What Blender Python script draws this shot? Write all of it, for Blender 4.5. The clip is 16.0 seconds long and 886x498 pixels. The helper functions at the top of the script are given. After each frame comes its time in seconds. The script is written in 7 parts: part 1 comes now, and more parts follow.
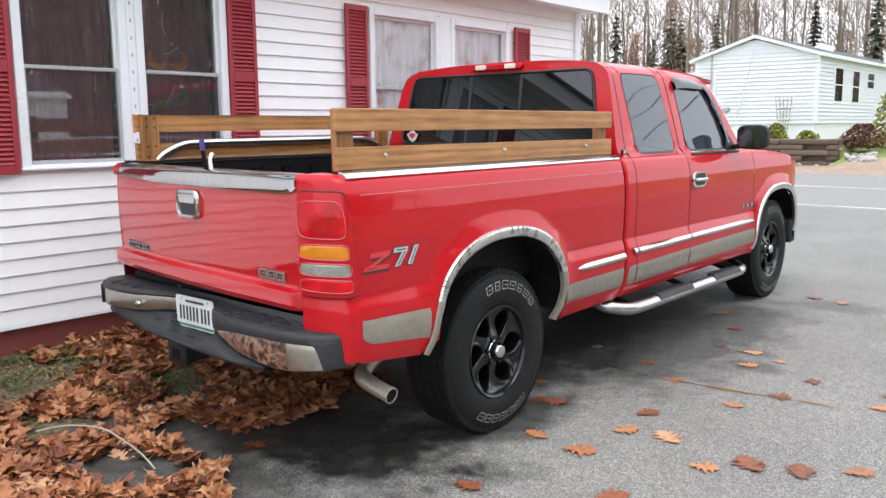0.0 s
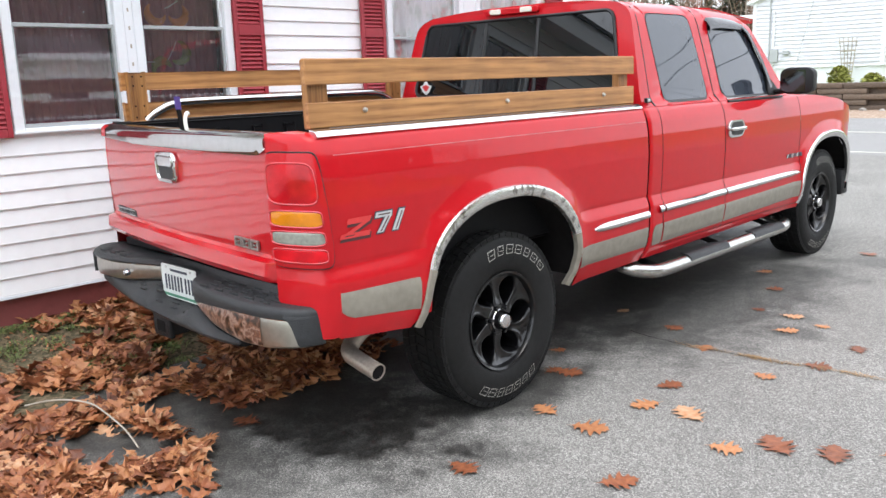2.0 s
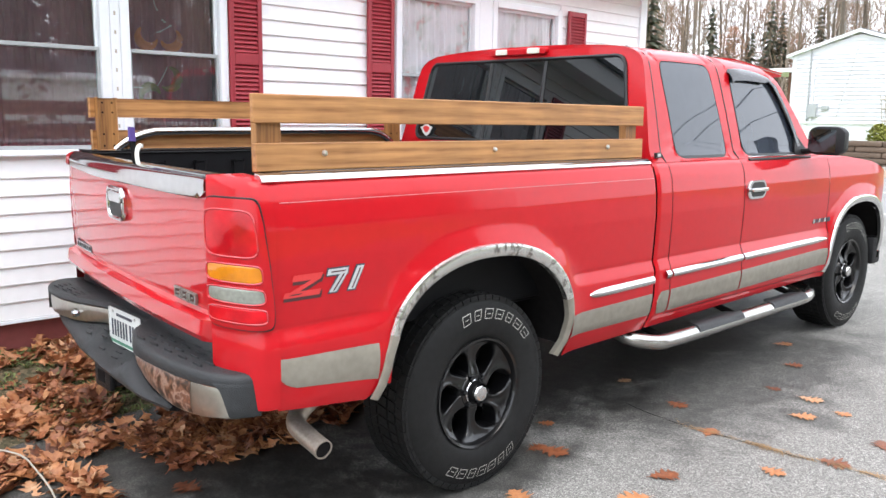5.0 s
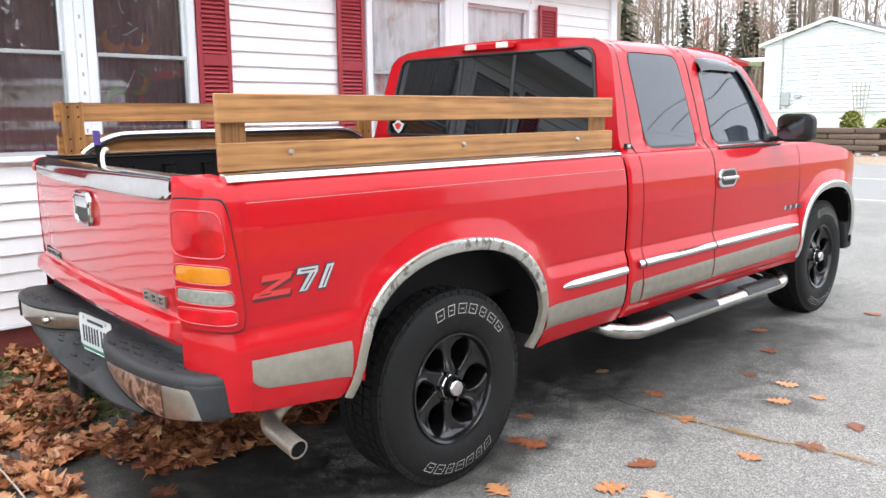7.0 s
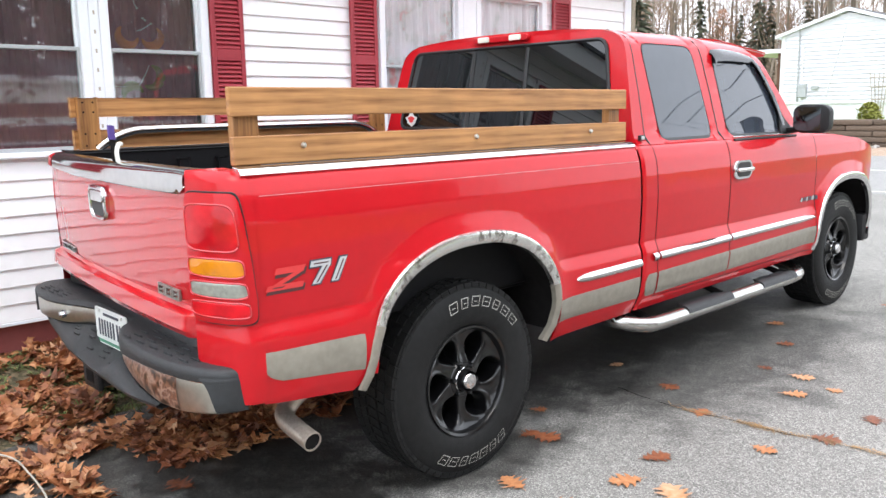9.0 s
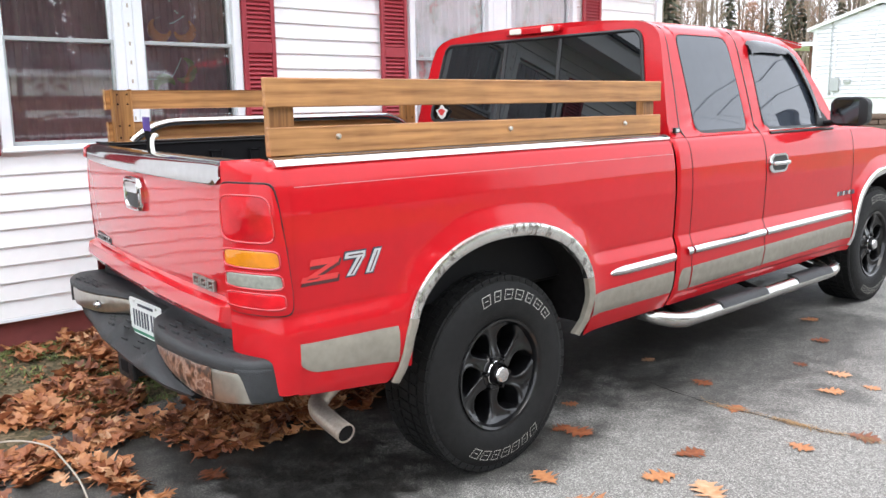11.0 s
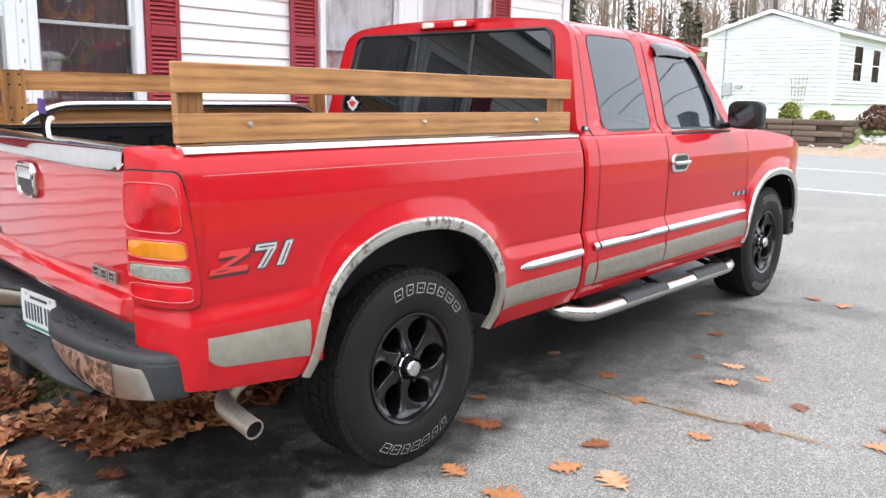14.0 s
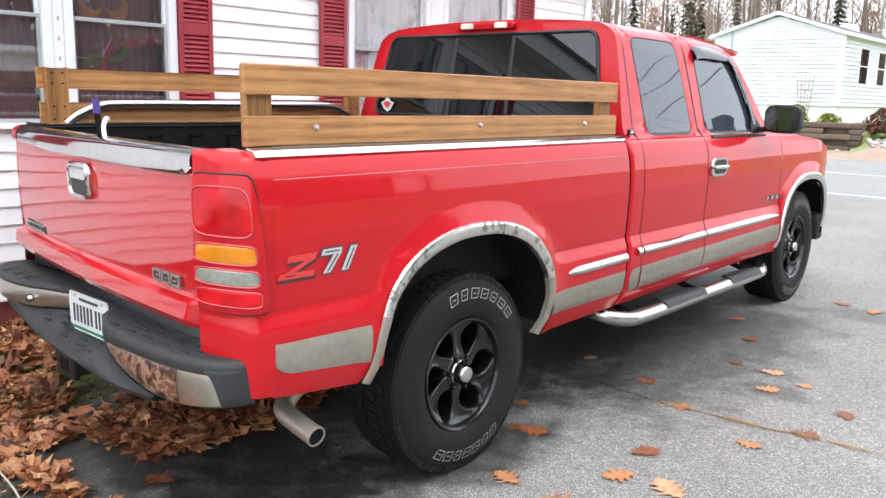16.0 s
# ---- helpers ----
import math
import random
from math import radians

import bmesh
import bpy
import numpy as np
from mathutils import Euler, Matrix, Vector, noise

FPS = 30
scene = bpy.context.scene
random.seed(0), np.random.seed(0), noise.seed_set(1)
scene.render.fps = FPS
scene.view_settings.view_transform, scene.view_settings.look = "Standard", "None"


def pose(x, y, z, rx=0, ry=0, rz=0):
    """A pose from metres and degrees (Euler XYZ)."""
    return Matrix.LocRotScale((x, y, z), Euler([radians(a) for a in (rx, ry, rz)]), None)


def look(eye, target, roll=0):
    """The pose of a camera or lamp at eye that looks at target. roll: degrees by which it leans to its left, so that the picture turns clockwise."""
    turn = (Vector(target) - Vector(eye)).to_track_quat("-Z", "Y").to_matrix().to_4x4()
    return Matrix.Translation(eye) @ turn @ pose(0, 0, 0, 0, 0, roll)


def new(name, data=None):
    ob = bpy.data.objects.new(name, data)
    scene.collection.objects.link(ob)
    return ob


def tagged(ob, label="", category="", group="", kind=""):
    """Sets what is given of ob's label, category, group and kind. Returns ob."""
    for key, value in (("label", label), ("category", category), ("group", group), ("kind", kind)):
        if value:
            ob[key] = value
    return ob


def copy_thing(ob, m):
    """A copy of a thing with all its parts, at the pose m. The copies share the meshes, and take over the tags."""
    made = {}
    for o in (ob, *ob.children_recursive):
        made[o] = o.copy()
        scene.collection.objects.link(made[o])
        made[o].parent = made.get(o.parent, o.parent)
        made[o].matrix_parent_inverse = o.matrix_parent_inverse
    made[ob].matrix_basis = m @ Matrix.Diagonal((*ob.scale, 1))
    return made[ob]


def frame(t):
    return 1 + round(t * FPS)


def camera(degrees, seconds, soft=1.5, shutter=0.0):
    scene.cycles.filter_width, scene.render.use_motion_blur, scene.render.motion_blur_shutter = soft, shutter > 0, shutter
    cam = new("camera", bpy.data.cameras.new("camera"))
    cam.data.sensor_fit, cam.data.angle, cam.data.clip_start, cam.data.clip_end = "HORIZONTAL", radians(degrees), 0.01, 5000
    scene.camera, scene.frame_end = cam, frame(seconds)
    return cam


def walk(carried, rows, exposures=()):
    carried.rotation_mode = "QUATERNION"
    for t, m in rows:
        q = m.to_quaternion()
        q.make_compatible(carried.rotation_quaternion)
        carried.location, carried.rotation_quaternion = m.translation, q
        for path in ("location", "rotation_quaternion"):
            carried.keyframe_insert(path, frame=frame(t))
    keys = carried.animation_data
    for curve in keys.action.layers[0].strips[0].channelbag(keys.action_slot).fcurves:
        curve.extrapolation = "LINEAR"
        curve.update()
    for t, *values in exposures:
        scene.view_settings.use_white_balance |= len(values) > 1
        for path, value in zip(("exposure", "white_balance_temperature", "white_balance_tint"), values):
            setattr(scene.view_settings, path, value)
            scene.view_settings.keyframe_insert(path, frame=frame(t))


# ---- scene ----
cam = camera(56.1, 16.0)
PATH = [
    (0, (3.239, -3.057, 1.502), (1.95, -1.562, 1.184), -1.1),
    (0.5, (3.201, -3.049, 1.495), (1.929, -1.544, 1.151), -2.2),
    (1, (3.208, -2.911, 1.493), (1.895, -1.438, 1.168), -2.2),
    (1.5, (3.241, -2.745, 1.49), (1.884, -1.329, 1.098), -1.6),
    (2, (3.223, -2.661, 1.48), (1.847, -1.273, 1.058), -2.6),
    (2.5, (3.08, -2.573, 1.481), (1.719, -1.189, 0.999), -1.4),
    (3, (2.966, -2.498, 1.502), (1.616, -1.084, 1.08), -4.1),
    (3.5, (2.964, -2.403, 1.509), (1.563, -1.023, 1.142), 0.2),
    (4, (3.034, -2.317, 1.505), (1.58, -0.99, 1.155), 0.5),
    (4.5, (3.091, -2.27, 1.501), (1.646, -0.929, 1.161), 0.6),
    (7, (3.142, -2.215, 1.49), (1.738, -0.834, 1.147), -1.2),
    (7.5, (3.145, -2.213, 1.49), (1.725, -0.849, 1.139), -1.1),
    (8, (3.146, -2.209, 1.487), (1.714, -0.858, 1.131), -1.8),
    (10.3, (3.134, -2.227, 1.482), (1.707, -0.872, 1.129), -1.0),
    (10.5, (3.123, -2.231, 1.483), (1.678, -0.895, 1.129), -0.7),
    (11, (3.111, -2.224, 1.474), (1.645, -0.914, 1.107), -1.6),
    (11.5, (3.111, -2.219, 1.472), (1.668, -0.89, 1.085), -1.3),
    (12, (3.106, -2.226, 1.472), (1.663, -0.897, 1.086), -0.3),
    (12.5, (3.11, -2.233, 1.484), (1.646, -0.921, 1.114), -0.5),
    (13, (3.131, -2.213, 1.478), (1.759, -0.805, 1.115), -0.2),
    (13.5, (3.129, -2.209, 1.474), (1.778, -0.78, 1.109), -0.3),
    (14, (3.078, -2.233, 1.469), (1.776, -0.764, 1.085), 0.3),
    (14.5, (2.998, -2.288, 1.478), (1.761, -0.764, 1.095), 0.5),
    (15, (2.917, -2.335, 1.469), (1.688, -0.812, 1.057), 1.6),
    (15.5, (2.886, -2.344, 1.475), (1.612, -0.857, 1.071), 0.7),
    (16, (2.888, -2.347, 1.482), (1.591, -0.874, 1.095), 0.8),
]
walk(cam, [(t, look(eye, target, roll)) for t, eye, target, roll in PATH],
     [(0, 0.74), (1.5, 0.88), (2.5, 0.96), (4, 1.13), (7, 1.13), (12.5, 1.10), (14.5, 1.08), (16, 1.08)])

# ---- world, sun and sky ----
RAKE = 0.0165                     # the ground climbs by this much against the level of house and truck
LEVEL = Matrix.Rotation(-RAKE, 4, "X")

world = bpy.data.worlds.new("overcast_sky")
scene.world = world
world.use_nodes = True
wn, wl = world.node_tree.nodes, world.node_tree.links
sky = wn.new("ShaderNodeTexSky")
sky.sky_type, sky.sun_disc = "NISHITA", False
sky.sun_elevation, sky.sun_rotation = radians(72), radians(129)
sky.air_density, sky.dust_density, sky.ozone_density = 1.0, 6.0, 1.0
cloud = wn.new("ShaderNodeMix")
cloud.data_type = "RGBA"
cloud.inputs[0].default_value = 0.86
cloud.inputs[7].default_value = (9.1, 9.6, 10.5, 1)
wl.new(sky.outputs[0], cloud.inputs[6])
wl.new(cloud.outputs[2], wn["Background"].inputs[0])
wn["Background"].inputs[1].default_value = 0.15

sun = new("sun", bpy.data.lights.new("sun", "SUN"))
sun.data.energy, sun.data.angle, sun.data.color = 0.5, radians(40), (1.0, 0.97, 0.92)
sun.matrix_basis = look((5, -4, 20), (0, 0, 0))



# ---- materials ----
def material(name, color, rough=0.5, metal=0.0, vary=0.15, scale=8.0, bump=0.0, bump_scale=60.0, coat=0.0, spec=0.5, random=0.0, stretch=(1, 1, 1)):
    """A painted or raw surface: colour varied at two scales, with fine relief."""
    m = bpy.data.materials.new(name)
    m.use_nodes = True
    n, l = m.node_tree.nodes, m.node_tree.links
    b = n["Principled BSDF"]
    b.inputs["Roughness"].default_value, b.inputs["Metallic"].default_value = rough, metal
    b.inputs["Coat Weight"].default_value, b.inputs["Coat Roughness"].default_value = coat, 0.04
    b.inputs["Specular IOR Level"].default_value = spec
    co = n.new("ShaderNodeTexCoord")
    mp = n.new("ShaderNodeMapping")
    mp.inputs["Scale"].default_value = stretch
    l.new(co.outputs["Object"], mp.inputs[0])
    big, small = n.new("ShaderNodeTexNoise"), n.new("ShaderNodeTexNoise")
    big.inputs["Scale"].default_value, small.inputs["Scale"].default_value = scale * 0.25, scale * 4
    big.inputs["Detail"].default_value, small.inputs["Detail"].default_value = 4, 6
    add = n.new("ShaderNodeMath")
    add.operation = "ADD"
    for t, k in ((big, 0), (small, 1)):
        l.new(mp.outputs[0], t.inputs["Vector"])
        l.new(t.outputs["Fac"], add.inputs[k])
    rng = n.new("ShaderNodeMapRange")
    rng.inputs[1].default_value, rng.inputs[2].default_value = 0.6, 1.4
    rng.inputs[3].default_value, rng.inputs[4].default_value = 1 - vary, 1 + vary
    l.new(add.outputs[0], rng.inputs[0])
    src = rng.outputs[0]
    if random:
        info, r2, mul = n.new("ShaderNodeObjectInfo"), n.new("ShaderNodeMapRange"), n.new("ShaderNodeMath")
        r2.inputs[3].default_value, r2.inputs[4].default_value = 1 - random, 1 + random
        mul.operation = "MULTIPLY"
        l.new(info.outputs["Random"], r2.inputs[0])
        l.new(r2.outputs[0], mul.inputs[0])
        l.new(src, mul.inputs[1])
        src = mul.outputs[0]
    sc = n.new("ShaderNodeVectorMath")
    sc.operation = "SCALE"
    sc.inputs[0].default_value = color
    l.new(src, sc.inputs["Scale"])
    l.new(sc.outputs[0], b.inputs["Base Color"])
    if bump:
        bn, bt = n.new("ShaderNodeBump"), n.new("ShaderNodeTexNoise")
        bt.inputs["Scale"].default_value, bt.inputs["Detail"].default_value = bump_scale, 5
        l.new(mp.outputs[0], bt.inputs["Vector"])
        bn.inputs["Strength"].default_value, bn.inputs["Distance"].default_value = bump, 0.01
        l.new(bt.outputs["Fac"], bn.inputs["Height"])
        l.new(bn.outputs[0], b.inputs["Normal"])
    return m


def pane(name, tint, gloss=0.12, dust=0.0):
    """A thin window pane: it lets light straight through and mirrors more at a slant."""
    m = bpy.data.materials.new(name)
    m.use_nodes = True
    n, l = m.node_tree.nodes, m.node_tree.links
    tr, gl, mx, fr = n.new("ShaderNodeBsdfTransparent"), n.new("ShaderNodeBsdfGlossy"), n.new("ShaderNodeMixShader"), n.new("ShaderNodeFresnel")
    tr.inputs[0].default_value = (*tint, 1)
    gl.inputs["Roughness"].default_value = 0.01
    fr.inputs["IOR"].default_value = 1.45 + gloss
    l.new(fr.outputs[0], mx.inputs[0])
    l.new(tr.outputs[0], mx.inputs[1])
    l.new(gl.outputs[0], mx.inputs[2])
    film, over = n.new("ShaderNodeBsdfDiffuse"), n.new("ShaderNodeMixShader")
    film.inputs[0].default_value = (0.62, 0.61, 0.64, 1)
    over.inputs[0].default_value = dust
    l.new(mx.outputs[0], over.inputs[1])
    l.new(film.outputs[0], over.inputs[2])
    l.new(over.outputs[0], n["Material Output"].inputs[0])
    return m


def ramp_of(n, l, src, stops):
    r = n.new("ShaderNodeValToRGB")
    while len(r.color_ramp.elements) < len(stops):
        r.color_ramp.elements.new(0.5)
    for e, (p, c) in zip(r.color_ramp.elements, stops):
        e.position, e.color = p, (*c, 1)
    l.new(src, r.inputs[0])
    return r.outputs[0]


def wood(name, light, dark, along="y"):
    """Stained softwood with long grain."""
    m = bpy.data.materials.new(name)
    m.use_nodes = True
    n, l = m.node_tree.nodes, m.node_tree.links
    b = n["Principled BSDF"]
    co, mp, w, t, info, ad = (n.new("ShaderNode" + k) for k in ("TexCoord", "Mapping", "TexWave", "TexNoise", "ObjectInfo", "VectorMath"))
    mp.inputs["Scale"].default_value = {"y": (20, 1.1, 20), "z": (20, 20, 1.1), "x": (1.1, 20, 20)}[along]
    l.new(co.outputs["Object"], ad.inputs[0])
    l.new(info.outputs["Random"], ad.inputs[1])
    l.new(ad.outputs[0], mp.inputs[0])
    w.wave_type, w.bands_direction = "BANDS", {"y": "Z", "z": "X", "x": "Z"}[along]
    w.inputs["Scale"].default_value, w.inputs["Distortion"].default_value, w.inputs["Detail"].default_value = 0.40, 11.0, 3.0
    w.inputs["Detail Scale"].default_value = 0.55
    t.inputs["Scale"].default_value, t.inputs["Detail"].default_value = 5, 8
    l.new(mp.outputs[0], w.inputs["Vector"])
    l.new(mp.outputs[0], t.inputs["Vector"])
    mx = n.new("ShaderNodeMath")
    mx.operation = "MULTIPLY_ADD"
    mx.inputs[1].default_value = 0.24
    l.new(w.outputs["Fac"], mx.inputs[0])
    sc = n.new("ShaderNodeMath")
    sc.operation = "MULTIPLY"
    sc.inputs[1].default_value = 0.76
    l.new(t.outputs["Fac"], sc.inputs[0])
    l.new(sc.outputs[0], mx.inputs[2])
    mid = tuple((a + c) / 2 for a, c in zip(light, dark))
    blot, br, sv = n.new("ShaderNodeTexNoise"), n.new("ShaderNodeMapRange"), n.new("ShaderNodeVectorMath")
    blot.inputs["Scale"].default_value, blot.inputs["Detail"].default_value = 5.5, 4
    l.new(ad.outputs[0], blot.inputs["Vector"])
    br.inputs[1].default_value, br.inputs[2].default_value, br.inputs[3].default_value, br.inputs[4].default_value = 0.35, 0.62, 0.84, 1.06
    l.new(blot.outputs["Fac"], br.inputs[0])
    sv.operation = "SCALE"
    l.new(ramp_of(n, l, mx.outputs[0], [(0.25, dark), (0.42, mid), (0.68, light)]), sv.inputs[0])
    l.new(br.outputs[0], sv.inputs["Scale"])
    l.new(sv.outputs[0], b.inputs["Base Color"])
    b.inputs["Roughness"].default_value = 0.5
    bn = n.new("ShaderNodeBump")
    bn.inputs["Strength"].default_value, bn.inputs["Distance"].default_value = 0.25, 0.002
    l.new(mx.outputs[0], bn.inputs["Height"])
    l.new(bn.outputs[0], b.inputs["Normal"])
    return m


def speckled(name, stops, scale=400.0, rough=0.85, bump=0.6, stain_shade=None, distance=0.004):
    """Aggregate or soil: fine cells over broad drifts, with an optional colour for stains and painted shade in
    irregular patches.
    """
    m = bpy.data.materials.new(name)
    m.use_nodes = True
    n, l = m.node_tree.nodes, m.node_tree.links
    b = n["Principled BSDF"]
    co = n.new("ShaderNodeTexCoord")
    v, t, big = n.new("ShaderNodeTexVoronoi"), n.new("ShaderNodeTexNoise"), n.new("ShaderNodeTexNoise")
    v.inputs["Scale"].default_value, t.inputs["Scale"].default_value, big.inputs["Scale"].default_value = scale, scale * 0.3, 1.1
    t.inputs["Detail"].default_value, big.inputs["Detail"].default_value = 8, 6
    for k in (v, t, big):
        l.new(co.outputs["Object"], k.inputs["Vector"])
    bw = n.new("ShaderNodeSeparateColor")
    l.new(v.outputs["Color"], bw.inputs[0])
    a = n.new("ShaderNodeMath")
    a.operation = "MULTIPLY_ADD"
    a.inputs[1].default_value = 0.58
    l.new(bw.outputs[0], a.inputs[0])
    h = n.new("ShaderNodeMath")
    h.operation = "MULTIPLY"
    h.inputs[1].default_value = 0.2
    l.new(t.outputs["Fac"], h.inputs[0])
    h2 = n.new("ShaderNodeMath")
    h2.operation = "MULTIPLY_ADD"
    h2.inputs[1].default_value = 0.22
    l.new(big.outputs["Fac"], h2.inputs[0])
    mid, h3 = n.new("ShaderNodeTexNoise"), n.new("ShaderNodeMath")
    mid.inputs["Scale"].default_value, mid.inputs["Detail"].default_value, mid.inputs["Roughness"].default_value = 11.0, 7, 0.7
    l.new(co.outputs["Object"], mid.inputs["Vector"])
    h3.operation = "MULTIPLY_ADD"
    h3.inputs[1].default_value = 0.17
    l.new(mid.outputs["Fac"], h3.inputs[0])
    l.new(h.outputs[0], h3.inputs[2])
    off = n.new("ShaderNodeMath")
    off.operation = "SUBTRACT"
    off.inputs[1].default_value = 0.035
    l.new(h3.outputs[0], off.inputs[0])
    l.new(off.outputs[0], h2.inputs[2])
    l.new(h2.outputs[0], a.inputs[2])
    col = ramp_of(n, l, a.outputs[0], stops)
    if stain_shade:
        tint, places = stain_shade
        prev = None
        wob = n.new("ShaderNodeTexNoise")
        wob.inputs["Scale"].default_value, wob.inputs["Detail"].default_value, wob.inputs["Roughness"].default_value = 2.8, 9, 0.68
        l.new(co.outputs["Object"], wob.inputs["Vector"])
        # each place darkens the colour: damp spots, and shade painted below the truck
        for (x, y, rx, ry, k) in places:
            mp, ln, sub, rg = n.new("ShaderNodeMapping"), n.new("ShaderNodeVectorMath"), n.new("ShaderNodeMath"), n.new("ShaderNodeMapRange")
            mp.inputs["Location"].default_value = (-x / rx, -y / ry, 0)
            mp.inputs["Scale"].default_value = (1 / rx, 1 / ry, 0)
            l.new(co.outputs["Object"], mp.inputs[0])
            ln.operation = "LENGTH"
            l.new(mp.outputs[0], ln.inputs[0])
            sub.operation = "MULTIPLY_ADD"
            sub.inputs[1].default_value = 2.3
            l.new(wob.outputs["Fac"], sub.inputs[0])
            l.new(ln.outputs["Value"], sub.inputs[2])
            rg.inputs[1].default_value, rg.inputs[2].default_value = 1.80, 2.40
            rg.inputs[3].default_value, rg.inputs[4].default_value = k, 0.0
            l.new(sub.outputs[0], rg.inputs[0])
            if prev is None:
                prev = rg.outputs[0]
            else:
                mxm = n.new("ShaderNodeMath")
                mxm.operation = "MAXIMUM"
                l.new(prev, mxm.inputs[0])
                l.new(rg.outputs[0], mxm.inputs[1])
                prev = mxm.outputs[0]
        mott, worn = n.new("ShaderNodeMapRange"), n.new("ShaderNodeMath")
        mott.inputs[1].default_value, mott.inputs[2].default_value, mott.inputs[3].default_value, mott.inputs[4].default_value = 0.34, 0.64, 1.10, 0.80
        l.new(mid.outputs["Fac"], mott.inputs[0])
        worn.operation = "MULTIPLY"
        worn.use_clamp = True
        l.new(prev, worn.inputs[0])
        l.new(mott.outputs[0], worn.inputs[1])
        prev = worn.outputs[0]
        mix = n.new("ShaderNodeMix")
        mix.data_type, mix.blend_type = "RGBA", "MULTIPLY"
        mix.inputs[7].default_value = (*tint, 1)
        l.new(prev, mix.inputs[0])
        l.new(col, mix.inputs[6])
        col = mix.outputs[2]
        rr = n.new("ShaderNodeMapRange")
        rr.inputs[3].default_value, rr.inputs[4].default_value = rough, 0.5
        l.new(prev, rr.inputs[0])
        l.new(rr.outputs[0], b.inputs["Roughness"])
    else:
        b.inputs["Roughness"].default_value = rough
    l.new(col, b.inputs["Base Color"])
    bn = n.new("ShaderNodeBump")
    bn.inputs["Strength"].default_value, bn.inputs["Distance"].default_value = bump, distance
    l.new(a.outputs[0], bn.inputs["Height"])
    l.new(bn.outputs[0], b.inputs["Normal"])
    return m


def spotted(name, base, spots, scale, low, high, rough=0.6, metal=0.0, trans=0.0):
    """A cloth or film with soft blotches of other colours."""
    m = bpy.data.materials.new(name)
    m.use_nodes = True
    n, l = m.node_tree.nodes, m.node_tree.links
    b = n["Principled BSDF"]
    co, t = n.new("ShaderNodeTexCoord"), n.new("ShaderNodeTexNoise")
    t.inputs["Scale"].default_value, t.inputs["Detail"].default_value = scale, 5
    l.new(co.outputs["Object"], t.inputs["Vector"])
    step = (high - low) / max(1, len(spots))
    stops = [(low, base)] + [(min(0.99, low + step * (i + 1)), c) for i, c in enumerate(spots)]
    l.new(ramp_of(n, l, t.outputs["Fac"], stops), b.inputs["Base Color"])
    b.inputs["Roughness"].default_value, b.inputs["Metallic"].default_value = rough, metal
    return m


def car_paint(name, color, coat, clean, dusty, ior=1.5):
    """Sprayed body colour under a clear coat that is dusty in drifts."""
    m = material(name, color, 0.42, 0.0, 0.06, 6, coat=coat, spec=0.06)
    n, l = m.node_tree.nodes, m.node_tree.links
    b = n["Principled BSDF"]
    co, dust, rg, peel, bn = (n.new("ShaderNode" + k) for k in ("TexCoord", "TexNoise", "MapRange", "TexNoise", "Bump"))
    b.inputs["Coat IOR"].default_value = ior
    dust.inputs["Scale"].default_value, dust.inputs["Detail"].default_value = 2.2, 6
    peel.inputs["Scale"].default_value, peel.inputs["Detail"].default_value = 7.0, 2
    for t in (dust, peel):
        l.new(co.outputs["Object"], t.inputs["Vector"])
    rg.inputs[1].default_value, rg.inputs[2].default_value, rg.inputs[3].default_value, rg.inputs[4].default_value = 0.35, 0.7, clean, dusty
    l.new(dust.outputs["Fac"], rg.inputs[0])
    l.new(rg.outputs[0], b.inputs["Coat Roughness"])
    bn.inputs["Strength"].default_value, bn.inputs["Distance"].default_value = 0.35, 0.004
    l.new(peel.outputs["Fac"], bn.inputs["Height"])
    l.new(bn.outputs[0], b.inputs["Coat Normal"])
    return m


RED = car_paint("red_clearcoat_paint", (0.48, 0.007, 0.013), 0.62, 0.025, 0.12)
GATE_RED = car_paint("wiped_red_clearcoat_paint", (0.50, 0.004, 0.011), 1.0, 0.015, 0.05, 1.75)
DULL_CHROME = material("dulled_chrome_steel", (0.50, 0.49, 0.47), 0.26, 1.0, 0.2, 22, bump=0.03)
CHROME = material("chrome", (0.62, 0.62, 0.62), 0.10, 1.0, 0.10, 30)
POLISHED = material("polished_steel", (0.60, 0.60, 0.60), 0.06, 1.0, 0.10, 9)
WORN_CHROME = spotted("flaking_chrome", (0.66, 0.66, 0.64), [(0.62, 0.62, 0.60), (0.20, 0.18, 0.17), (0.60, 0.60, 0.58), (0.26, 0.10, 0.09)], 30, 0.46, 0.80, 0.20, 0.9)
SATIN = material("satin_silver_cladding", (0.285, 0.262, 0.218), 0.42, 0.35, 0.22, 7, bump=0.04)
MIRROR = material("dark_mirror_glass", (0.055, 0.06, 0.065), 0.04, 1.0, 0.05, 5)
BLACK = material("black_plastic", (0.012, 0.012, 0.013), 0.5, 0, 0.2, 20, bump=0.25, bump_scale=300, spec=0.3)
PAD = material("grey_black_step_pad", (0.021, 0.0225, 0.0245), 0.55, 0, 0.3, 14, bump=0.3, bump_scale=260)
LINER = material("black_bed_liner", (0.006, 0.006, 0.007), 0.6, 0, 0.2, 10, spec=0.2)
RUBBER = material("tyre_rubber", (0.0080, 0.0079, 0.0078), 0.66, 0, 0.55, 9, bump=0.2, bump_scale=200, spec=0.26)
WHITE_RUBBER = material("raised_white_outline", (0.45, 0.44, 0.40), 0.7, 0, 0.25, 40)
RIM = material("gloss_black_wheel", (0.0035, 0.0035, 0.004), 0.30, 0, 0.3, 14, coat=0.65, spec=0.2)
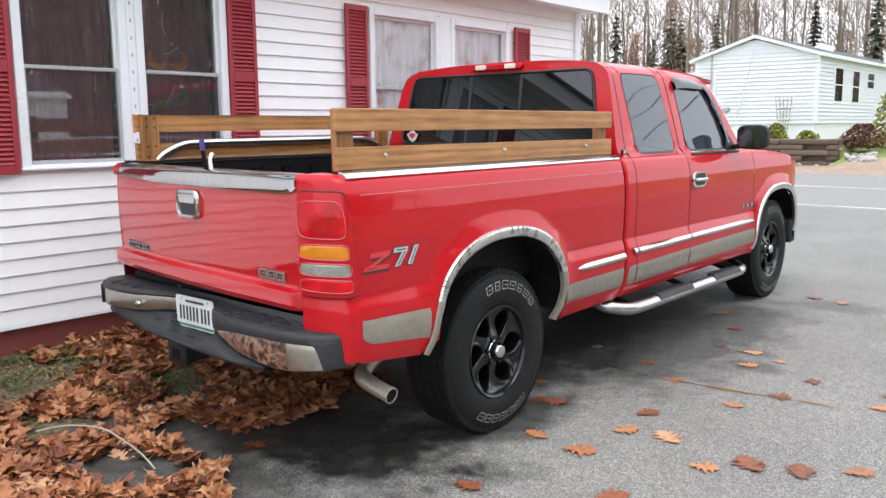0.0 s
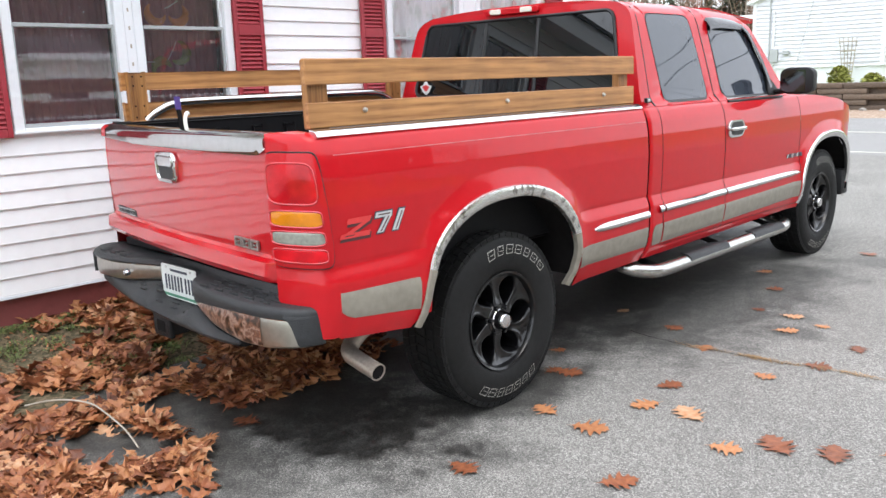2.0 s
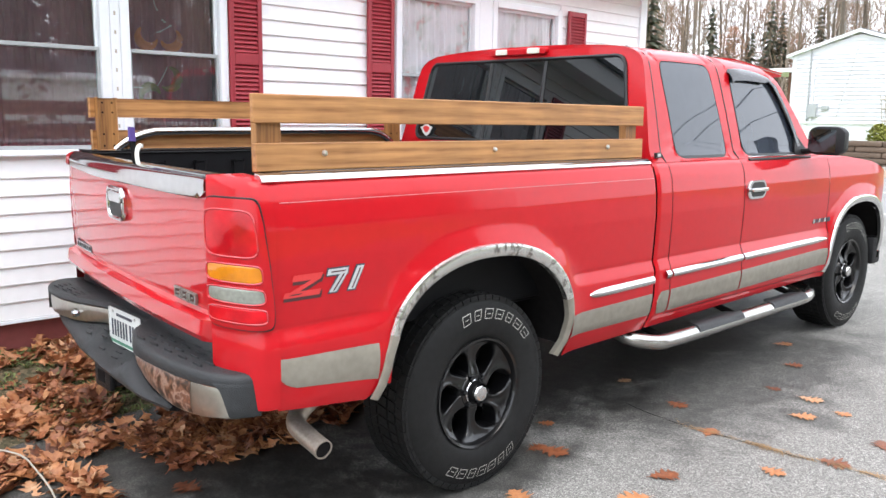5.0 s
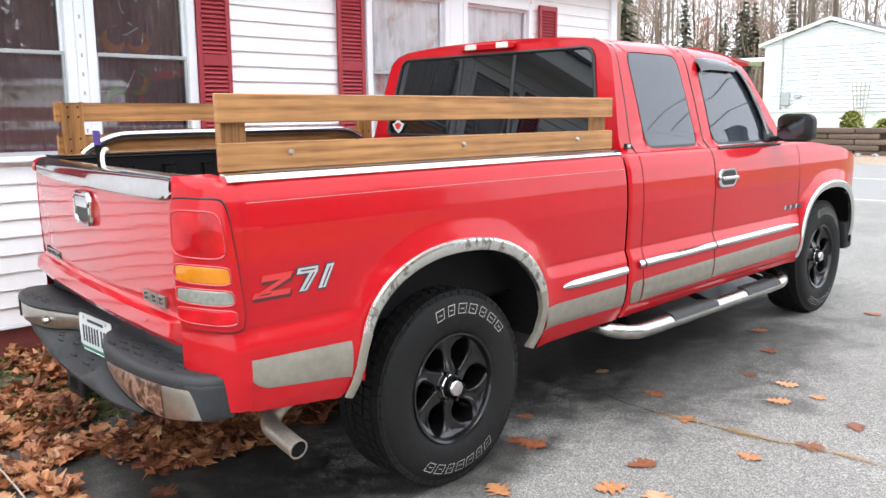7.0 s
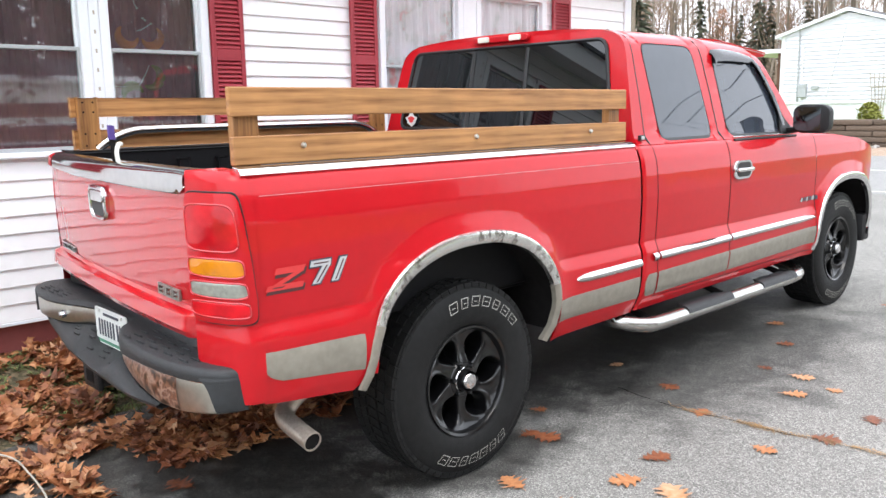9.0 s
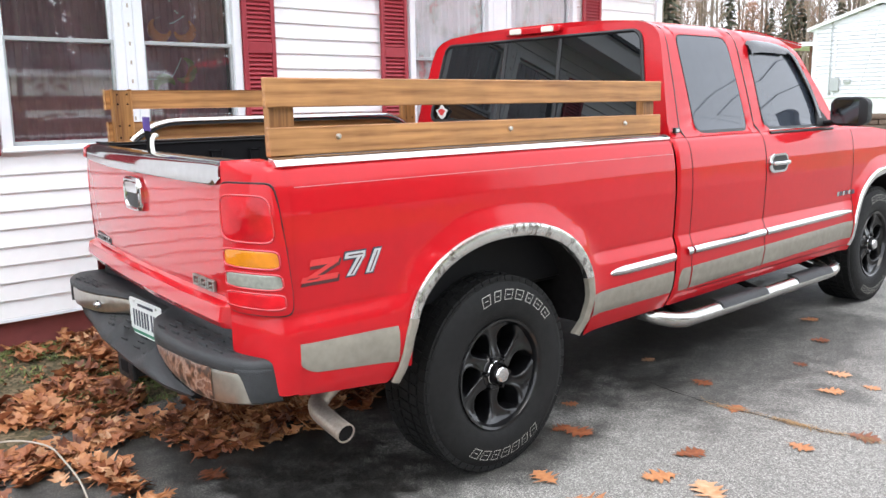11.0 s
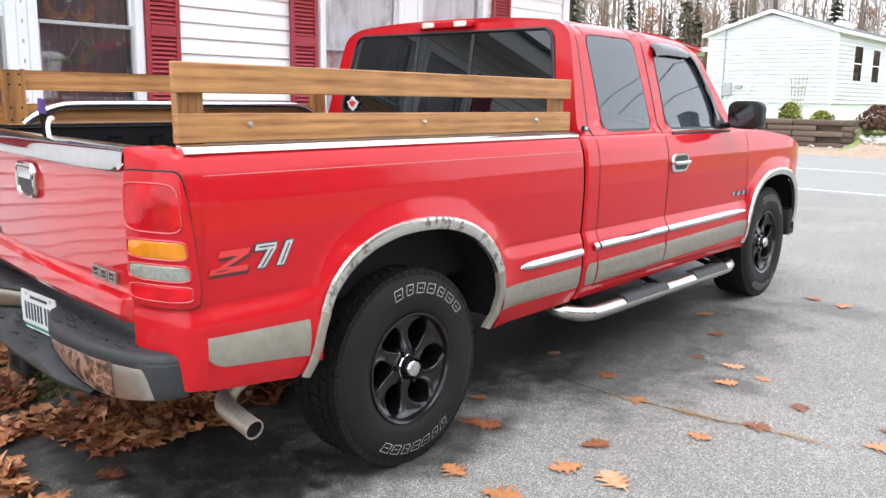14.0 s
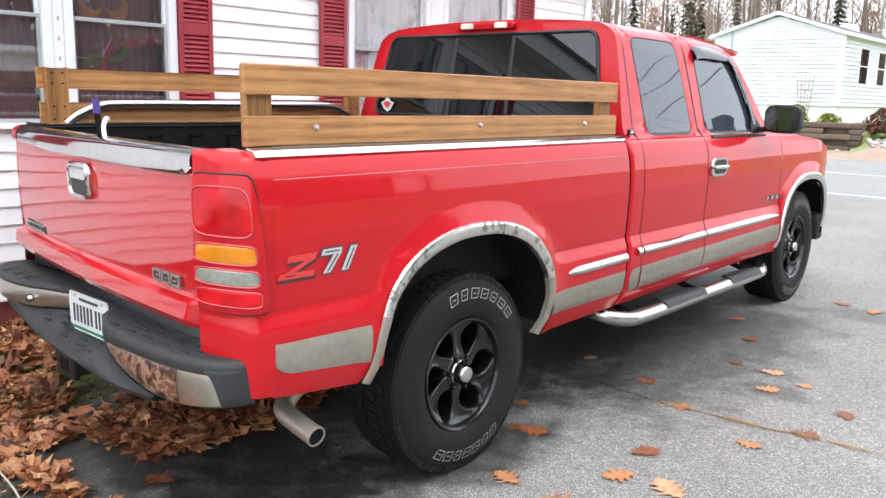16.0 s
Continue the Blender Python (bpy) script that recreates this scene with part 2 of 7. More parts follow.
STEEL = material("dull_steel", (0.30, 0.285, 0.26), 0.45, 0.8, 0.3, 18, bump=0.1)
PIPE = material("exhaust_steel", (0.46, 0.40, 0.34), 0.45, 0.75, 0.25, 25, bump=0.08)
UNDER = material("dark_underbody", (0.008, 0.007, 0.007), 0.9, 0, 0.4, 8, spec=0.15)
DARKGLASS = material("dark_tinted_glass", (0.003, 0.004, 0.005), 0.015, 0, 0.1, 3, spec=0.80)
SIDEGLASS = material("grey_tinted_glass", (0.036, 0.043, 0.056), 0.02, 0, 0.1, 3, spec=0.62)
SMOKED = material("smoked_acrylic", (0.012, 0.012, 0.014), 0.16, 0, 0.15, 20, spec=0.6)
GASKET = material("window_gasket", (0.010, 0.010, 0.011), 0.5, 0, 0.2, 20)
LENS_RED = material("red_lamp_lens", (0.52, 0.005, 0.012), 0.10, 0, 0.60, 3.0, spec=0.30, coat=0.15, bump=0.05, bump_scale=60)
LENS_AMBER = material("amber_lamp_lens", (0.60, 0.20, 0.004), 0.10, 0, 0.30, 5, spec=0.5, coat=0.5, bump=0.05, bump_scale=90)
LENS_CLEAR = material("clear_lamp_lens", (0.30, 0.31, 0.27), 0.12, 0.3, 0.35, 16, coat=1.0, bump=0.06, bump_scale=90)
LAMP_WHITE = material("marker_lamp_lens", (0.78, 0.72, 0.62), 0.2, 0, 0.12, 30, coat=0.6)
WOOD = wood("stained_pine", (0.50, 0.245, 0.088), (0.25, 0.100, 0.030))
WOOD_POST = wood("stained_pine_post", (0.40, 0.185, 0.056), (0.15, 0.058, 0.016), "z")
BOLT = material("galvanised_bolt", (0.6, 0.6, 0.58), 0.35, 0.9, 0.2, 50)
CAMO = spotted("leaf_camouflage_film", (0.020, 0.012, 0.008), [(0.06, 0.030, 0.018), (0.19, 0.085, 0.05), (0.33, 0.22, 0.17), (0.10, 0.035, 0.02), (0.26, 0.12, 0.07)], 30, 0.34, 0.70, 0.3)
CHROME_WING = material("scuffed_bumper_chrome", (0.46, 0.44, 0.39), 0.30, 0.95, 0.18, 10, bump=0.02)
LENS_RIM = material("glossy_red_rim", (0.50, 0.02, 0.03), 0.22, 0, 0.05, 20, coat=1.0)
VERGE = speckled("leaf_strewn_gravel", [(0.2, (0.13, 0.085, 0.055)), (0.5, (0.30, 0.20, 0.135)), (0.8, (0.42, 0.34, 0.27))], 40, 0.95, 0.5, distance=0.02)
DECAL_RED = material("red_decal", (0.62, 0.04, 0.04), 0.4, 0, 0.1, 30)
DECAL_DARK = material("dark_decal", (0.07, 0.02, 0.022), 0.45, 0, 0.1, 30)
PINSTRIPE = material("faded_pinstripe", (0.55, 0.25, 0.25), 0.4, 0, 0.1, 30)
DECAL_WHITE = material("white_decal", (0.52, 0.53, 0.53), 0.4, 0, 0.08, 30)
PLATE_WHITE = material("plate_white", (0.66, 0.68, 0.66), 0.4, 0, 0.12, 40)
PLATE_GREEN = material("plate_green", (0.05, 0.20, 0.12), 0.45, 0, 0.2, 40)
PLATE_INK = material("plate_ink", (0.035, 0.04, 0.06), 0.5, 0, 0.1, 40)
PURPLE = material("purple_strap", (0.055, 0.025, 0.17), 0.6, 0, 0.2, 60)
ROPE = material("white_hook", (0.72, 0.70, 0.64), 0.5, 0, 0.1, 60)

VINYL = material("white_vinyl_siding", (0.87, 0.875, 0.885), 0.45, 0, 0.035, 4, bump=0.03, bump_scale=120, random=0.015)
PALE_SIDING = material("pale_blue_grey_siding", (0.72, 0.735, 0.775), 0.5, 0, 0.05, 4)
TRELLIS = material("weathered_trellis_wood", (0.40, 0.36, 0.30), 0.8, 0, 0.25, 10)
TRIM = material("white_window_trim", (0.80, 0.83, 0.86), 0.4, 0, 0.03, 10)
GREYTRIM = material("grey_screen_frame", (0.40, 0.42, 0.43), 0.45, 0, 0.08, 20)
SHUTTER = material("red_vinyl_shutter", (0.33, 0.030, 0.043), 0.5, 0, 0.10, 12, bump=0.05, bump_scale=200)
SKIRT = material("red_painted_skirting", (0.23, 0.060, 0.056), 0.75, 0, 0.16, 5, bump=0.2, bump_scale=40)
ROOF = material("grey_shingle", (0.10, 0.10, 0.105), 0.9, 0, 0.3, 12, bump=0.4)
HOUSEPANE = pane("window_pane", (0.90, 0.89, 0.92), 0.95, 0.048)
CLEARPANE = pane("clear_window_pane", (0.95, 0.96, 0.97), -0.05)
CURTAIN_DARK = material("maroon_curtain", (0.46, 0.19, 0.235), 0.9, 0, 0.22, 3)
CURTAIN = spotted("lace_curtain_with_red_flowers", (0.90, 0.90, 0.92), [(0.90, 0.90, 0.91), (0.74, 0.78, 0.76), (0.80, 0.42, 0.42)], 7, 0.42, 0.70, 0.9)
ORANGE = material("orange_ornament", (0.80, 0.27, 0.09), 0.6, 0, 0.2, 30)
OLIVE = material("green_ornament", (0.24, 0.27, 0.07), 0.6, 0, 0.2, 30)
INSIDE = material("room_shade", (0.03, 0.018, 0.018), 0.9, 0, 0.2, 2)

# the dark patches are damp stains plus the truck's shade painted in
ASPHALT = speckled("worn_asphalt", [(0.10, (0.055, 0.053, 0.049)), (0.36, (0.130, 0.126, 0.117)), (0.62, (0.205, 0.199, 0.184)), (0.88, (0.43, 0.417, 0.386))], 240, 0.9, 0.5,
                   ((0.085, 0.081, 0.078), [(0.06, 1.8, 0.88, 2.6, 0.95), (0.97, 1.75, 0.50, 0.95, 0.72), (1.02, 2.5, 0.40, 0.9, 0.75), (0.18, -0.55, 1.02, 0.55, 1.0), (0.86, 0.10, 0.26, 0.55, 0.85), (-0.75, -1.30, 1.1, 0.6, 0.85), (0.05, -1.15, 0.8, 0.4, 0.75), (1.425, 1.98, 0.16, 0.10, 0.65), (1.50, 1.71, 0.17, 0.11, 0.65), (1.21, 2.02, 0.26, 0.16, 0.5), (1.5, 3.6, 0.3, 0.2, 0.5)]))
ROADTAR = speckled("road_asphalt", [(0.2, (0.14, 0.138, 0.135)), (0.6, (0.235, 0.232, 0.226)), (0.9, (0.33, 0.325, 0.315))], 160, 0.9, 0.4)
PAINTLINE = material("road_paint", (0.45, 0.44, 0.39), 0.7, 0, 0.3, 3)
SOIL = speckled("leafy_soil", [(0.2, (0.028, 0.025, 0.012)), (0.5, (0.080, 0.068, 0.034)), (0.8, (0.17, 0.125, 0.075))], 60, 0.95, 0.8, distance=0.02)
LAWN = speckled("autumn_lawn", [(0.15, (0.085, 0.13, 0.030)), (0.5, (0.17, 0.24, 0.060)), (0.8, (0.27, 0.27, 0.095)), (0.95, (0.36, 0.24, 0.12))], 60, 0.95, 0.6, distance=0.02)
GRASS = material("grass_blade", (0.125, 0.165, 0.045), 0.7, 0, 0.6, 9)
BARK = material("grey_bark", (0.165, 0.132, 0.106), 0.9, 0, 0.35, 3, bump=0.3, random=0.35)
TWIG = material("twigs", (0.25, 0.185, 0.140), 0.9, 0, 0.3, 1, random=0.3)
BIRCH = material("birch_bark", (0.36, 0.33, 0.29), 0.8, 0, 0.3, 6, random=0.15)
NEEDLES = material("conifer_needles", (0.080, 0.088, 0.056), 0.8, 0, 0.4, 2, random=0.3)
BROWNLEAF = material("brown_hanging_leaves", (0.34, 0.185, 0.125), 0.8, 0, 0.4, 2, random=0.3)
FALLEN_NEEDLES = material("fallen_pine_needles", (0.30, 0.185, 0.085), 0.8, 0, 0.5, 30)
SHRUB = material("shrub_leaves", (0.24, 0.25, 0.045), 0.7, 0, 0.4, 5)
REDSHRUB = material("rust_shrub_leaves", (0.12, 0.045, 0.025), 0.7, 0, 0.4, 5)
BLOCK = material("weathered_wall_block", (0.13, 0.095, 0.070), 0.9, 0, 0.3, 5, bump=0.4, bump_scale=30, random=0.28)
RUBBLE = material("pale_rubble", (0.40, 0.38, 0.35), 0.9, 0, 0.2, 5, random=0.2)
TIMBER = material("brown_timber", (0.11, 0.05, 0.028), 0.8, 0, 0.3, 6)

def leaf_material(name, a, b, c, d):
    m = bpy.data.materials.new(name)
    m.use_nodes = True
    n, l = m.node_tree.nodes, m.node_tree.links
    p = n["Principled BSDF"]
    g, info, ad, co, t = n.new("ShaderNodeNewGeometry"), n.new("ShaderNodeObjectInfo"), n.new("ShaderNodeMath"), n.new("ShaderNodeTexCoord"), n.new("ShaderNodeTexNoise")
    ad.operation = "ADD"
    l.new(g.outputs["Random Per Island"], ad.inputs[0])
    l.new(info.outputs["Random"], ad.inputs[1])
    fr = n.new("ShaderNodeMath")
    fr.operation = "FRACT"
    l.new(ad.outputs[0], fr.inputs[0])
    t.inputs["Scale"].default_value, t.inputs["Detail"].default_value = 45, 5
    l.new(co.outputs["Object"], t.inputs["Vector"])
    mix = n.new("ShaderNodeMath")
    mix.operation = "MULTIPLY_ADD"
    mix.inputs[1].default_value = 0.45
    l.new(t.outputs["Fac"], mix.inputs[0])
    hf = n.new("ShaderNodeMath")
    hf.operation = "MULTIPLY"
    hf.inputs[1].default_value = 0.6
    l.new(fr.outputs[0], hf.inputs[0])
    l.new(hf.outputs[0], mix.inputs[2])
    l.new(ramp_of(n, l, mix.outputs[0], [(0.13, a), (0.46, b), (0.74, c), (0.90, d)]), p.inputs["Base Color"])
    p.inputs["Roughness"].default_value = 0.55
    return m


LEAF = leaf_material("dry_oak_leaf", (0.062, 0.017, 0.008), (0.270, 0.086, 0.033), (0.46, 0.205, 0.085), (0.53, 0.34, 0.21))


# ---- mesh helpers ----
def finish(name, bm, mat, parent=None, smooth=True, angle=35):
    me = bpy.data.meshes.new(name)
    bmesh.ops.recalc_face_normals(bm, faces=bm.faces)
    if smooth:
        for f in bm.faces:
            f.smooth = True
        for e in bm.edges:
            if len(e.link_faces) == 2 and e.calc_face_angle(0) > radians(angle):
                e.smooth = False
    bm.to_mesh(me)
    bm.free()
    me.materials.append(mat)
    ob = new(name, me)
    if parent is not None:
        ob.parent = parent
    return ob


def part(name, bm, mat, parent, label="", smooth=True, angle=35):
    ob = finish(name, bm, mat, parent, smooth, angle)
    if label:
        ob["label"] = label
    return ob


def empty(name, label, category, group="", kind="", at=None):
    ob = new(name)
    ob.empty_display_size = 0.1
    ob.matrix_basis = LEVEL if at is None else at
    return tagged(ob, label, category, group, kind)


def bx(x0, x1, y0, y1, z0, z1, bev=0.004, seg=1, bm=None):
    bm2 = bmesh.new()
    bmesh.ops.create_cube(bm2, size=1)
    for v in bm2.verts:
        v.co = ((x0 + x1) / 2 + v.co.x * (x1 - x0), (y0 + y1) / 2 + v.co.y * (y1 - y0), (z0 + z1) / 2 + v.co.z * (z1 - z0))
    if bev:
        bmesh.ops.bevel(bm2, geom=bm2.edges[:], offset=min(bev, 0.45 * min(abs(x1 - x0), abs(y1 - y0), abs(z1 - z0))), segments=seg, affect="EDGES", profile=0.5)
    return merge(bm, bm2)


def merge(bm, other):
    if bm is None:
        return other
    me = bpy.data.meshes.new("tmp")
    other.to_mesh(me)
    other.free()
    bm.from_mesh(me)
    bpy.data.meshes.remove(me)
    return bm


def loft(rings, closed=True, caps=True, bm=None):
    """Rings of equal length joined by quads."""
    bm = bm or bmesh.new()
    vs = [[bm.verts.new(p) for p in r] for r in rings]
    n = len(rings[0])
    for a, b in zip(vs, vs[1:]):
        for i in range(n if closed else n - 1):
            j = (i + 1) % n
            try:
                bm.faces.new((a[i], a[j], b[j], b[i]))
            except ValueError:
                pass
    if caps and closed:
        for r in (vs[0][::-1], vs[-1]):
            try:
                bm.faces.new(r)
            except ValueError:
                pass
    return bm


def tube(pts, r, n=10, bm=None, radii=None, flat=1.0):
    """A round bar through points."""
    pts = [Vector(p) for p in pts]
    rings = []
    up = Vector((0.03, 0.02, 1))
    for i, p in enumerate(pts):
        d = (pts[min(i + 1, len(pts) - 1)] - pts[max(i - 1, 0)]).normalized()
        a = d.cross(up if abs(d.dot(up.normalized())) < 0.95 else Vector((1, 0.1, 0))).normalized()
        b = a.cross(d)
        rr = radii[i] if radii else r
        rings.append([p + (a * math.cos(2 * math.pi * k / n) + b * flat * math.sin(2 * math.pi * k / n)) * rr for k in range(n)])
    return loft(rings, bm=bm)


def arc(pts, steps=6):
    """Round off a polyline (Catmull-Rom)."""
    pts = [Vector(p) for p in pts]
    out = []
    for i in range(len(pts) - 1):
        p0, p1, p2, p3 = pts[max(i - 1, 0)], pts[i], pts[i + 1], pts[min(i + 2, len(pts) - 1)]
        for k in range(steps):
            t = k / steps
            out.append(0.5 * ((2 * p1) + (p2 - p0) * t + (2 * p0 - 5 * p1 + 4 * p2 - p3) * t * t + (3 * p1 - p0 - 3 * p2 + p3) * t ** 3))
    out.append(pts[-1])
    return out


def lathe(profile, n=48, cx=0.0, cy=0.0, cz=0.0, side=1, bm=None):
    """(radius, x) points turned about the x axis through (cx, cy, cz)."""
    rings = []
    for r, x in profile:
        rings.append([(cx + side * x, cy + r * math.cos(2 * math.pi * k / n), cz + r * math.sin(2 * math.pi * k / n)) for k in range(n)])
    return loft(rings, caps=False, bm=bm)


def surface(fn, us, vs, thick=0.0, bm=None):
    """A sheet of quads: fn(u, v) gives a place; thick folds its rim inwards along -normal by a solid back."""
    bm = bm or bmesh.new()
    g = [[bm.verts.new(fn(u, v)) for v in vs] for u in us]
    fs = []
    for a, b in zip(g, g[1:]):
        for i in range(len(vs) - 1):
            fs.append(bm.faces.new((a[i], b[i], b[i + 1], a[i + 1])))
    if thick:
        bm.normal_update()
        bmesh.ops.solidify(bm, geom=fs, thickness=thick)
    return bm


def prism(outline, axis, a, b, bev=0.0, bm=None):
    """A flat outline (2D) drawn out along an axis from a to b. axis x: (y, z); y: (x, z); z: (x, y)."""
    put = {"x": lambda p, k: (k, p[0], p[1]), "y": lambda p, k: (p[0], k, p[1]), "z": lambda p, k: (p[0], p[1], k)}[axis]
    bm2 = bmesh.new()
    lo, hi = [bm2.verts.new(put(p, a)) for p in outline], [bm2.verts.new(put(p, b)) for p in outline]
    n = len(outline)
    bm2.faces.new(lo[::-1])
    bm2.faces.new(hi)
    for i in range(n):
        j = (i + 1) % n
        bm2.faces.new((lo[i], lo[j], hi[j], hi[i]))
    if bev:
        bmesh.ops.bevel(bm2, geom=bm2.edges[:], offset=bev, segments=1, affect="EDGES", profile=0.5)
    return merge(bm, bm2)


def rounded(w, h, r, n=5, cx=0.0, cy=0.0, lean=0.0):
    """Outline of a rectangle with round corners."""
    out = []
    for sx, sy, a0 in ((1, 1, 0), (-1, 1, 90), (-1, -1, 180), (1, -1, 270)):
        for k in range(n + 1):
            a = radians(a0 + 90 * k / n)
            x, y = sx * (w / 2 - r) + r * math.cos(a), sy * (h / 2 - r) + r * math.sin(a)
            out.append((cx + x + lean * y, cy + y))
    return out


def interp(table, z):
    xs, ys = zip(*table)
    return float(np.interp(z, xs, ys))


def curve_of(table, lo, hi, n=200):
    """A smoothed lookup of a table."""
    zs = np.linspace(lo, hi, n)
    ys = np.interp(zs, [a for a, _ in table], [b for _, b in table])
    k = np.array([1, 2, 3, 2, 1], float)
    k /= k.sum()
    ys = np.convolve(np.pad(ys, 2, mode="edge"), k, "valid")
    return lambda z: float(np.interp(z, zs, ys))


# ---- ground ----
def rise(x, y):
    """Height of the lawn beyond the road and of the strip along the house."""
    if x < -3.05:
        return 0.0 if y < 20.15 else 0.52 * min(1.0, (y - 20.15) / 0.2)
    s = min(1.0, max(0.0, (y - 17.2) / 6.0))
    s = s * s * (3 - 2 * s)
    return 0.50 * s * max(0.25, 1 - max(0.0, x + 1.5) * 0.10)


def ground_sheet():
    xs = list(np.concatenate([np.linspace(-150, -22, 9), np.linspace(-18, -3.4, 12), (-3.1, -3.0), np.linspace(-2.6, 16, 20), np.linspace(20, 150, 9)]))
    ys = list(np.concatenate([np.linspace(-120, -12, 8), np.linspace(-9, 15, 13), np.linspace(16, 19.5, 8), (20.0, 20.14, 20.36, 20.8), np.linspace(21.5, 30, 14), np.linspace(34, 170, 9)]))
    return surface(lambda x, y: (x, y, rise(x, y) - 0.025), xs, ys)


tagged(finish("ground", ground_sheet(), LAWN), "autumn lawn with brown leaves and bare patches beyond the road", "lawn", kind="structure")
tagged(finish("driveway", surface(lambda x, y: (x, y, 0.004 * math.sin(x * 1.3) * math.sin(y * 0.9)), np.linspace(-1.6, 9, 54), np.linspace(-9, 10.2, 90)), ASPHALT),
       "worn grey asphalt driveway with damp stains and painted shade under the truck", "driveway", kind="structure")
tagged(finish("road", surface(lambda x, y: (x, y, 0.0), np.linspace(-60, 60, 25), np.linspace(10.2, 17.3, 8)), ROADTAR),
       "grey asphalt road beyond the driveway", "road", kind="structure")
tagged(finish("trim_road_line", bx(-50, 50, 10.45, 10.56, 0.0, 0.006, 0), PAINTLINE), "faded white painted road edge line", "road marking", kind="structure")
tagged(finish("trim_road_line_far", bx(-50, 50, 13.75, 13.86, 0.0, 0.006, 0), PAINTLINE), "faded pale painted road line", "road marking", kind="structure")


tagged(finish("ground_verge", surface(lambda x, y: (x, y, 0.006 if x < -3 else rise(x, y) - 0.008), np.linspace(-14, -1.2, 26), np.linspace(17.2, 20.1, 12)), VERGE), "gravel verge strewn with brown leaves before the low wall", "verge", kind="structure")


def bank_point(u, v):
    x = -1.80 + u * (1.05 + 0.18 * noise.noise(Vector((v * 0.9, 3.1, 0))))
    z = 0.16 * (1 - u) ** 1.3 + 0.012 * noise.noise(Vector((x * 5, v * 5, 0))) + (0.012 if u < 0.98 else -0.02)
    return (x, v, z)


tagged(finish("ground_strip", surface(bank_point, np.linspace(0, 1, 22), np.linspace(-7, 5.4, 110)), SOIL), "dark leafy soil strip along the house", "soil", kind="structure")


# ---- white house ----
WX = -1.70
house = empty("white_house", "long white vinyl-sided house with red shutters and red skirting", "house")
COURSE = 0.0965
Y0, Y1, ZB, ZT = -9.0, 4.965, 0.324, 2.66
OPEN = [(-1.031, -0.343, 1.225, 2.40), (-0.283, 0.394, 1.225, 2.40), (1.762, 3.667, 1.14, 2.40)]
for a, b in ((Y0, OPEN[0][0]), (OPEN[0][1], OPEN[1][0]), (OPEN[1][1], OPEN[2][0]), (OPEN[2][1], Y1)):
    part("wall", bx(WX - 0.16, WX - 0.02, a, b, ZB, ZT, 0), VINYL, house)
for a, b, lo, hi in OPEN:
    part("wall", bx(WX - 0.16, WX - 0.02, a, b, ZB, lo, 0), VINYL, house)
    part("wall", bx(WX - 0.16, WX - 0.02, a, b, hi, ZT, 0), VINYL, house)
part("end_wall", bx(-9.6, WX - 0.16, Y1 - 0.15, Y1, ZB, ZT, 0), VINYL, house)
part("end_wall", bx(-9.6, WX - 0.16, Y0, Y0 + 0.15, ZB, ZT, 0), VINYL, house)
part("back_wall", bx(-9.75, -9.6, Y0, Y1, ZB, ZT, 0), VINYL, house)
part("skirting", bx(WX - 0.20, WX - 0.055, Y0 + 0.05, Y1 - 0.05, -0.25, ZB + 0.01, 0), SKIRT, house, "dark red painted block skirting")
part("corner_post", bx(WX - 0.09, WX + 0.018, Y1 - 0.085, Y1 + 0.02, ZB, ZT, 0.004), TRIM, house)
part("soffit", bx(WX - 0.1, WX + 0.26, Y0, Y1 + 0.16, ZT - 0.005, ZT + 0.02, 0), TRIM, house)
part("fascia", bx(WX + 0.24, WX + 0.275, Y0, Y1 + 0.18, ZT - 0.03, ZT + 0.15, 0.004), TRIM, house)
part("roof", prism([(WX + 0.31, ZT + 0.14), (WX + 0.31, ZT + 0.17), (-5.7, ZT + 1.25), (-9.9, ZT + 0.17), (-9.9, ZT + 0.14)], "y", Y0 - 0.15, Y1 + 0.2), ROOF, house)
# unseen boards, near-black so that their colour gives the dimness of the room
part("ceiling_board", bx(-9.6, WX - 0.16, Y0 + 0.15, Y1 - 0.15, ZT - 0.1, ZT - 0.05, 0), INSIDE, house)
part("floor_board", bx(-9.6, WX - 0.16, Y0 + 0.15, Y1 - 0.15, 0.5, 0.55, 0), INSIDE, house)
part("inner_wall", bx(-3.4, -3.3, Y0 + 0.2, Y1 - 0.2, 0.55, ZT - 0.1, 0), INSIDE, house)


def plank(a, b, h=COURSE):
    """One course of siding: leaning face with a rolled lower edge."""
    bm = bmesh.new()
    prof = [(-0.004, 0.0), (0.011, 0.0), (0.0135, 0.006), (0.012, 0.012), (0.002, h), (-0.004, h)]
    return loft([[(x, y, z) for x, z in prof] for y in (a, b)], bm=bm)


CUTS = [(o[0] - 0.012, o[1] + 0.012, o[2] - 0.02, o[3] + 0.012) for o in OPEN]
z = ZB
meshes = {}
while z < ZT - 0.02:
    runs, start = [], Y0
    for a, b, lo, hi in sorted(CUTS):
        if z + COURSE > lo and z < hi:
            runs.append((start, a))
            start = b
    runs.append((start, Y1 - 0.085))
    for a, b in runs:
        key = (round(a, 3), round(b, 3))
        if key not in meshes:
            ob = part("siding_plank", plank(a, b), VINYL, house, smooth=False)
            meshes[key] = ob.data
        else:
            ob = new("siding_plank", meshes[key])
            ob.parent = house
        ob.location = (WX - 0.0125, 0, z)
    z += COURSE
part("starter_strip", bx(WX - 0.02, WX + 0.004, Y0, Y1, ZB - 0.018, ZB, 0.002), TRIM, house)


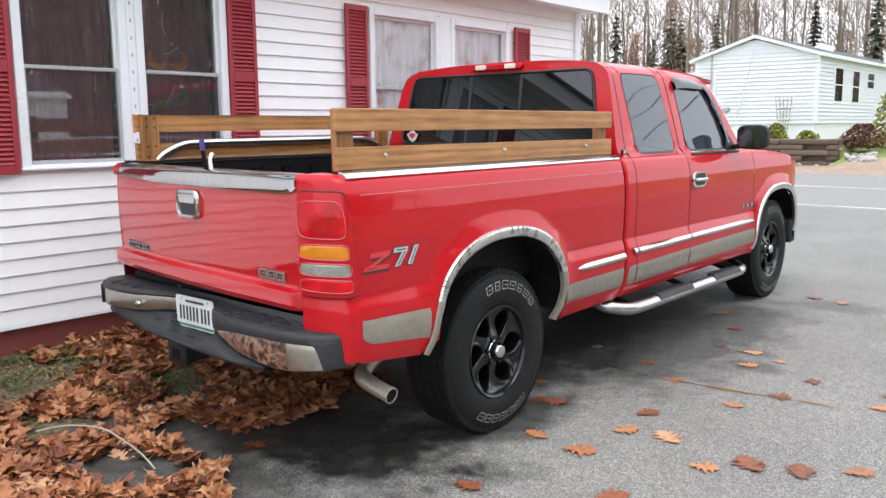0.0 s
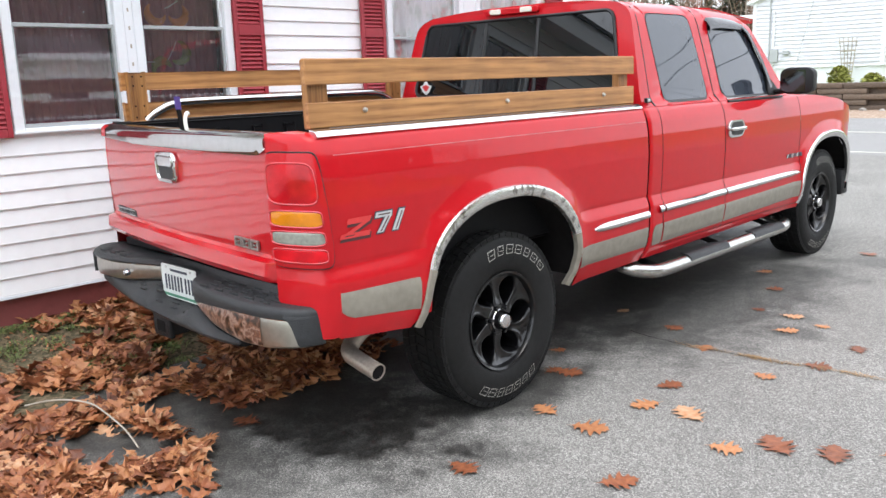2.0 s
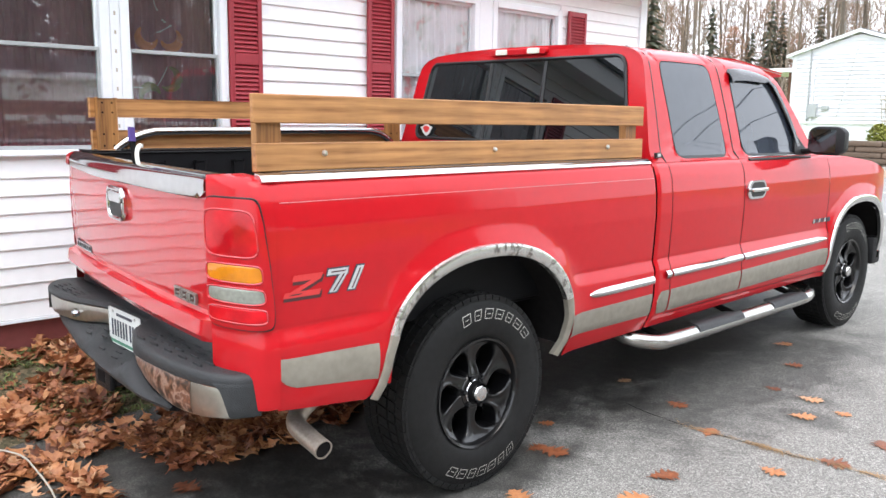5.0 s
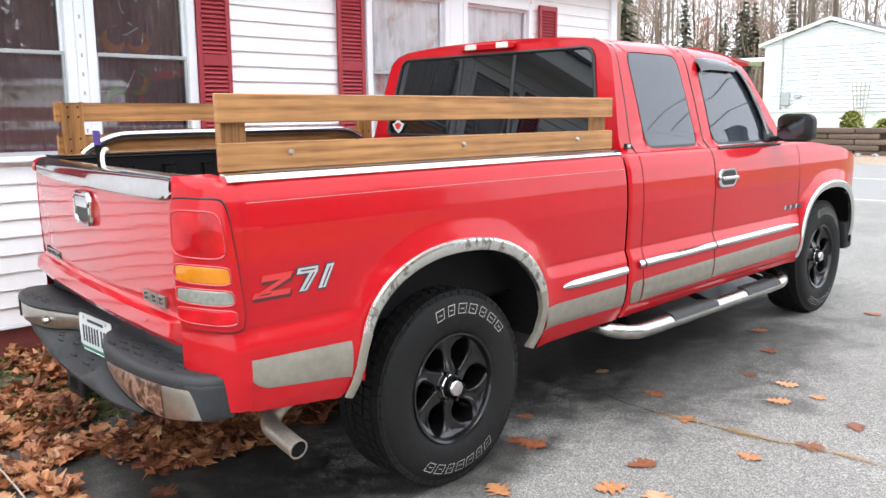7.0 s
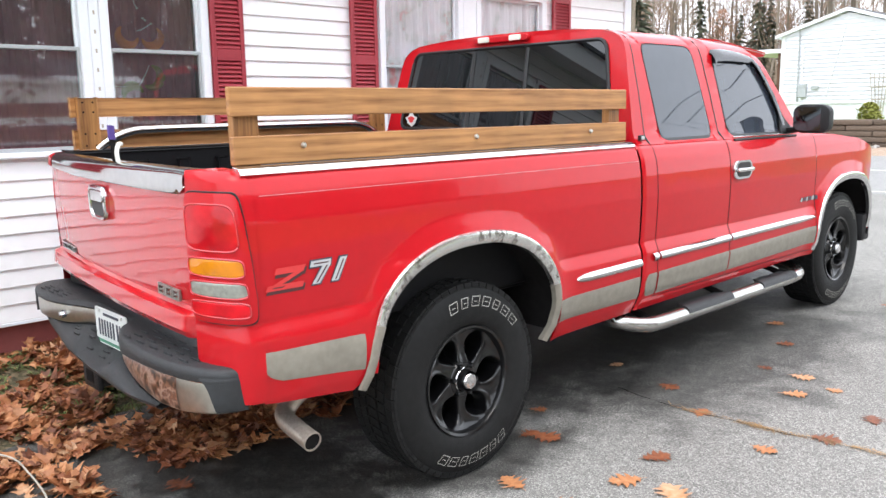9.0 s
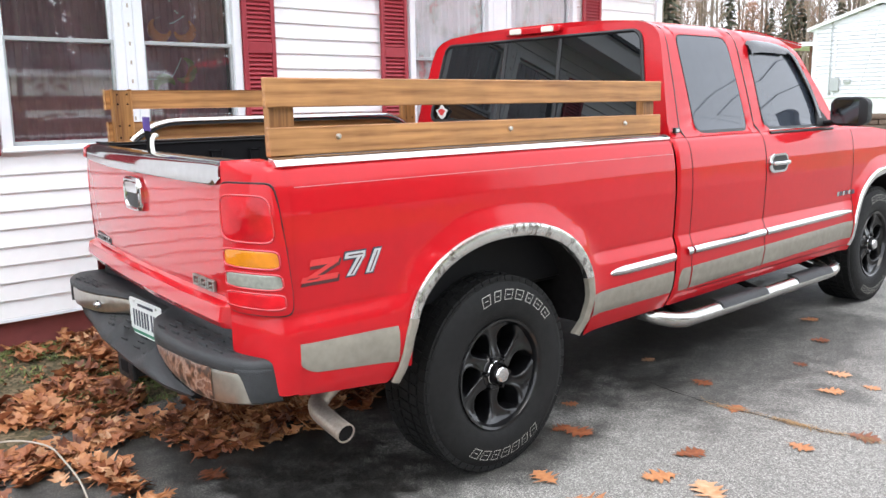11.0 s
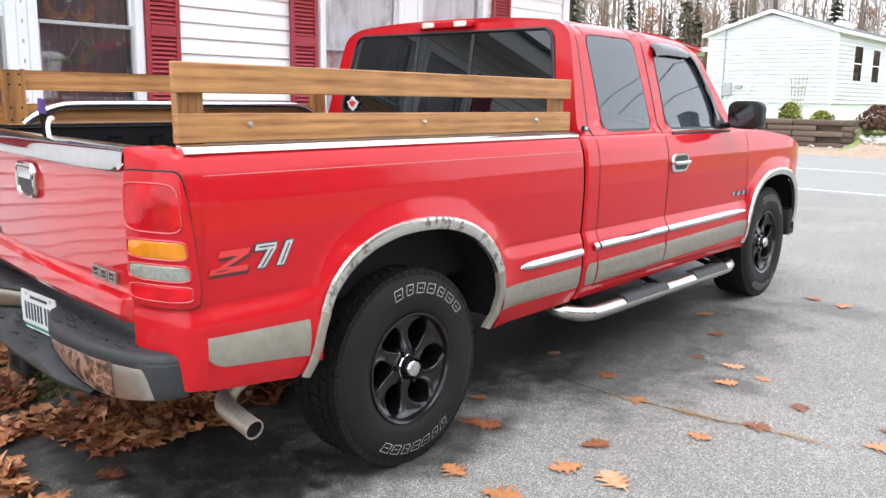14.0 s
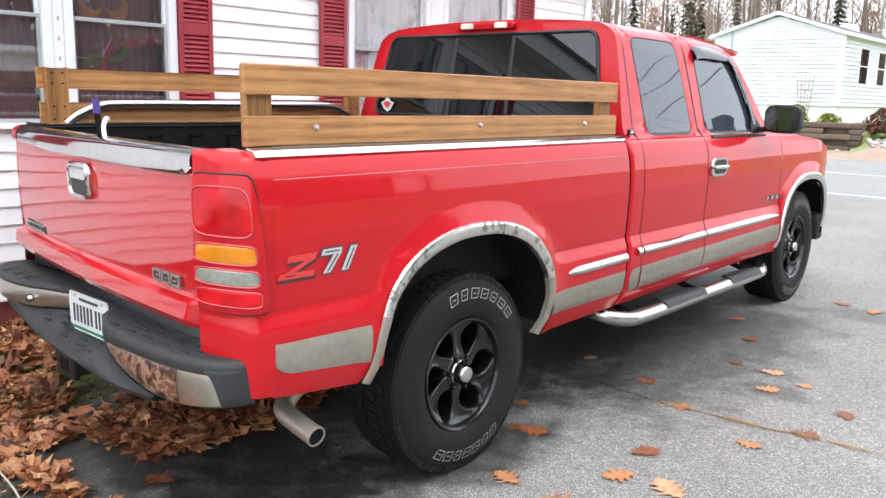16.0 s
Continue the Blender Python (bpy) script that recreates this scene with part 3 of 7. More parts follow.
def sash_window(y0, y1, z0, z1, rail, lower_screen=True, glaze=HOUSEPANE):
    """A single-hung window: casing, two sashes, panes."""
    w = empty("window_unit", "white double-hung vinyl window with a grey screen frame", "window", "house windows")
    x = WX
    c = 0.055
    f = 0.022
    for a, b, lo, hi in ((y0, y0 + c, z0, z1), (y1 - c, y1, z0, z1), (y0 + c, y1 - c, z1 - c, z1), (y0 + c, y1 - c, z0, z0 + f)):
        part("casing", bx(x - 0.05, x + 0.022, a, b, lo, hi, 0.004), TRIM, w)
    part("sill", bx(x - 0.02, x + 0.034, y0 - 0.006, y1 + 0.006, z0 - 0.010, z0 + 0.008, 0.004), TRIM, w)
    a, b, s = y0 + c, y1 - c, 0.016
    for lo, hi, off, mat in ((z0 + f, rail + 0.012, -0.014, GREYTRIM), (rail - 0.012, z1 - c, -0.030, TRIM)):
        for p, q, r, t in ((a, a + s, lo, hi), (b - s, b, lo, hi), (a + s, b - s, lo, lo + s + 0.006), (a + s, b - s, hi - s - 0.006, hi)):
            part("sash", bx(x + off - 0.012, x + off + 0.012, p, q, r, t, 0.002), mat, w)
        pn = part("pane", surface(lambda u, v: (x + off, u, v), (a + s, b - s), (lo + s, hi - s)), glaze, w)
        if pn.data.polygons[0].normal.x < 0:
            pn.data.flip_normals()
        pn.visible_shadow = False
    return w


sash_window(-1.031, -0.343, 1.225, 2.40, 1.806)
sash_window(-0.283, 0.394, 1.225, 2.40, 1.806)
sash_window(1.762, 2.627, 1.14, 2.40, 1.765, glaze=CLEARPANE)
sash_window(2.782, 3.667, 1.14, 2.40, 1.765, glaze=CLEARPANE)
part("mullion_trim", bx(WX - 0.03, WX + 0.018, 2.629, 2.780, 1.13, 2.41, 0.004), TRIM, house)
part("mullion_trim", bx(WX - 0.015, WX + 0.019, -0.341, -0.285, 1.22, 2.41, 0.003), TRIM, house)
for k in range(11):
    part("trim_notch", bx(WX + 0.017, WX + 0.0205, -0.318, -0.307, 1.262 + 0.105 * k, 1.284 + 0.105 * k, 0.001), TRELLIS, house)


def shutter(y0, y1, z0, z1):
    s = empty("louvered_shutter", "dark red louvered vinyl shutter fixed beside a window", "shutter", "window shutters")
    x = WX + 0.014
    f = 0.030
    for a, b, lo, hi in ((y0, y0 + f, z0, z1), (y1 - f, y1, z0, z1), (y0 + f, y1 - f, z1 - 0.045, z1), (y0 + f, y1 - f, z0, z0 + 0.045), (y0 + f, y1 - f, (z0 + z1) / 2 - 0.035, (z0 + z1) / 2 + 0.035)):
        part("stile", bx(x, x + 0.026, a, b, lo, hi, 0.003), SHUTTER, s)
    part("backing", bx(x, x + 0.006, y0 + f, y1 - f, z0 + 0.04, z1 - 0.04, 0), SHUTTER, s)
    me = None
    for lo, hi in ((z0 + 0.045, (z0 + z1) / 2 - 0.035), ((z0 + z1) / 2 + 0.035, z1 - 0.045)):
        n = int((hi - lo) / 0.027)
        for k in range(n):
            zz = lo + (hi - lo) * (k + 0.5) / n
            if me is None:
                sl = part("slat", prism([(0.004, 0.010), (0.020, -0.010), (0.022, -0.006), (0.008, 0.013)], "y", y0 + f, y1 - f), SHUTTER, s, smooth=False)
                me = sl.data
            else:
                sl = new("slat", me)
                sl.parent = s
            sl.location = (x, 0, zz)
    return s


for a, b in ((-1.290, -1.045), (0.398, 0.627), (1.488, 1.726), (3.745, 3.995)):
    shutter(a, b, 1.20, 2.40)

# curtains and ornaments behind the panes
def drape(y0, y1, z0, z1, mat, x, folds, name, label):
    bm = surface(lambda u, v: (x + 0.010 * math.sin(u * folds) + 0.01 * math.sin(u * folds * 2.7 + v * 2), u, v), np.linspace(y0, y1, 60), np.linspace(z0, z1, 14), 0.002)
    ob = finish(name, bm, mat)
    ob.matrix_basis = LEVEL
    return tagged(ob, label, "curtain", "window curtains")


drape(-1.04, -0.33, 1.2, 2.42, CURTAIN_DARK, WX - 0.24, 60, "curtain", "dark maroon curtain hanging behind the pane")
drape(-0.30, 0.41, 1.2, 2.42, CURTAIN_DARK, WX - 0.24, 55, "curtain", "dark maroon curtain hanging behind the pane")
drape(1.78, 2.66, 1.1, 2.42, CURTAIN, WX - 0.052, 38, "lace_curtain", "white lace curtain with faded red flowers")
drape(2.79, 3.70, 1.1, 2.42, CURTAIN, WX - 0.052, 40, "lace_curtain", "white lace curtain with faded red flowers")


def crescent(y, z, r, mat, name, label, a0=150, a1=390):
    pts = [(WX - 0.085, y + r * math.cos(radians(a)), z + r * math.sin(radians(a))) for a in np.linspace(a0, a1, 22)]
    rad = [0.005 + 0.024 * math.sin(math.pi * k / 21) for k in range(22)]
    ob = finish(name, tube(pts, 0.02, 8, radii=rad), mat)
    ob.matrix_basis = LEVEL
    return tagged(ob, label, "ornament", "window ornaments")


crescent(-0.078, 1.905, 0.060, ORANGE, "ring_ornament", "orange crescent ornament hanging behind the pane", 130, 345)
crescent(0.062, 1.905, 0.060, ORANGE, "ring_ornament", "orange crescent ornament hanging behind the pane", 200, 410)
crescent(0.040, 1.665, 0.065, OLIVE, "ring_ornament", "green curved ornament hanging behind the pane", 235, 440)
crescent(-0.07, 1.550, 0.060, OLIVE, "ring_ornament", "green curved ornament hanging behind the pane", 20, 200)

for pts in ([(-0.20, 1.604), (-0.10, 1.602), (-0.045, 1.608), (0.0, 1.67), (0.03, 1.73)], [(-0.03, 1.93), (-0.006, 1.935), (0.02, 1.95), (0.06, 1.975)], [(-0.03, 2.20), (-0.04, 2.14), (-0.035, 2.09), (-0.02, 2.06)], [(0.005, 2.005), (0.012, 2.003), (0.02, 1.998), (0.025, 1.993)]):
    ob = finish("light_string", tube(arc([(WX - 0.07, y, z) for y, z in pts], 4), 0.0024, 5), TRIM)
    ob.matrix_basis = LEVEL
    tagged(ob, "thin white string of small lights behind the pane", "light string", "window ornaments")
    for y, z in pts[1::2]:
        part("bulb", tube([(WX - 0.07, y - 0.005, z), (WX - 0.07, y + 0.005, z)], 0.006, 6), ROPE, ob)



# ---- pickup truck ----
truck = empty("pickup_truck", "red extended-cab pickup truck with chrome arch trims and black wheels", "pickup truck")
SIDE = curve_of([(0.40, 0.915), (0.455, 0.930), (0.50, 0.955), (0.56, 0.978), (0.64, 0.990), (0.745, 0.992), (0.760, 0.9895), (0.800, 0.9745), (0.808, 0.9730), (0.816, 0.9755), (0.90, 0.981), (1.02, 0.986), (1.12, 0.982), (1.185, 0.973), (1.205, 0.968), (1.245, 0.953), (1.262, 0.935), (1.272, 0.905)], 0.4, 1.28, 440)


def arch_z(y, yc, grow=0.0):
    """Top of a wheel opening at y, or None beside it."""
    a, h, n = 0.495 + grow, 0.375 + grow, 2.25
    q = abs(y - yc) / a
    return None if q >= 1 else 0.612 + h * (1 - q ** n) ** (1 / n)


def flare(y, z, yc):
    """Swelling of the panel round a wheel opening."""
    dy, dz = (y - yc) / 0.495, max(0.0, (z - 0.612)) / 0.375
    d = (abs(dy) ** 2.25 + dz ** 2.25) ** (1 / 2.25) - 1
    return 0.021 * max(0.0, 1 - abs(d) / 0.21) ** 1.3 if d > -0.2 else 0.0


def plan(y):
    """How far the side draws in towards the nose and the tail."""
    if y > 3.75:
        return -0.20 * ((y - 3.75) / 0.75) ** 2.2
    if 1.118 < y < 1.176:
        return -0.010 * (max(0.0, y - 1.118) / 0.022) ** 2 if y < 1.146 else -0.010 * ((1.176 - y) / 0.022) ** 2
    if y < -0.86:
        return -0.010 * ((-0.86 - y) / 0.08) ** 2
    return 0.0


def flank(y, z, off=0.0, s=1):
    f = flare(y, z, 0.0) + flare(y, z, 3.60)
    w = min(1.0, f / 0.012) if 0.70 < z < 0.92 else 0.0
    x = SIDE(z) * (1 - w) + 0.987 * w + plan(y) + f + off
    return (s * x, y, z)


def columns(y0, y1, yc, seam=False):
    """Stations along the side, dense at the ends of a wheel opening and beside the seam of bed and cab."""
    ys = set(np.round(np.arange(y0, y1, 0.05), 4)) | {y0, y1}
    if seam:
        ys |= {round(float(v), 4) for v in (*np.linspace(1.116, 1.14, 7), *np.linspace(1.154, 1.178, 7))}
    if yc is not None:
        for k in range(1, 40):
            ys.add(round(yc - 0.495 * math.cos(math.pi * k / 40), 4))
        ys |= {round(yc - 0.4951, 4), round(yc + 0.4951, 4)}
    ys = sorted(v for v in ys if y0 <= v <= y1)
    return [v for i, v in enumerate(ys) if i == 0 or v - ys[i - 1] > 1e-4]


def side_panel(y0, y1, yc, bottom, top, s, rows=72, grow=0.0):
    bm = bmesh.new()
    prev = None
    for y in columns(y0, y1, yc, 1.10 < y0 < 1.2 or 1.10 < y1 < 1.2):
        az = arch_z(y, yc, grow) if yc is not None else None
        lo = bottom(y) if az is None else az
        hi = top(y)
        zs = []
        for (a, b), n in (((lo, 0.742), 14), ((0.742, 0.795), 5), ((0.795, 0.822), 6), ((0.822, 1.0), 12), ((1.0, hi), rows - 37)):
            a, b = min(max(lo, a), hi), min(max(lo, b), hi)
            zs += [a + (b - a) * k / n for k in range(n)]
        zs = [z + 2e-5 * k for k, z in enumerate(zs)] + [hi + 2e-5 * rows]
        col = [bm.verts.new(flank(y, zz, 0, s)) for zz in zs]
        if prev:
            for k in range(rows):
                bm.faces.new((prev[k], col[k], col[k + 1], prev[k + 1]))
        prev = col
    bm.normal_update()
    return bm


def low_rear(y):
    return interp([(-1.0, 0.555), (-0.555, 0.50), (-0.496, 0.605), (-0.494, 0.49), (0.43, 0.45), (1.2, 0.463)], y)


def low_front(y):
    return interp([(1.1, 0.463), (3.1, 0.49), (4.1, 0.52), (4.5, 0.60)], y)


TOP = lambda y: 1.272
for s in (1, -1):
    part("bed_side", side_panel(-0.925 if s > 0 else -0.715, 1.140, 0.0, low_rear, TOP, s), RED, truck)
    # inner bed wall, rail cap and chrome strip
    part("bed_wall", bx(s * 0.79, s * 0.83, -0.98 if s > 0 else -0.80, 1.12, 0.70, 1.268, 0.004), LINER, truck, "black ribbed bed liner wall")
    part("rail_cap", bx(s * 0.785, s * 0.935, -0.87 if s > 0 else -0.79, 1.125, 1.268, 1.280, 0.004), BLACK, truck, "black plastic rail cap")
    part("rail_strip", prism([(s * 0.905, 1.262), (s * 0.945, 1.2535), (s * 0.951, 1.259), (s * 0.940, 1.277), (s * 0.905, 1.283)], "y", -0.945 if s > 0 else -0.75, 1.125, 0.001), CHROME, truck, "bright chrome strip along the bed rail")
    for k in range(9):
        y = -0.72 + 0.215 * k
        part("rib", bx(s * 0.772, s * 0.792, y, y + 0.06, 0.72, 1.22, 0.006), LINER, truck)
    part("inner_arch", bx(s * 0.56, s * 0.80, -0.45, 0.45, 0.70, 0.95, 0.04, 3), LINER, truck)
part("bed_floor", bx(-0.80, 0.80, -0.86, 1.12, 0.68, 0.715, 0.004), LINER, truck, "black bed liner floor")
part("bulkhead", bx(-0.90, 0.90, 1.095, 1.12, 0.60, 1.262, 0.006), LINER, truck)
part("bed_front", bx(-0.955, 0.955, 1.122, 1.136, 0.50, 1.25, 0.003), RED, truck)

# the rear end stands slightly askew to the flanks
def TAIL(x):
    t = (0.78 - x) / 0.78
    return 0.055 * t + 0.012 * t * t if t > 0 else 0.0


def askew(ob, fn):
    for o in (ob, *ob.children_recursive):
        for v in o.data.vertices:
            v.co.y += fn(v.co.x)


# rear corners with lamp housings
CORNER = arc([(0.9835, -0.925, 0), (0.974, -0.962, 0), (0.948, -0.990, 0), (0.900, -1.012, 0), (0.845, -1.029, 0), (0.778, -1.039, 0)], 6)


def corner(u, z, off=0.0, s=1):
    k = min(max(u, 0), 1) * (len(CORNER) - 1)
    i = min(int(k), len(CORNER) - 2)
    p = CORNER[i].lerp(CORNER[i + 1], k - i)
    d = CORNER[i + 1] - CORNER[i]
    nrm = Vector((-d.y, d.x, 0)).normalized()
    if nrm.x * 0.6 - nrm.y < 0:
        nrm = -nrm
    p = p + nrm * off * (1.0 if s > 0 else 0.2)
    k2 = (SIDE(z) - 0.9835) * (1 - 0.55 * u)
    y = p.y - 0.6 * k2 * u
    if s < 0:
        x = 0.932 + (p.x - 0.787) * 0.30
        return (-x - k2, y + TAIL(-x) + 0.018, z)
    return (p.x + k2, y, z)


def corner_patch(u0, u1, z0, z1, off, s, ridge=0.0, power=4.0, nu=22, nv=14, lean=0.45):
    """A rounded patch on the rear corner."""
    bm = bmesh.new()
    prev = None
    for i in range(nu + 1):
        q = -math.cos(math.pi * i / nu)
        h = max(0.02, (1 - abs(q) ** power)) ** (1 / power)
        u = (u0 + u1) / 2 + q * (u1 - u0) / 2
        zm, zh = (z0 + z1) / 2, (z1 - z0) / 2 * h
        col = []
        for k in range(nv + 1):
            w = -1 + 2 * k / nv
            dome = off * (1 - 0.15 * max(abs(q) ** 8, abs(w) ** 8)) - ridge * (abs(q - 0.05) + 0.35 * abs(w))
            zz = zm + zh * w
            col.append(bm.verts.new(corner(u + lean * (zz - 1.0) * (u1 - u) / (u1 - u0), zz, dome, s)))
        if prev:
            for k in range(nv):
                bm.faces.new((prev[k], col[k], col[k + 1], prev[k + 1]))
        prev = col
    bm.normal_update()
    return bm


for s in (1, -1):
    us = np.linspace(0, 1, 31)
    part("rear_corner", surface(lambda u, z: corner(u, z, 0, s), us, np.linspace(0.555, 1.272, 80)), RED, truck)
    top = [corner(u, 1.272, 0, s) for u in us]
    part("corner_cap", loft([top, [(s * (0.79 if s > 0 else 0.90), max(p[1], -1.0) + 0.012, 1.276) for p in top]], closed=False), RED, truck)
    lamp = part("tail_lamp", corner_patch(0.130, 0.998, 0.812, 1.210, 0.013, s, power=9), RED, truck, "red housing of a tail lamp")
    for u0, u1, z0, z1, ridge, mat, label in ((0.245, 0.968, 1.036, 1.177, 0.0010, LENS_RED, "large red lens"), (0.235, 0.965, 0.957, 1.014, 0.0022, LENS_AMBER, "amber lens"), (0.235, 0.962, 0.893, 0.942, 0.0022, LENS_CLEAR, "cloudy clear lens"), (0.235, 0.958, 0.832, 0.880, 0.0008, LENS_RED, "red lower lens")):
        part("lens", corner_patch(u0, u1, z0, z1, 0.0178, s, ridge, power=5), mat, lamp, label)
        loop = []
        for k in range(44):
            a = 2 * math.pi * k / 44
            c, sn = math.cos(a), math.sin(a)
            q, w = math.copysign(abs(c) ** (2 / 5), c), math.copysign(abs(sn) ** (2 / 5), sn)
            zz, u = (z0 + z1) / 2 + w * (z1 - z0) / 2, (u0 + u1) / 2 + q * (u1 - u0) / 2
            loop.append(corner(u + 0.45 * (zz - 1.0) * (u1 - u) / (u1 - u0), zz, 0.0145, s))
        part("lens_rim", tube(loop + [loop[0]], 0.0034, 6), LENS_RIM, lamp, "glossy red rim of a lens")
    # a dark tube paints the shadow gap round the lamp housing
    seam = []
    for k in range(64):
        a = 2 * math.pi * k / 64
        c, sn = math.cos(a), math.sin(a)
        q, w = math.copysign(abs(c) ** (2 / 10), c), math.copysign(abs(sn) ** (2 / 10), sn)
        zz, u = 1.011 + w * 0.2015, 0.560 + q * 0.440
        seam.append(corner(u + 0.45 * (zz - 1.0) * (1.0 - u) / 0.88, zz, 0.004, s))
    part("lamp_seam", tube(seam + [seam[0]], 0.0026, 6), GASKET, lamp)
    if s > 0:
        # dark sheet behind the housing, more of the same painted shadow gap
        part("lamp_gap", corner_patch(0.118, 1.0, 0.807, 1.2125, 0.0050, s, power=12), GASKET, truck)

# tailgate
CROWN = [(z, -1.036 - 0.0055 * (1 - ((z - 1.03) / 0.19) ** 2)) for z in np.linspace(1.225, 0.845, 24)]
TG = [(1.262, -0.985), (1.258, -1.022), (1.240, -1.033)] + CROWN + [(0.838, -1.034), (0.825, -1.040), (0.815, -1.068), (0.765, -1.074), (0.742, -1.060), (0.735, -1.03)]


def gate(x, k):
    z, y = TG[k]
    dent = 0.0011 * noise.noise(Vector((x * 2.6, z * 5.0, 2.0))) + 0.0004 * noise.noise(Vector((x * 7, z * 9, 5.0))) if 0.84 < z < 1.23 else 0.0
    tuck = 0.030 * max(0.0, min(1.0, (x - 0.725) / 0.046)) ** 2 if z < 0.83 else 0.0
    return (x, y + 0.012 * (x / 0.78) ** 2 + dent + tuck, z)


gate_ob = part("tailgate", surface(lambda x, k: gate(x, k), np.linspace(-0.94, 0.775, 85), range(len(TG))), GATE_RED, truck, angle=30)
inner = part("gate_inner", bx(-0.938, 0.767, -1.012, -0.975, 0.745, 1.25, 0.006), RED, truck)
CAP = [(1.266, -0.955), (1.272, -0.975), (1.2725, -1.000), (1.269, -1.022), (1.260, -1.037), (1.248, -1.0445), (1.225, -1.0470), (1.200, -1.0475), (1.197, -1.0440)]


def cap_place(x, k):
    """The cap tapers up at its far end and is cut back round at its near one."""
    z, y = CAP[k]
    low = max(0, k - 4) / 4
    z += low * (0.045 * max(0.0, -x - 0.45) + 0.030 * max(0.0, (x - 0.70) / 0.06) ** 2)
    y += 0.012 * (x / 0.78) ** 2 + 0.0008 * noise.noise(Vector((x * 3.0, z * 8, 1.0)))
    return (x, y, z)


part("gate_cap", surface(cap_place, np.linspace(-0.942, 0.757, 85), range(len(CAP)), 0.002), POLISHED, gate_ob, "polished steel cap over the tailgate edge", angle=60)
# a red sheet paints the dark red reflection at the cap's far end
part("cap_corner", surface(lambda x, k: (x, cap_place(x, k)[1] - 0.0035, cap_place(x, k)[2]), np.linspace(-0.943, -0.875, 6), range(3, len(CAP) - 1), 0.001), RED, gate_ob, "red reflection painted on the far end of the tailgate cap")
bez = part("handle_bezel", prism(rounded(0.205, 0.128, 0.036, 5, -0.065, 1.113), "y", -1.055, -1.040, 0.005), CHROME, gate_ob, "chrome tailgate handle bezel")
part("handle_recess", prism(rounded(0.150, 0.088, 0.022, 5, -0.065, 1.108), "y", -1.0565, -1.050, 0.001), GASKET, bez)
part("handle_lip", tube([(x, -1.055, z) for x, z in rounded(0.186, 0.112, 0.032, 5, -0.065, 1.113)] + [(-0.065 + 0.093, -1.055, 1.12)], 0.009, 8), CHROME, bez)
part("handle_flap", prism(rounded(0.152, 0.044, 0.014, 4, -0.065, 1.137), "y", -1.061, -1.053, 0.003), CHROME, bez)
part("badge", bx(-0.816, -0.552, -1.033, -1.020, 0.842, 0.878, 0.003), BLACK, gate_ob, "dark badge strip with chrome bars")
for k in range(6):
    x = -0.810 + 0.0435 * k
    part("badge_bar", bx(x, x + 0.034, -1.0385, -1.028, 0.870, 0.875, 0.001), CHROME, gate_ob)
    part("badge_bar", bx(x, x + 0.034, -1.0385, -1.028, 0.847, 0.852, 0.001), CHROME, gate_ob)
    part("badge_bar", bx(x + (0.0 if k % 2 else 0.014), x + (0.006 if k % 2 else 0.020), -1.0385, -1.028, 0.852, 0.870, 0.001), CHROME, gate_ob)
for k in range(3):
    x = 0.488 + 0.062 * k
    for x0, x1, z0, z1 in ((x, x + 0.054, 0.876, 0.884), (x, x + 0.054, 0.846, 0.854), (x, x + 0.009, 0.853, 0.877), (x + 0.045, x + 0.054, 0.853, 0.877), (x + 0.018, x + 0.036, 0.861, 0.868)):
        part("badge_bar", bx(x0, x1, -1.0445, -1.032, z0, z1, 0.002), STEEL, gate_ob)

for ob in (gate_ob, inner):
    askew(ob, TAIL)

# cab lower body, doors and fenders
for s in (1, -1):
    part("cab_corner", side_panel(1.154, 1.268, None, low_front, lambda y: 1.268, s), RED, truck)
    rd = part("rear_door", side_panel(1.274, 1.982, None, lambda y: 0.525, lambda y: 1.268, s), RED, truck, "narrow rear-hinged door panel")
    fd = part("front_door", side_panel(1.990, 3.085, None, lambda y: 0.525, lambda y: 1.268 - 0.012 * max(0, y - 2.4), s), RED, truck, "front door panel")
    part("rocker", side_panel(1.268, 3.09, None, low_front, lambda y: 0.52, s, 44), RED, truck)
    part("fender", side_panel(3.092, 4.48, 3.60, low_front, lambda y: interp([(3.0, 1.262), (3.4, 1.245), (3.8, 1.205), (4.2, 1.12), (4.5, 1.0)], y), s), RED, truck)
    part("door_gap", surface(lambda y, z: flank(y, z, -0.012, s), np.linspace(1.20, 3.12, 30), np.linspace(0.50, 1.255, 20)), GASKET, truck)
part("hood", surface(lambda u, y: (u * (0.905 + plan(y)), y, interp([(3.0, 1.268), (3.4, 1.250), (3.8, 1.21), (4.2, 1.125), (4.5, 1.0)], y) + 0.045 * (1 - abs(u) ** 3)), np.linspace(-1, 1, 25), np.linspace(2.95, 4.48, 24)), RED, truck)
part("nose", loft([[(x, 4.47 - 0.25 * (abs(x) / 0.9) ** 3, z) for x in np.linspace(-0.72, 0.72, 15)] for z in (0.62, 0.75, 0.95, 1.0)], closed=False), CHROME, truck, "chrome grille front")
part("front_bumper", loft([[(x, 4.50 - 0.36 * (abs(x) / 0.93) ** 4, z) for x in np.linspace(-0.93, 0.93, 25)] for z in (0.44, 0.50, 0.62, 0.68)], closed=False), CHROME, truck, "chrome front bumper")
for s in (1, -1):
    part("bumper_end", bx(s * 0.86, s * 0.955, 4.02, 4.16, 0.46, 0.66, 0.02, 2), BLACK, truck)

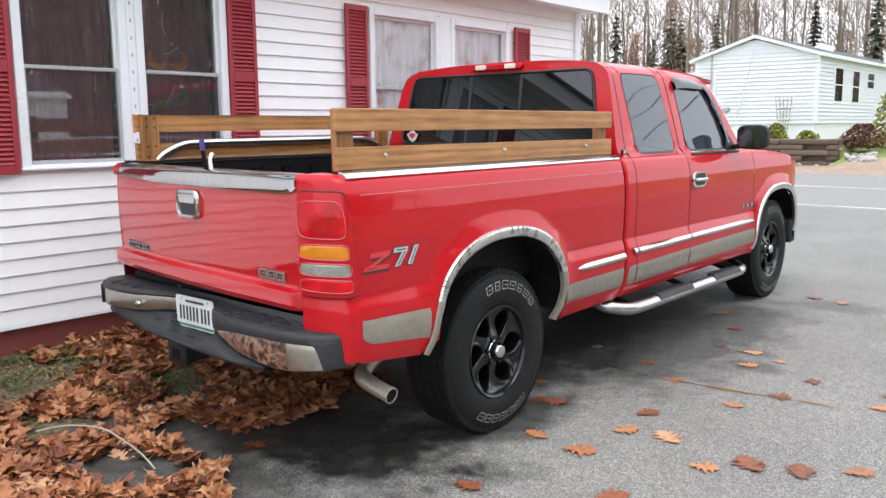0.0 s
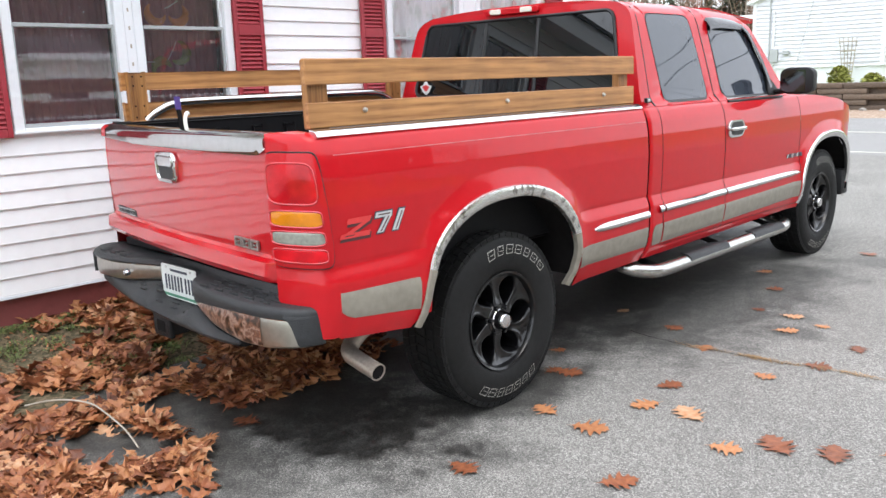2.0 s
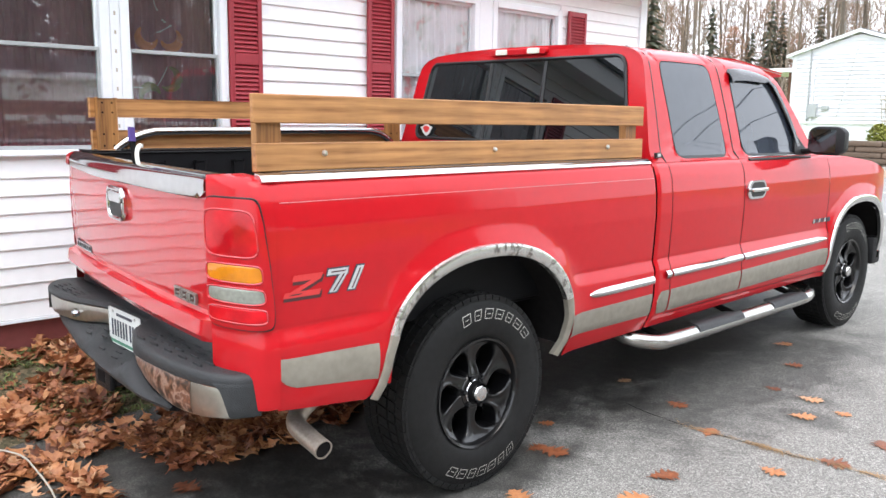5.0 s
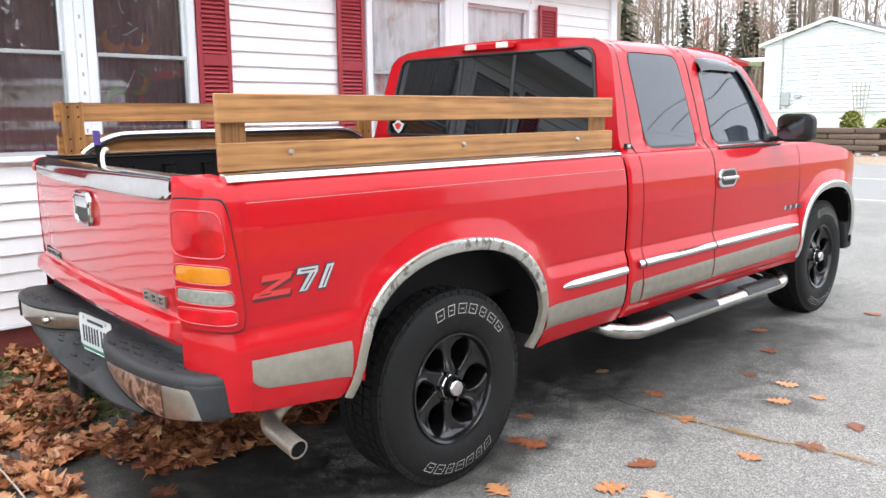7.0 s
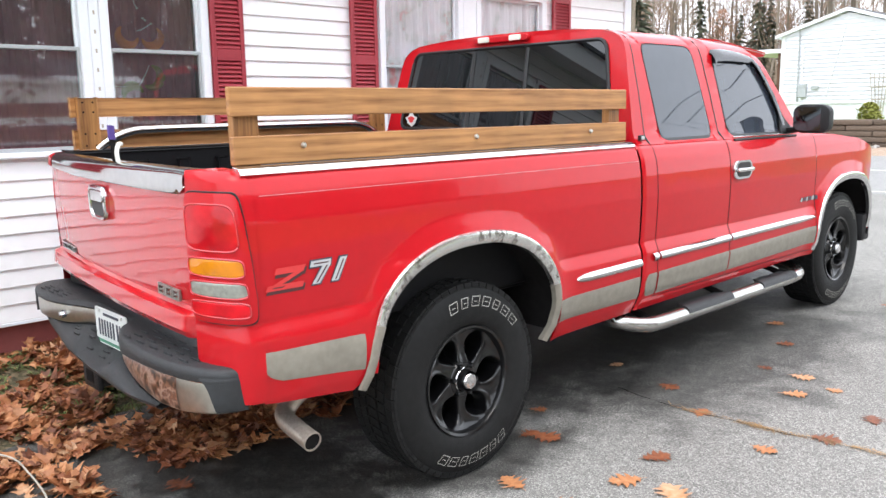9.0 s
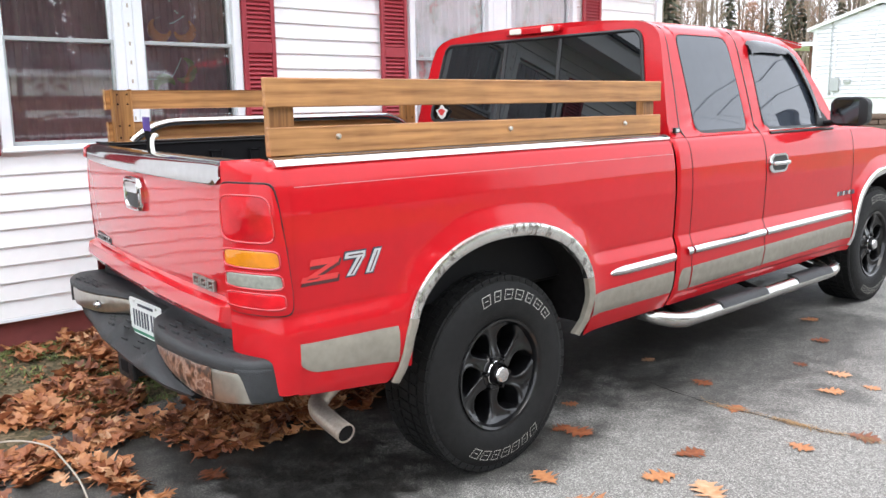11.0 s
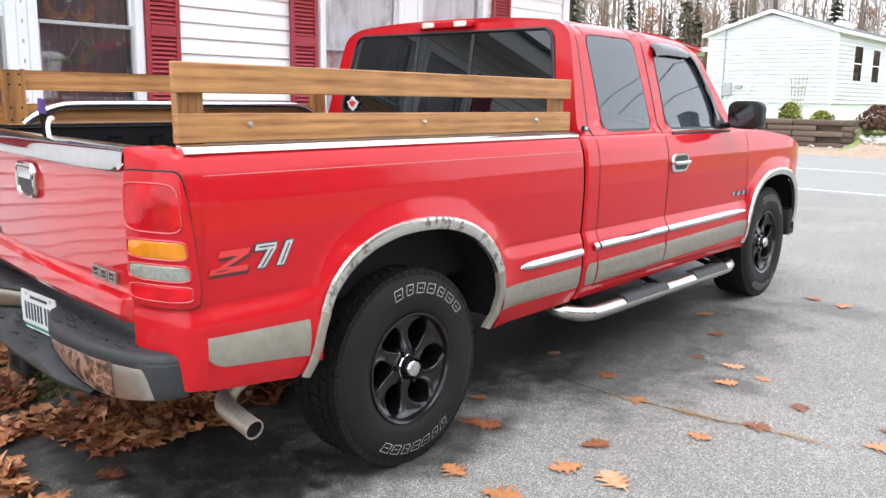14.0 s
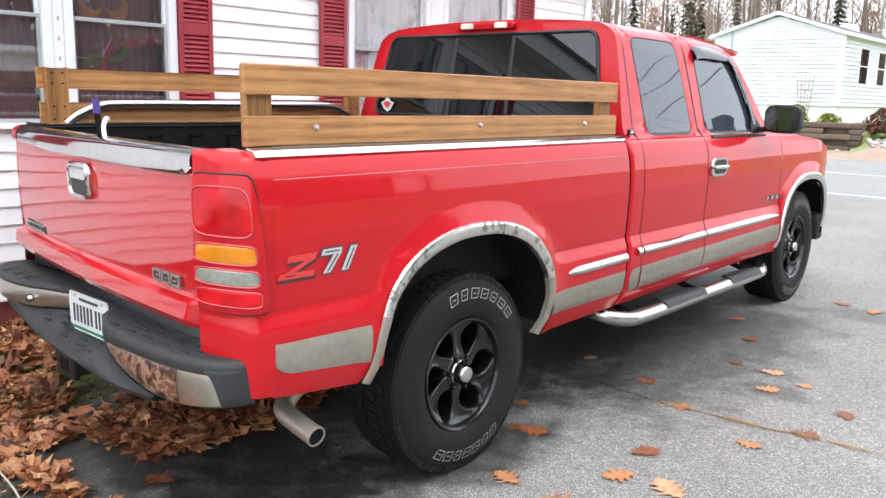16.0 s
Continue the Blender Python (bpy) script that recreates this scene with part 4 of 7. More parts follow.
# greenhouse
GX = curve_of([(1.25, 0.952), (1.262, 0.938), (1.275, 0.917), (1.30, 0.903), (1.50, 0.860), (1.70, 0.812), (1.755, 0.792), (1.785, 0.760), (1.805, 0.715), (1.818, 0.655)], 1.25, 1.82, 160)
LOW, HIGH = 1.262, 1.818
COLS = [(1.167, 1.262), (1.268, 1.300), (1.405, 1.366), (1.917, 1.838), (1.985, 1.930), (2.080, 2.035), (2.830, 2.500), (3.020, 2.600)]   # y at the belt, y at the roof edge


def gh(c, v, off=0.0, s=1):
    """A place on the cab's upper side: c runs along the columns, v from belt to roof edge."""
    i = min(int(c), len(COLS) - 2)
    f = c - i
    yb, yt = COLS[i][0] * (1 - f) + COLS[i + 1][0] * f, COLS[i][1] * (1 - f) + COLS[i + 1][1] * f
    drop = interp([(0, 0), (5, 0.0), (6, 0.020), (7, 0.050)], c)
    zz = LOW + (HIGH - LOW - drop) * v
    return (s * (GX(min(zz + drop * v, HIGH)) + off), yb + (yt - yb) * v, zz)


def frame_strip(c0, c1, v0, v1, s, hole, bm, n=40, power=10.0):
    """Red metal round one window opening: below, above; hole gives (c0, c1, v0, v1) of the opening."""
    h0, h1, w0, w1 = hole
    cs = sorted(set([c0, c1] + [h0 + (h1 - h0) * (0.5 - 0.5 * math.cos(math.pi * k / n)) for k in range(n + 1)]))
    prev = None
    for c in cs:
        if h0 < c < h1:
            q = abs(2 * (c - h0) / (h1 - h0) - 1)
            h = (1 - q ** power) ** (1 / power)
            lo, hi = (w0 + w1) / 2 - (w1 - w0) / 2 * h, (w0 + w1) / 2 + (w1 - w0) / 2 * h
        else:
            lo = hi = (w0 + w1) / 2
        col = [[bm.verts.new(gh(c, v0 + (lo - v0) * k / 8, 0, s)) for k in range(9)], [bm.verts.new(gh(c, hi + (v1 - hi) * k / 12, 0, s)) for k in range(13)]]
        if prev:
            for a, b in zip(prev, col):
                for k in range(len(a) - 1):
                    bm.faces.new((a[k], b[k], b[k + 1], a[k + 1]))
        prev = col
    return bm


def pane_patch(hole, s, off, grow=1.0, power=10.0, n=40, m=12):
    h0, h1, w0, w1 = hole
    bm = bmesh.new()
    prev = None
    for i in range(n + 1):
        q = -math.cos(math.pi * i / n)
        h = max(0.0, 1 - abs(q) ** power) ** (1 / power)
        c = (h0 + h1) / 2 + q * (h1 - h0) / 2 * grow
        vm, vh = (w0 + w1) / 2, (w1 - w0) / 2 * max(h, 0.03) * grow
        col = [bm.verts.new(gh(c, vm + vh * (-1 + 2 * k / m), off, s)) for k in range(m + 1)]
        if prev:
            for k in range(m):
                bm.faces.new((prev[k], col[k], col[k + 1], prev[k + 1]))
        prev = col
    bm.normal_update()
    return bm


REAR_HOLE, FRONT_HOLE = (2.0, 3.0, 0.025, 0.880), (5.0, 6.0, 0.012, 0.84)
for s in (1, -1):
    bm = bmesh.new()
    frame_strip(1.05, 3.98, 0.0, 1.0, s, REAR_HOLE, bm)
    part("rear_pillar_frame", bm, RED, truck)
    bm = bmesh.new()
    frame_strip(4.06, 6.99, 0.0, 1.0, s, FRONT_HOLE, bm, power=8)
    part("front_door_frame", bm, RED, truck)
    part("cab_back_pillar", surface(lambda c, v: gh(c, v, 0, s), np.linspace(0, 1.0, 8), np.linspace(0, 1, 24)), RED, truck)
    part("rear_gasket", pane_patch(REAR_HOLE, s, -0.003, 1.03), GASKET, truck)
    part("rear_side_window", pane_patch(REAR_HOLE, s, 0.001, 0.975), SIDEGLASS, truck, "grey tinted quarter glass")
    part("front_gasket", pane_patch(FRONT_HOLE, s, -0.003, 1.03, 8), GASKET, truck)
    part("front_side_window", pane_patch(FRONT_HOLE, s, 0.001, 0.97, 8), SIDEGLASS, truck, "tinted door glass")
    part("seam", tube([gh(4.02, v, -0.004, s) for v in np.linspace(0, 1, 14)], 0.007, 6), GASKET, truck)
    part("seam", tube([gh(1.02, v, -0.004, s) for v in np.linspace(0, 1, 14)], 0.006, 6), GASKET, truck)
    vis = []
    for c, v in ((4.985, 0.835), (5.05, 0.868), (5.25, 0.885), (5.5, 0.890), (5.75, 0.880), (5.92, 0.845), (6.02, 0.76), (6.06, 0.62), (6.07, 0.45), (6.06, 0.28), (6.03, 0.12)):
        k = min(1.0, max(0.0, (c - 5.72) / 0.30))
        dc, dv = -0.135 * k, -0.120 * (1 - k) - 0.02 * k
        vis.append([gh(c, v, 0.002, s), gh(c + dc * 0.15, v + dv * 0.15, 0.016, s), gh(c + dc * 0.6, v + dv * 0.6, 0.026, s), gh(c + dc, v + dv, 0.024, s), gh(c + dc, v + dv, 0.018, s)])
    part("rain_visor", loft(vis, closed=False), SMOKED, truck, "smoked rain visor over the door window")
    part("belt_strip", tube([gh(c, 0.012, 0.004, s) for c in np.linspace(5.02, 5.97, 14)], 0.0045, 6), DULL_CHROME, truck, "thin pale strip under the door glass")
    part("belt_seal", tube([gh(c, -0.012, 0.003, s) for c in np.linspace(5.0, 6.1, 14)], 0.007, 6), GASKET, truck)
    part("mirror_sail", loft([[gh(5.80, 0.02, 0.006, s), gh(6.25, 0.02, 0.006, s), gh(5.98, 0.26, 0.006, s)], [gh(5.80, 0.02, 0.014, s), gh(6.25, 0.02, 0.014, s), gh(5.98, 0.26, 0.014, s)]]), BLACK, truck)

# rear of the cab
def back(x, z):
    """The sloped rear face of the cab."""
    return 1.167 + 0.100 * min(1.1, max(0, (z - 1.262) / 0.556)) + 0.0


bm = bmesh.new()
for lo, hi, w in ((0.50, 1.335, None), (1.765, 1.818, None)):
    surface(lambda u, z: (u * (GX(max(z, 1.2525)) if z > 1.2525 else 0.93), back(0, z), z), np.linspace(-1, 1, 25), np.linspace(lo, hi, 10), bm=bm)
surface(lambda u, k: (u * 0.655, back(0, 1.818) + 0.001, 1.818 + k * 0.75 * 0.034 * (1 - abs(u) ** 2.6)), np.linspace(-1, 1, 27), (0, 1), bm=bm)
for s in (1, -1):
    surface(lambda u, z: (s * (GX(z) * u + (0.775 - 0.085 * (z - 1.335) / 0.43) * (1 - u)), back(0, z), z), np.linspace(0, 1, 5), np.linspace(1.335, 1.765, 14), bm=bm)
bmesh.ops.remove_doubles(bm, verts=bm.verts, dist=0.0015)
part("cab_back", bm, RED, truck)
rw = part("rear_window", prism([(x, z) for x, z in rounded(1.54, 0.43, 0.05, 5, 0, 1.552)], "y", 0, 0.004), DARKGLASS, truck, "dark tinted sliding rear window in three panes")
for v in rw.data.vertices:
    z = v.co.z
    v.co = (v.co.x * (1 - 0.105 * (z - 1.337) / 0.43), back(0, z) - 0.004 + v.co.y, z)
ring = [(x * (1 - 0.105 * (z - 1.337) / 0.43), back(0, z) - 0.004, z) for x, z in rounded(1.55, 0.44, 0.055, 5, 0, 1.552)]
part("gasket", tube(ring + [ring[0]], 0.010, 6), GASKET, rw)
for x in (-0.20, 0.20):
    part("divider", tube([(x * 1.02, back(0, 1.34) - 0.002, 1.34), (x * 0.98, back(0, 1.758) - 0.002, 1.758)], 0.013, 6), GASKET, rw)
stk = part("sticker", prism([(-0.66 + 0.045 * math.cos(a) * (1 + 0.2 * math.sin(5 * a)), 1.385 + 0.034 * math.sin(a) * (1 + 0.25 * math.cos(4 * a))) for a in np.linspace(0, 2 * math.pi, 24, endpoint=False)], "y", 1.166, 1.170), PLATE_WHITE, rw, "white and red window sticker")
part("sticker_print", prism([(-0.66 + 0.026 * math.cos(a) * (1 + 0.3 * math.sin(3 * a)), 1.385 + 0.019 * math.sin(a)) for a in np.linspace(0, 2 * math.pi, 18, endpoint=False)], "y", 1.1645, 1.167), DECAL_RED, rw)


def roof(u, v):
    yt, yf = 1.268, 2.60
    y = yt + (yf - yt) * v
    edge = HIGH - interp([(0, 0), (0.65, 0.004), (1, 0.05)], v)
    w = 0.655 if v < 0.9 else 0.655 - 0.01 * (v - 0.9) * 10
    return (u * w, y + (0.03 * (1 - u * u) if v > 0.9 else 0), edge + 0.034 * (1 - abs(u) ** 2.6) * min(1, 0.75 + v))


part("roof", surface(roof, np.linspace(-1, 1, 27), np.linspace(0, 1, 20)), RED, truck)
cl = part("cab_lamp", prism(rounded(0.40, 0.034, 0.014, 4, 0, 1.815), "y", 1.238, 1.275, 0.003), RED, truck, "red housing of the high cab lamp")
for x in (-0.115, 0.115):
    part("lamp_lens", prism(rounded(0.085, 0.030, 0.008, 4, x, 1.816), "y", 1.232, 1.25, 0.003), LAMP_WHITE, cl, "pale marker lens")
part("windshield", loft([[(x, 3.02 + 0.16 * (1 - (x / 0.9) ** 2), 1.262) for x in np.linspace(-0.88, 0.88, 15)], [(x * 0.76, 2.60 + 0.06 * (1 - (x / 0.9) ** 2), 1.775) for x in np.linspace(-0.88, 0.88, 15)]], closed=False), SIDEGLASS, truck, "windshield glass")
part("sun_visor", surface(lambda u, v: (u * (0.66 + 0.05 * v), 2.46 + 0.50 * v - 0.05 * u * u, 1.852 - 0.034 * abs(u) ** 3 - 0.058 * v), np.linspace(-1, 1, 25), np.linspace(0, 1, 10), 0.008), RED, truck, "red sun visor over the windshield")

for s in (1, -1):
    wing_top = [(s * (0.66 + 0.05 * v), 2.41 + 0.50 * v, 1.804 - 0.058 * v) for v in np.linspace(0.1, 1, 8)]
    part("visor_fin", loft([wing_top, [(x - s * 0.005, y - 0.02 * k / 7, z - 0.012 - 0.034 * math.sin(math.pi * (0.25 + 0.75 * k / 7))) for k, (x, y, z) in enumerate(wing_top)], [(x - s * 0.02, y, z - 0.012) for x, y, z in wing_top]], closed=False), RED, truck, "turned-down end of the sun visor")

# trims on the flanks
def flank_band(top, bottom, y0, y1, s, off=0.004, dome=0.0, n=24, m=6, round_l=0.0, round_r=0.0):
    """A strip laid on the side between two height lines; round_l and round_r shrink its ends."""
    bm = bmesh.new()
    prev = None
    for i in range(n + 1):
        u = 0.5 - 0.5 * math.cos(math.pi * i / n)
        y = y0 + (y1 - y0) * u
        h = 1.0
        if round_l and y - y0 < round_l:
            h = math.sqrt(max(0.0, 1 - (1 - (y - y0) / round_l) ** 2))
        if round_r and y1 - y < round_r:
            h = min(h, math.sqrt(max(0.0, 1 - (1 - (y1 - y) / round_r) ** 2)))
        zm, zh = (top(y) + bottom(y)) / 2, (top(y) - bottom(y)) / 2 * max(h, 0.05)
        col = []
        for k in range(m + 1):
            w = -1 + 2 * k / m
            col.append(bm.verts.new(flank(y, zm + zh * w, off * (0.4 if abs(w) == 1 else 1) + dome * (1 - w * w) * h, s)))
        if prev:
            for k in range(m):
                bm.faces.new((prev[k], col[k], col[k + 1], prev[k + 1]))
        prev = col
    bm.normal_update()
    return bm


def line(*pts):
    return lambda y: interp(pts, y)


TRIM_X = curve_of([(0.44, 0.945), (0.50, 0.968), (0.56, 0.992), (0.64, 1.005), (0.74, 1.009), (0.84, 1.007), (0.99, 1.004)], 0.44, 1.0, 120)


def arch_trim(yc, s, rear):
    a, h, n = 0.495, 0.375, 2.25
    if rear:
        path = [(-0.548, 0.503, -0.97, -0.15), (-0.518, 0.556, -0.98, -0.10)]
        tail = [(0.486, 0.53, 0.95, -0.2), (0.455, 0.46, 0.95, -0.2)]
    else:
        path = [(-0.505, 0.52, -1, 0), (-0.498, 0.57, -1, 0)]
        tail = [(0.497, 0.56, 1, 0)]
    pts = [(yc + y, z, ny, nz) for y, z, ny, nz in path]
    for k in range(49):
        t = math.pi * (1 - k / 48)
        c, sn = math.cos(t), math.sin(t)
        y, z = a * math.copysign(abs(c) ** (2 / n), c), h * abs(sn) ** (2 / n)
        gy, gz = math.copysign(abs(y / a) ** (n - 1) / a, y), (z / h) ** (n - 1) / h
        g = math.hypot(gy, gz) or 1
        pts.append((yc + y, 0.612 + z, gy / g, gz / g))
    pts += [(yc + y, z, ny, nz) for y, z, ny, nz in tail]
    if rear:                              # the rear leg is straight and leans back
        lean = line((0.49, 0.010), (0.50, 0.012), (0.556, 0.025), (0.612, 0.032), (0.65, 0.027), (0.70, 0.019), (0.80, 0.019), (0.90, 0.010), (0.97, 0.0), (1.1, 0.0))
        pts = [(y - (lean(z) if y < 0 else 0.0), z, ny, nz) for y, z, ny, nz in pts]
    rings = []
    for k, (y, z, ny, nz) in enumerate(pts):
        ty, tz = pts[min(k + 1, len(pts) - 1)][0] - pts[max(k - 1, 0)][0], pts[min(k + 1, len(pts) - 1)][1] - pts[max(k - 1, 0)][1]
        g = math.hypot(ty, tz) or 1
        ny, nz = -tz / g, ty / g
        slim = interp([(0.5, 0.62 if y > yc else 0.74), (0.66, 0.66 if y > yc else 0.78), (0.86, 1.0)], z)
        ring = []
        for d, off in ((0.006, 0.001), (0.002, 0.011), (-0.010, 0.014), (-0.030, 0.012), (-0.044, 0.004), (-0.046, -0.018)):
            ring.append((s * (TRIM_X(z) + plan(y) + off), y + ny * d * slim, z + nz * d * slim))
        rings.append(ring)
    if not rear:
        return [loft(rings, closed=False)]
    a = next(k for k, p in enumerate(pts) if p[1] > 0.735)
    b = max(k for k, p in enumerate(pts) if p[1] > 0.735)
    return [loft(r, closed=False) for r in (rings[a - 1:b + 2], rings[:a], rings[b + 1:])]


for s in (1, -1):
    bow, *legs = arch_trim(0.0, s, True)
    bow = part("arch_trim", bow, WORN_CHROME, truck, "peeling chrome wheel arch trim")
    # the feet carry the ground's beige-grey reflection as their own colour
    for leg in legs:
        part("trim_leg", leg, SATIN, bow, "foot of the trim, coloured with the beige-grey reflection of the ground")
    part("arch_trim", arch_trim(3.60, s, False)[0], CHROME, truck, "chrome wheel arch trim")
    for yc in (0.0, 3.60):
        part("wheel_well", loft([[(s * x, yc + 0.50 * math.cos(a), 0.60 + 0.37 * math.sin(a)) for a in np.linspace(-0.25, math.pi + 0.25, 26)] for x in (0.965, 0.80, 0.45)], closed=False), UNDER, truck)
    part("cladding", flank_band(line((-1, 0.718), (-0.5, 0.703)), lambda y: interp([(-0.95, 0.704), (-0.937, 0.672), (-0.922, 0.646), (-0.90, 0.627), (-0.87, 0.615), (-0.54, 0.577)], y), -0.945 if s > 0 else -0.70, -0.545, s, 0.005), SATIN, truck, "satin silver lower cladding")
    part("cladding", flank_band(line((0.5, 0.638), (1.12, 0.647)), line((0.4, 0.538), (1.12, 0.538)), 0.498, 1.118, s, 0.005), SATIN, truck, "satin silver lower cladding")
    part("cladding", flank_band(line((1.1, 0.645), (3.1, 0.680)), line((1.1, 0.531), (3.1, 0.572)), 1.172, 1.264, s, 0.005, round_l=0.03), SATIN, truck)
    part("cladding", flank_band(line((1.1, 0.645), (3.1, 0.680)), line((1.1, 0.531), (3.1, 0.572)), 1.278, 1.980, s, 0.005), SATIN, truck)
    part("cladding", flank_band(line((1.1, 0.645), (3.1, 0.680)), line((1.1, 0.531), (3.1, 0.572)), 1.992, 3.080, s, 0.005), SATIN, truck)
    part("side_moulding", flank_band(line((0.6, 0.726), (1.13, 0.732)), line((0.6, 0.684), (1.13, 0.690)), 0.628, 1.118, s, 0.004, 0.012, round_l=0.12), CHROME, truck, "chrome side moulding")
    part("side_moulding", flank_band(line((1.2, 0.744), (3.2, 0.762)), line((1.2, 0.704), (3.2, 0.720)), 1.225, 1.264, s, 0.004, 0.012), CHROME, truck)
    part("side_moulding", flank_band(line((1.2, 0.744), (3.2, 0.762)), line((1.2, 0.704), (3.2, 0.720)), 1.280, 1.978, s, 0.004, 0.012), CHROME, truck)
    part("side_moulding", flank_band(line((1.2, 0.744), (3.2, 0.762)), line((1.2, 0.704), (3.2, 0.720)), 1.994, 3.078, s, 0.004, 0.012, round_r=0.15), CHROME, truck)
    if s > 0:
        part("pinstripe", flank_band(line((-1, 1.1970), (1.13, 1.1920)), line((-1, 1.1948), (1.13, 1.1902)), -0.90, 1.118, s, 0.0012), PINSTRIPE, truck)
    part("badge", bx(s * 0.918, s * 0.934, 1.19, 1.235, 1.283, 1.308, 0.003), BLACK, truck, "small dark pillar badge")
    part("badge_face", bx(s * 0.930, s * 0.936, 1.200, 1.226, 1.287, 1.303, 0.002), DECAL_WHITE, truck)

# decal bars on the bed side
def decal(pts, off, mat, name):
    bm = bmesh.new()
    bm.faces.new([bm.verts.new(flank(y, z, off)) for y, z in pts])
    bmesh.ops.triangulate(bm, faces=bm.faces[:])
    return part(name, bm, mat, truck, smooth=False)


def stroke(y0, z0, y1, z1, w, off, mat, name="decal_bar", pad=0.0):
    decal([(y0 - w / 2 - pad, z0 - pad), (y0 + w / 2 + pad, z0 - pad), (y1 + w / 2 + pad, z1 + pad), (y1 - w / 2 - pad, z1 + pad)], off, mat, name)


for dz, dy, off, mat, pad in ((-0.009, 0.004, 0.0024, DECAL_DARK, 0.002), (0.0, 0.0, 0.0036, DECAL_RED, 0.0)):
    decal([(-0.874 + dy - pad, 0.952 + dz - pad), (-0.768 + dy + pad, 0.952 + dz - pad), (-0.758 + dy + pad, 0.972 + dz + pad), (-0.868 + dy - pad, 0.972 + dz + pad)], off, mat, "decal_bar")
    decal([(-0.886 + dy - pad, 0.918 + dz), (-0.852 + dy + pad, 0.918 + dz), (-0.766 + dy + pad, 0.954 + dz), (-0.800 + dy - pad, 0.954 + dz)], off, mat, "decal_bar")
    decal([(-0.906 + dy - pad, 0.902 + dz - pad), (-0.772 + dy + pad, 0.902 + dz - pad), (-0.766 + dy + pad, 0.920 + dz + pad), (-0.898 + dy - pad, 0.920 + dz + pad)], off, mat, "decal_bar")
for off, mat, pad in ((0.0026, PLATE_INK, 0.005), (0.004, DECAL_WHITE, 0.0)):
    decal([(-0.744 - pad, 0.958 - pad), (-0.664 + pad, 0.958 - pad), (-0.660 + pad, 0.977 + pad), (-0.738 - pad, 0.977 + pad)], off, mat, "decal_bar")
    stroke(-0.722, 0.902, -0.676, 0.962, 0.030, off, mat, pad=pad)
    stroke(-0.648, 0.902, -0.610, 0.977, 0.028, off, mat, pad=pad)
stroke(-0.719, 0.906, -0.678, 0.958, 0.007, 0.0052, DECAL_DARK)
stroke(-0.645, 0.906, -0.612, 0.970, 0.006, 0.0052, DECAL_DARK)
decal([(-0.730, 0.9655), (-0.672, 0.9655), (-0.671, 0.970), (-0.729, 0.970)], 0.0052, DECAL_DARK, "decal_bar")
for k in range(6):
    y = 2.885 + 0.040 * k
    decal([(y, 0.846), (y + 0.030, 0.846), (y + 0.034, 0.872), (y + 0.004, 0.872)], 0.004, CHROME if k % 2 == 0 else PLATE_INK, "badge_bar")

# door handle, mirror
for s in (1, -1):
    hb = part("door_handle", prism(rounded(0.205, 0.100, 0.040, 6, 2.105, 1.095), "x", s * 0.978, s * 0.998, 0.004), CHROME, truck, "chrome door handle with black recess")
    part("recess", prism(rounded(0.160, 0.078, 0.034, 6, 2.110, 1.096), "x", s * 0.994, s * 0.9995, 0.001), GASKET, hb)
    part("grip", bx(s * 0.996, s * 1.018, 2.025, 2.200, 1.083, 1.107, 0.008, 2), CHROME, hb)
    mir = part("side_mirror", loft([[(s * (1.098 + sx * 0.107 * k), 2.70 + dy, 1.356 + sz * 0.083 * k) for sx, sz in rounded(2, 2, 0.55, 6)] for dy, k in ((-0.005, 0.86), (0.0, 0.97), (0.02, 1.0), (0.06, 0.97), (0.10, 0.80), (0.125, 0.45))]), BLACK, truck, "black door mirror")
    part("mirror_glass", prism([(s * (1.098 + 0.090 * x), 1.356 + 0.067 * zz) for x, zz in rounded(2, 2, 0.5, 6)], "y", 2.686, 2.692), MIRROR, mir)
    askew(mir.children[0], lambda x: s * 0.16 * (x - s * 1.098))
    part("mirror_arm", tube([(s * 0.89, 2.80, 1.285), (s * 0.97, 2.77, 1.290), (s * 1.03, 2.74, 1.30)], 0.026, 8, flat=0.7), BLACK, mir)

# rear bumper: two lobes of black step pad over chrome wings, a low middle step and the plate between
PADLINE = arc([(-0.948, -0.915, 0), (-0.940, -0.955, 0), (-0.90, -0.985, 0), (-0.80, -1.010, 0), (-0.65, -1.022, 0), (-0.50, -1.008, 0), (-0.38, -0.982, 0), (-0.30, -0.968, 0), (-0.23, -0.955, 0), (-0.10, -0.944, 0), (0.05, -0.950, 0), (0.10, -0.985, 0), (0.15, -1.030, 0), (0.25, -1.072, 0), (0.40, -1.104, 0), (0.60, -1.120, 0), (0.75, -1.110, 0), (0.86, -1.082, 0), (0.912, -1.050, 0), (0.938, -1.005, 0), (0.947, -0.96, 0), (0.947, -0.92, 0)], 5)
bumper = part("rear_bumper", bx(-0.86, 0.86, -0.935, -0.89, 0.50, 0.64, 0.02), UNDER, truck, "chrome step bumper with black pads and a number plate")


def pad_y(x):
    return interp([(p.x, p.y) for p in PADLINE], x)


def pad_foot(x):
    """Lower edge of the upper pad, deep beside the plate."""
    return interp([(-0.95, 0.612), (-0.85, 0.634), (-0.5, 0.643), (-0.23, 0.655), (0.05, 0.640), (0.12, 0.578), (0.2, 0.584), (0.3, 0.605), (0.45, 0.620), (0.6, 0.629), (0.95, 0.630)], x)


def pad_top(x):
    return interp([(-0.95, 0.668), (-0.6, 0.668), (-0.23, 0.672), (0.1, 0.670), (0.95, 0.674)], x)


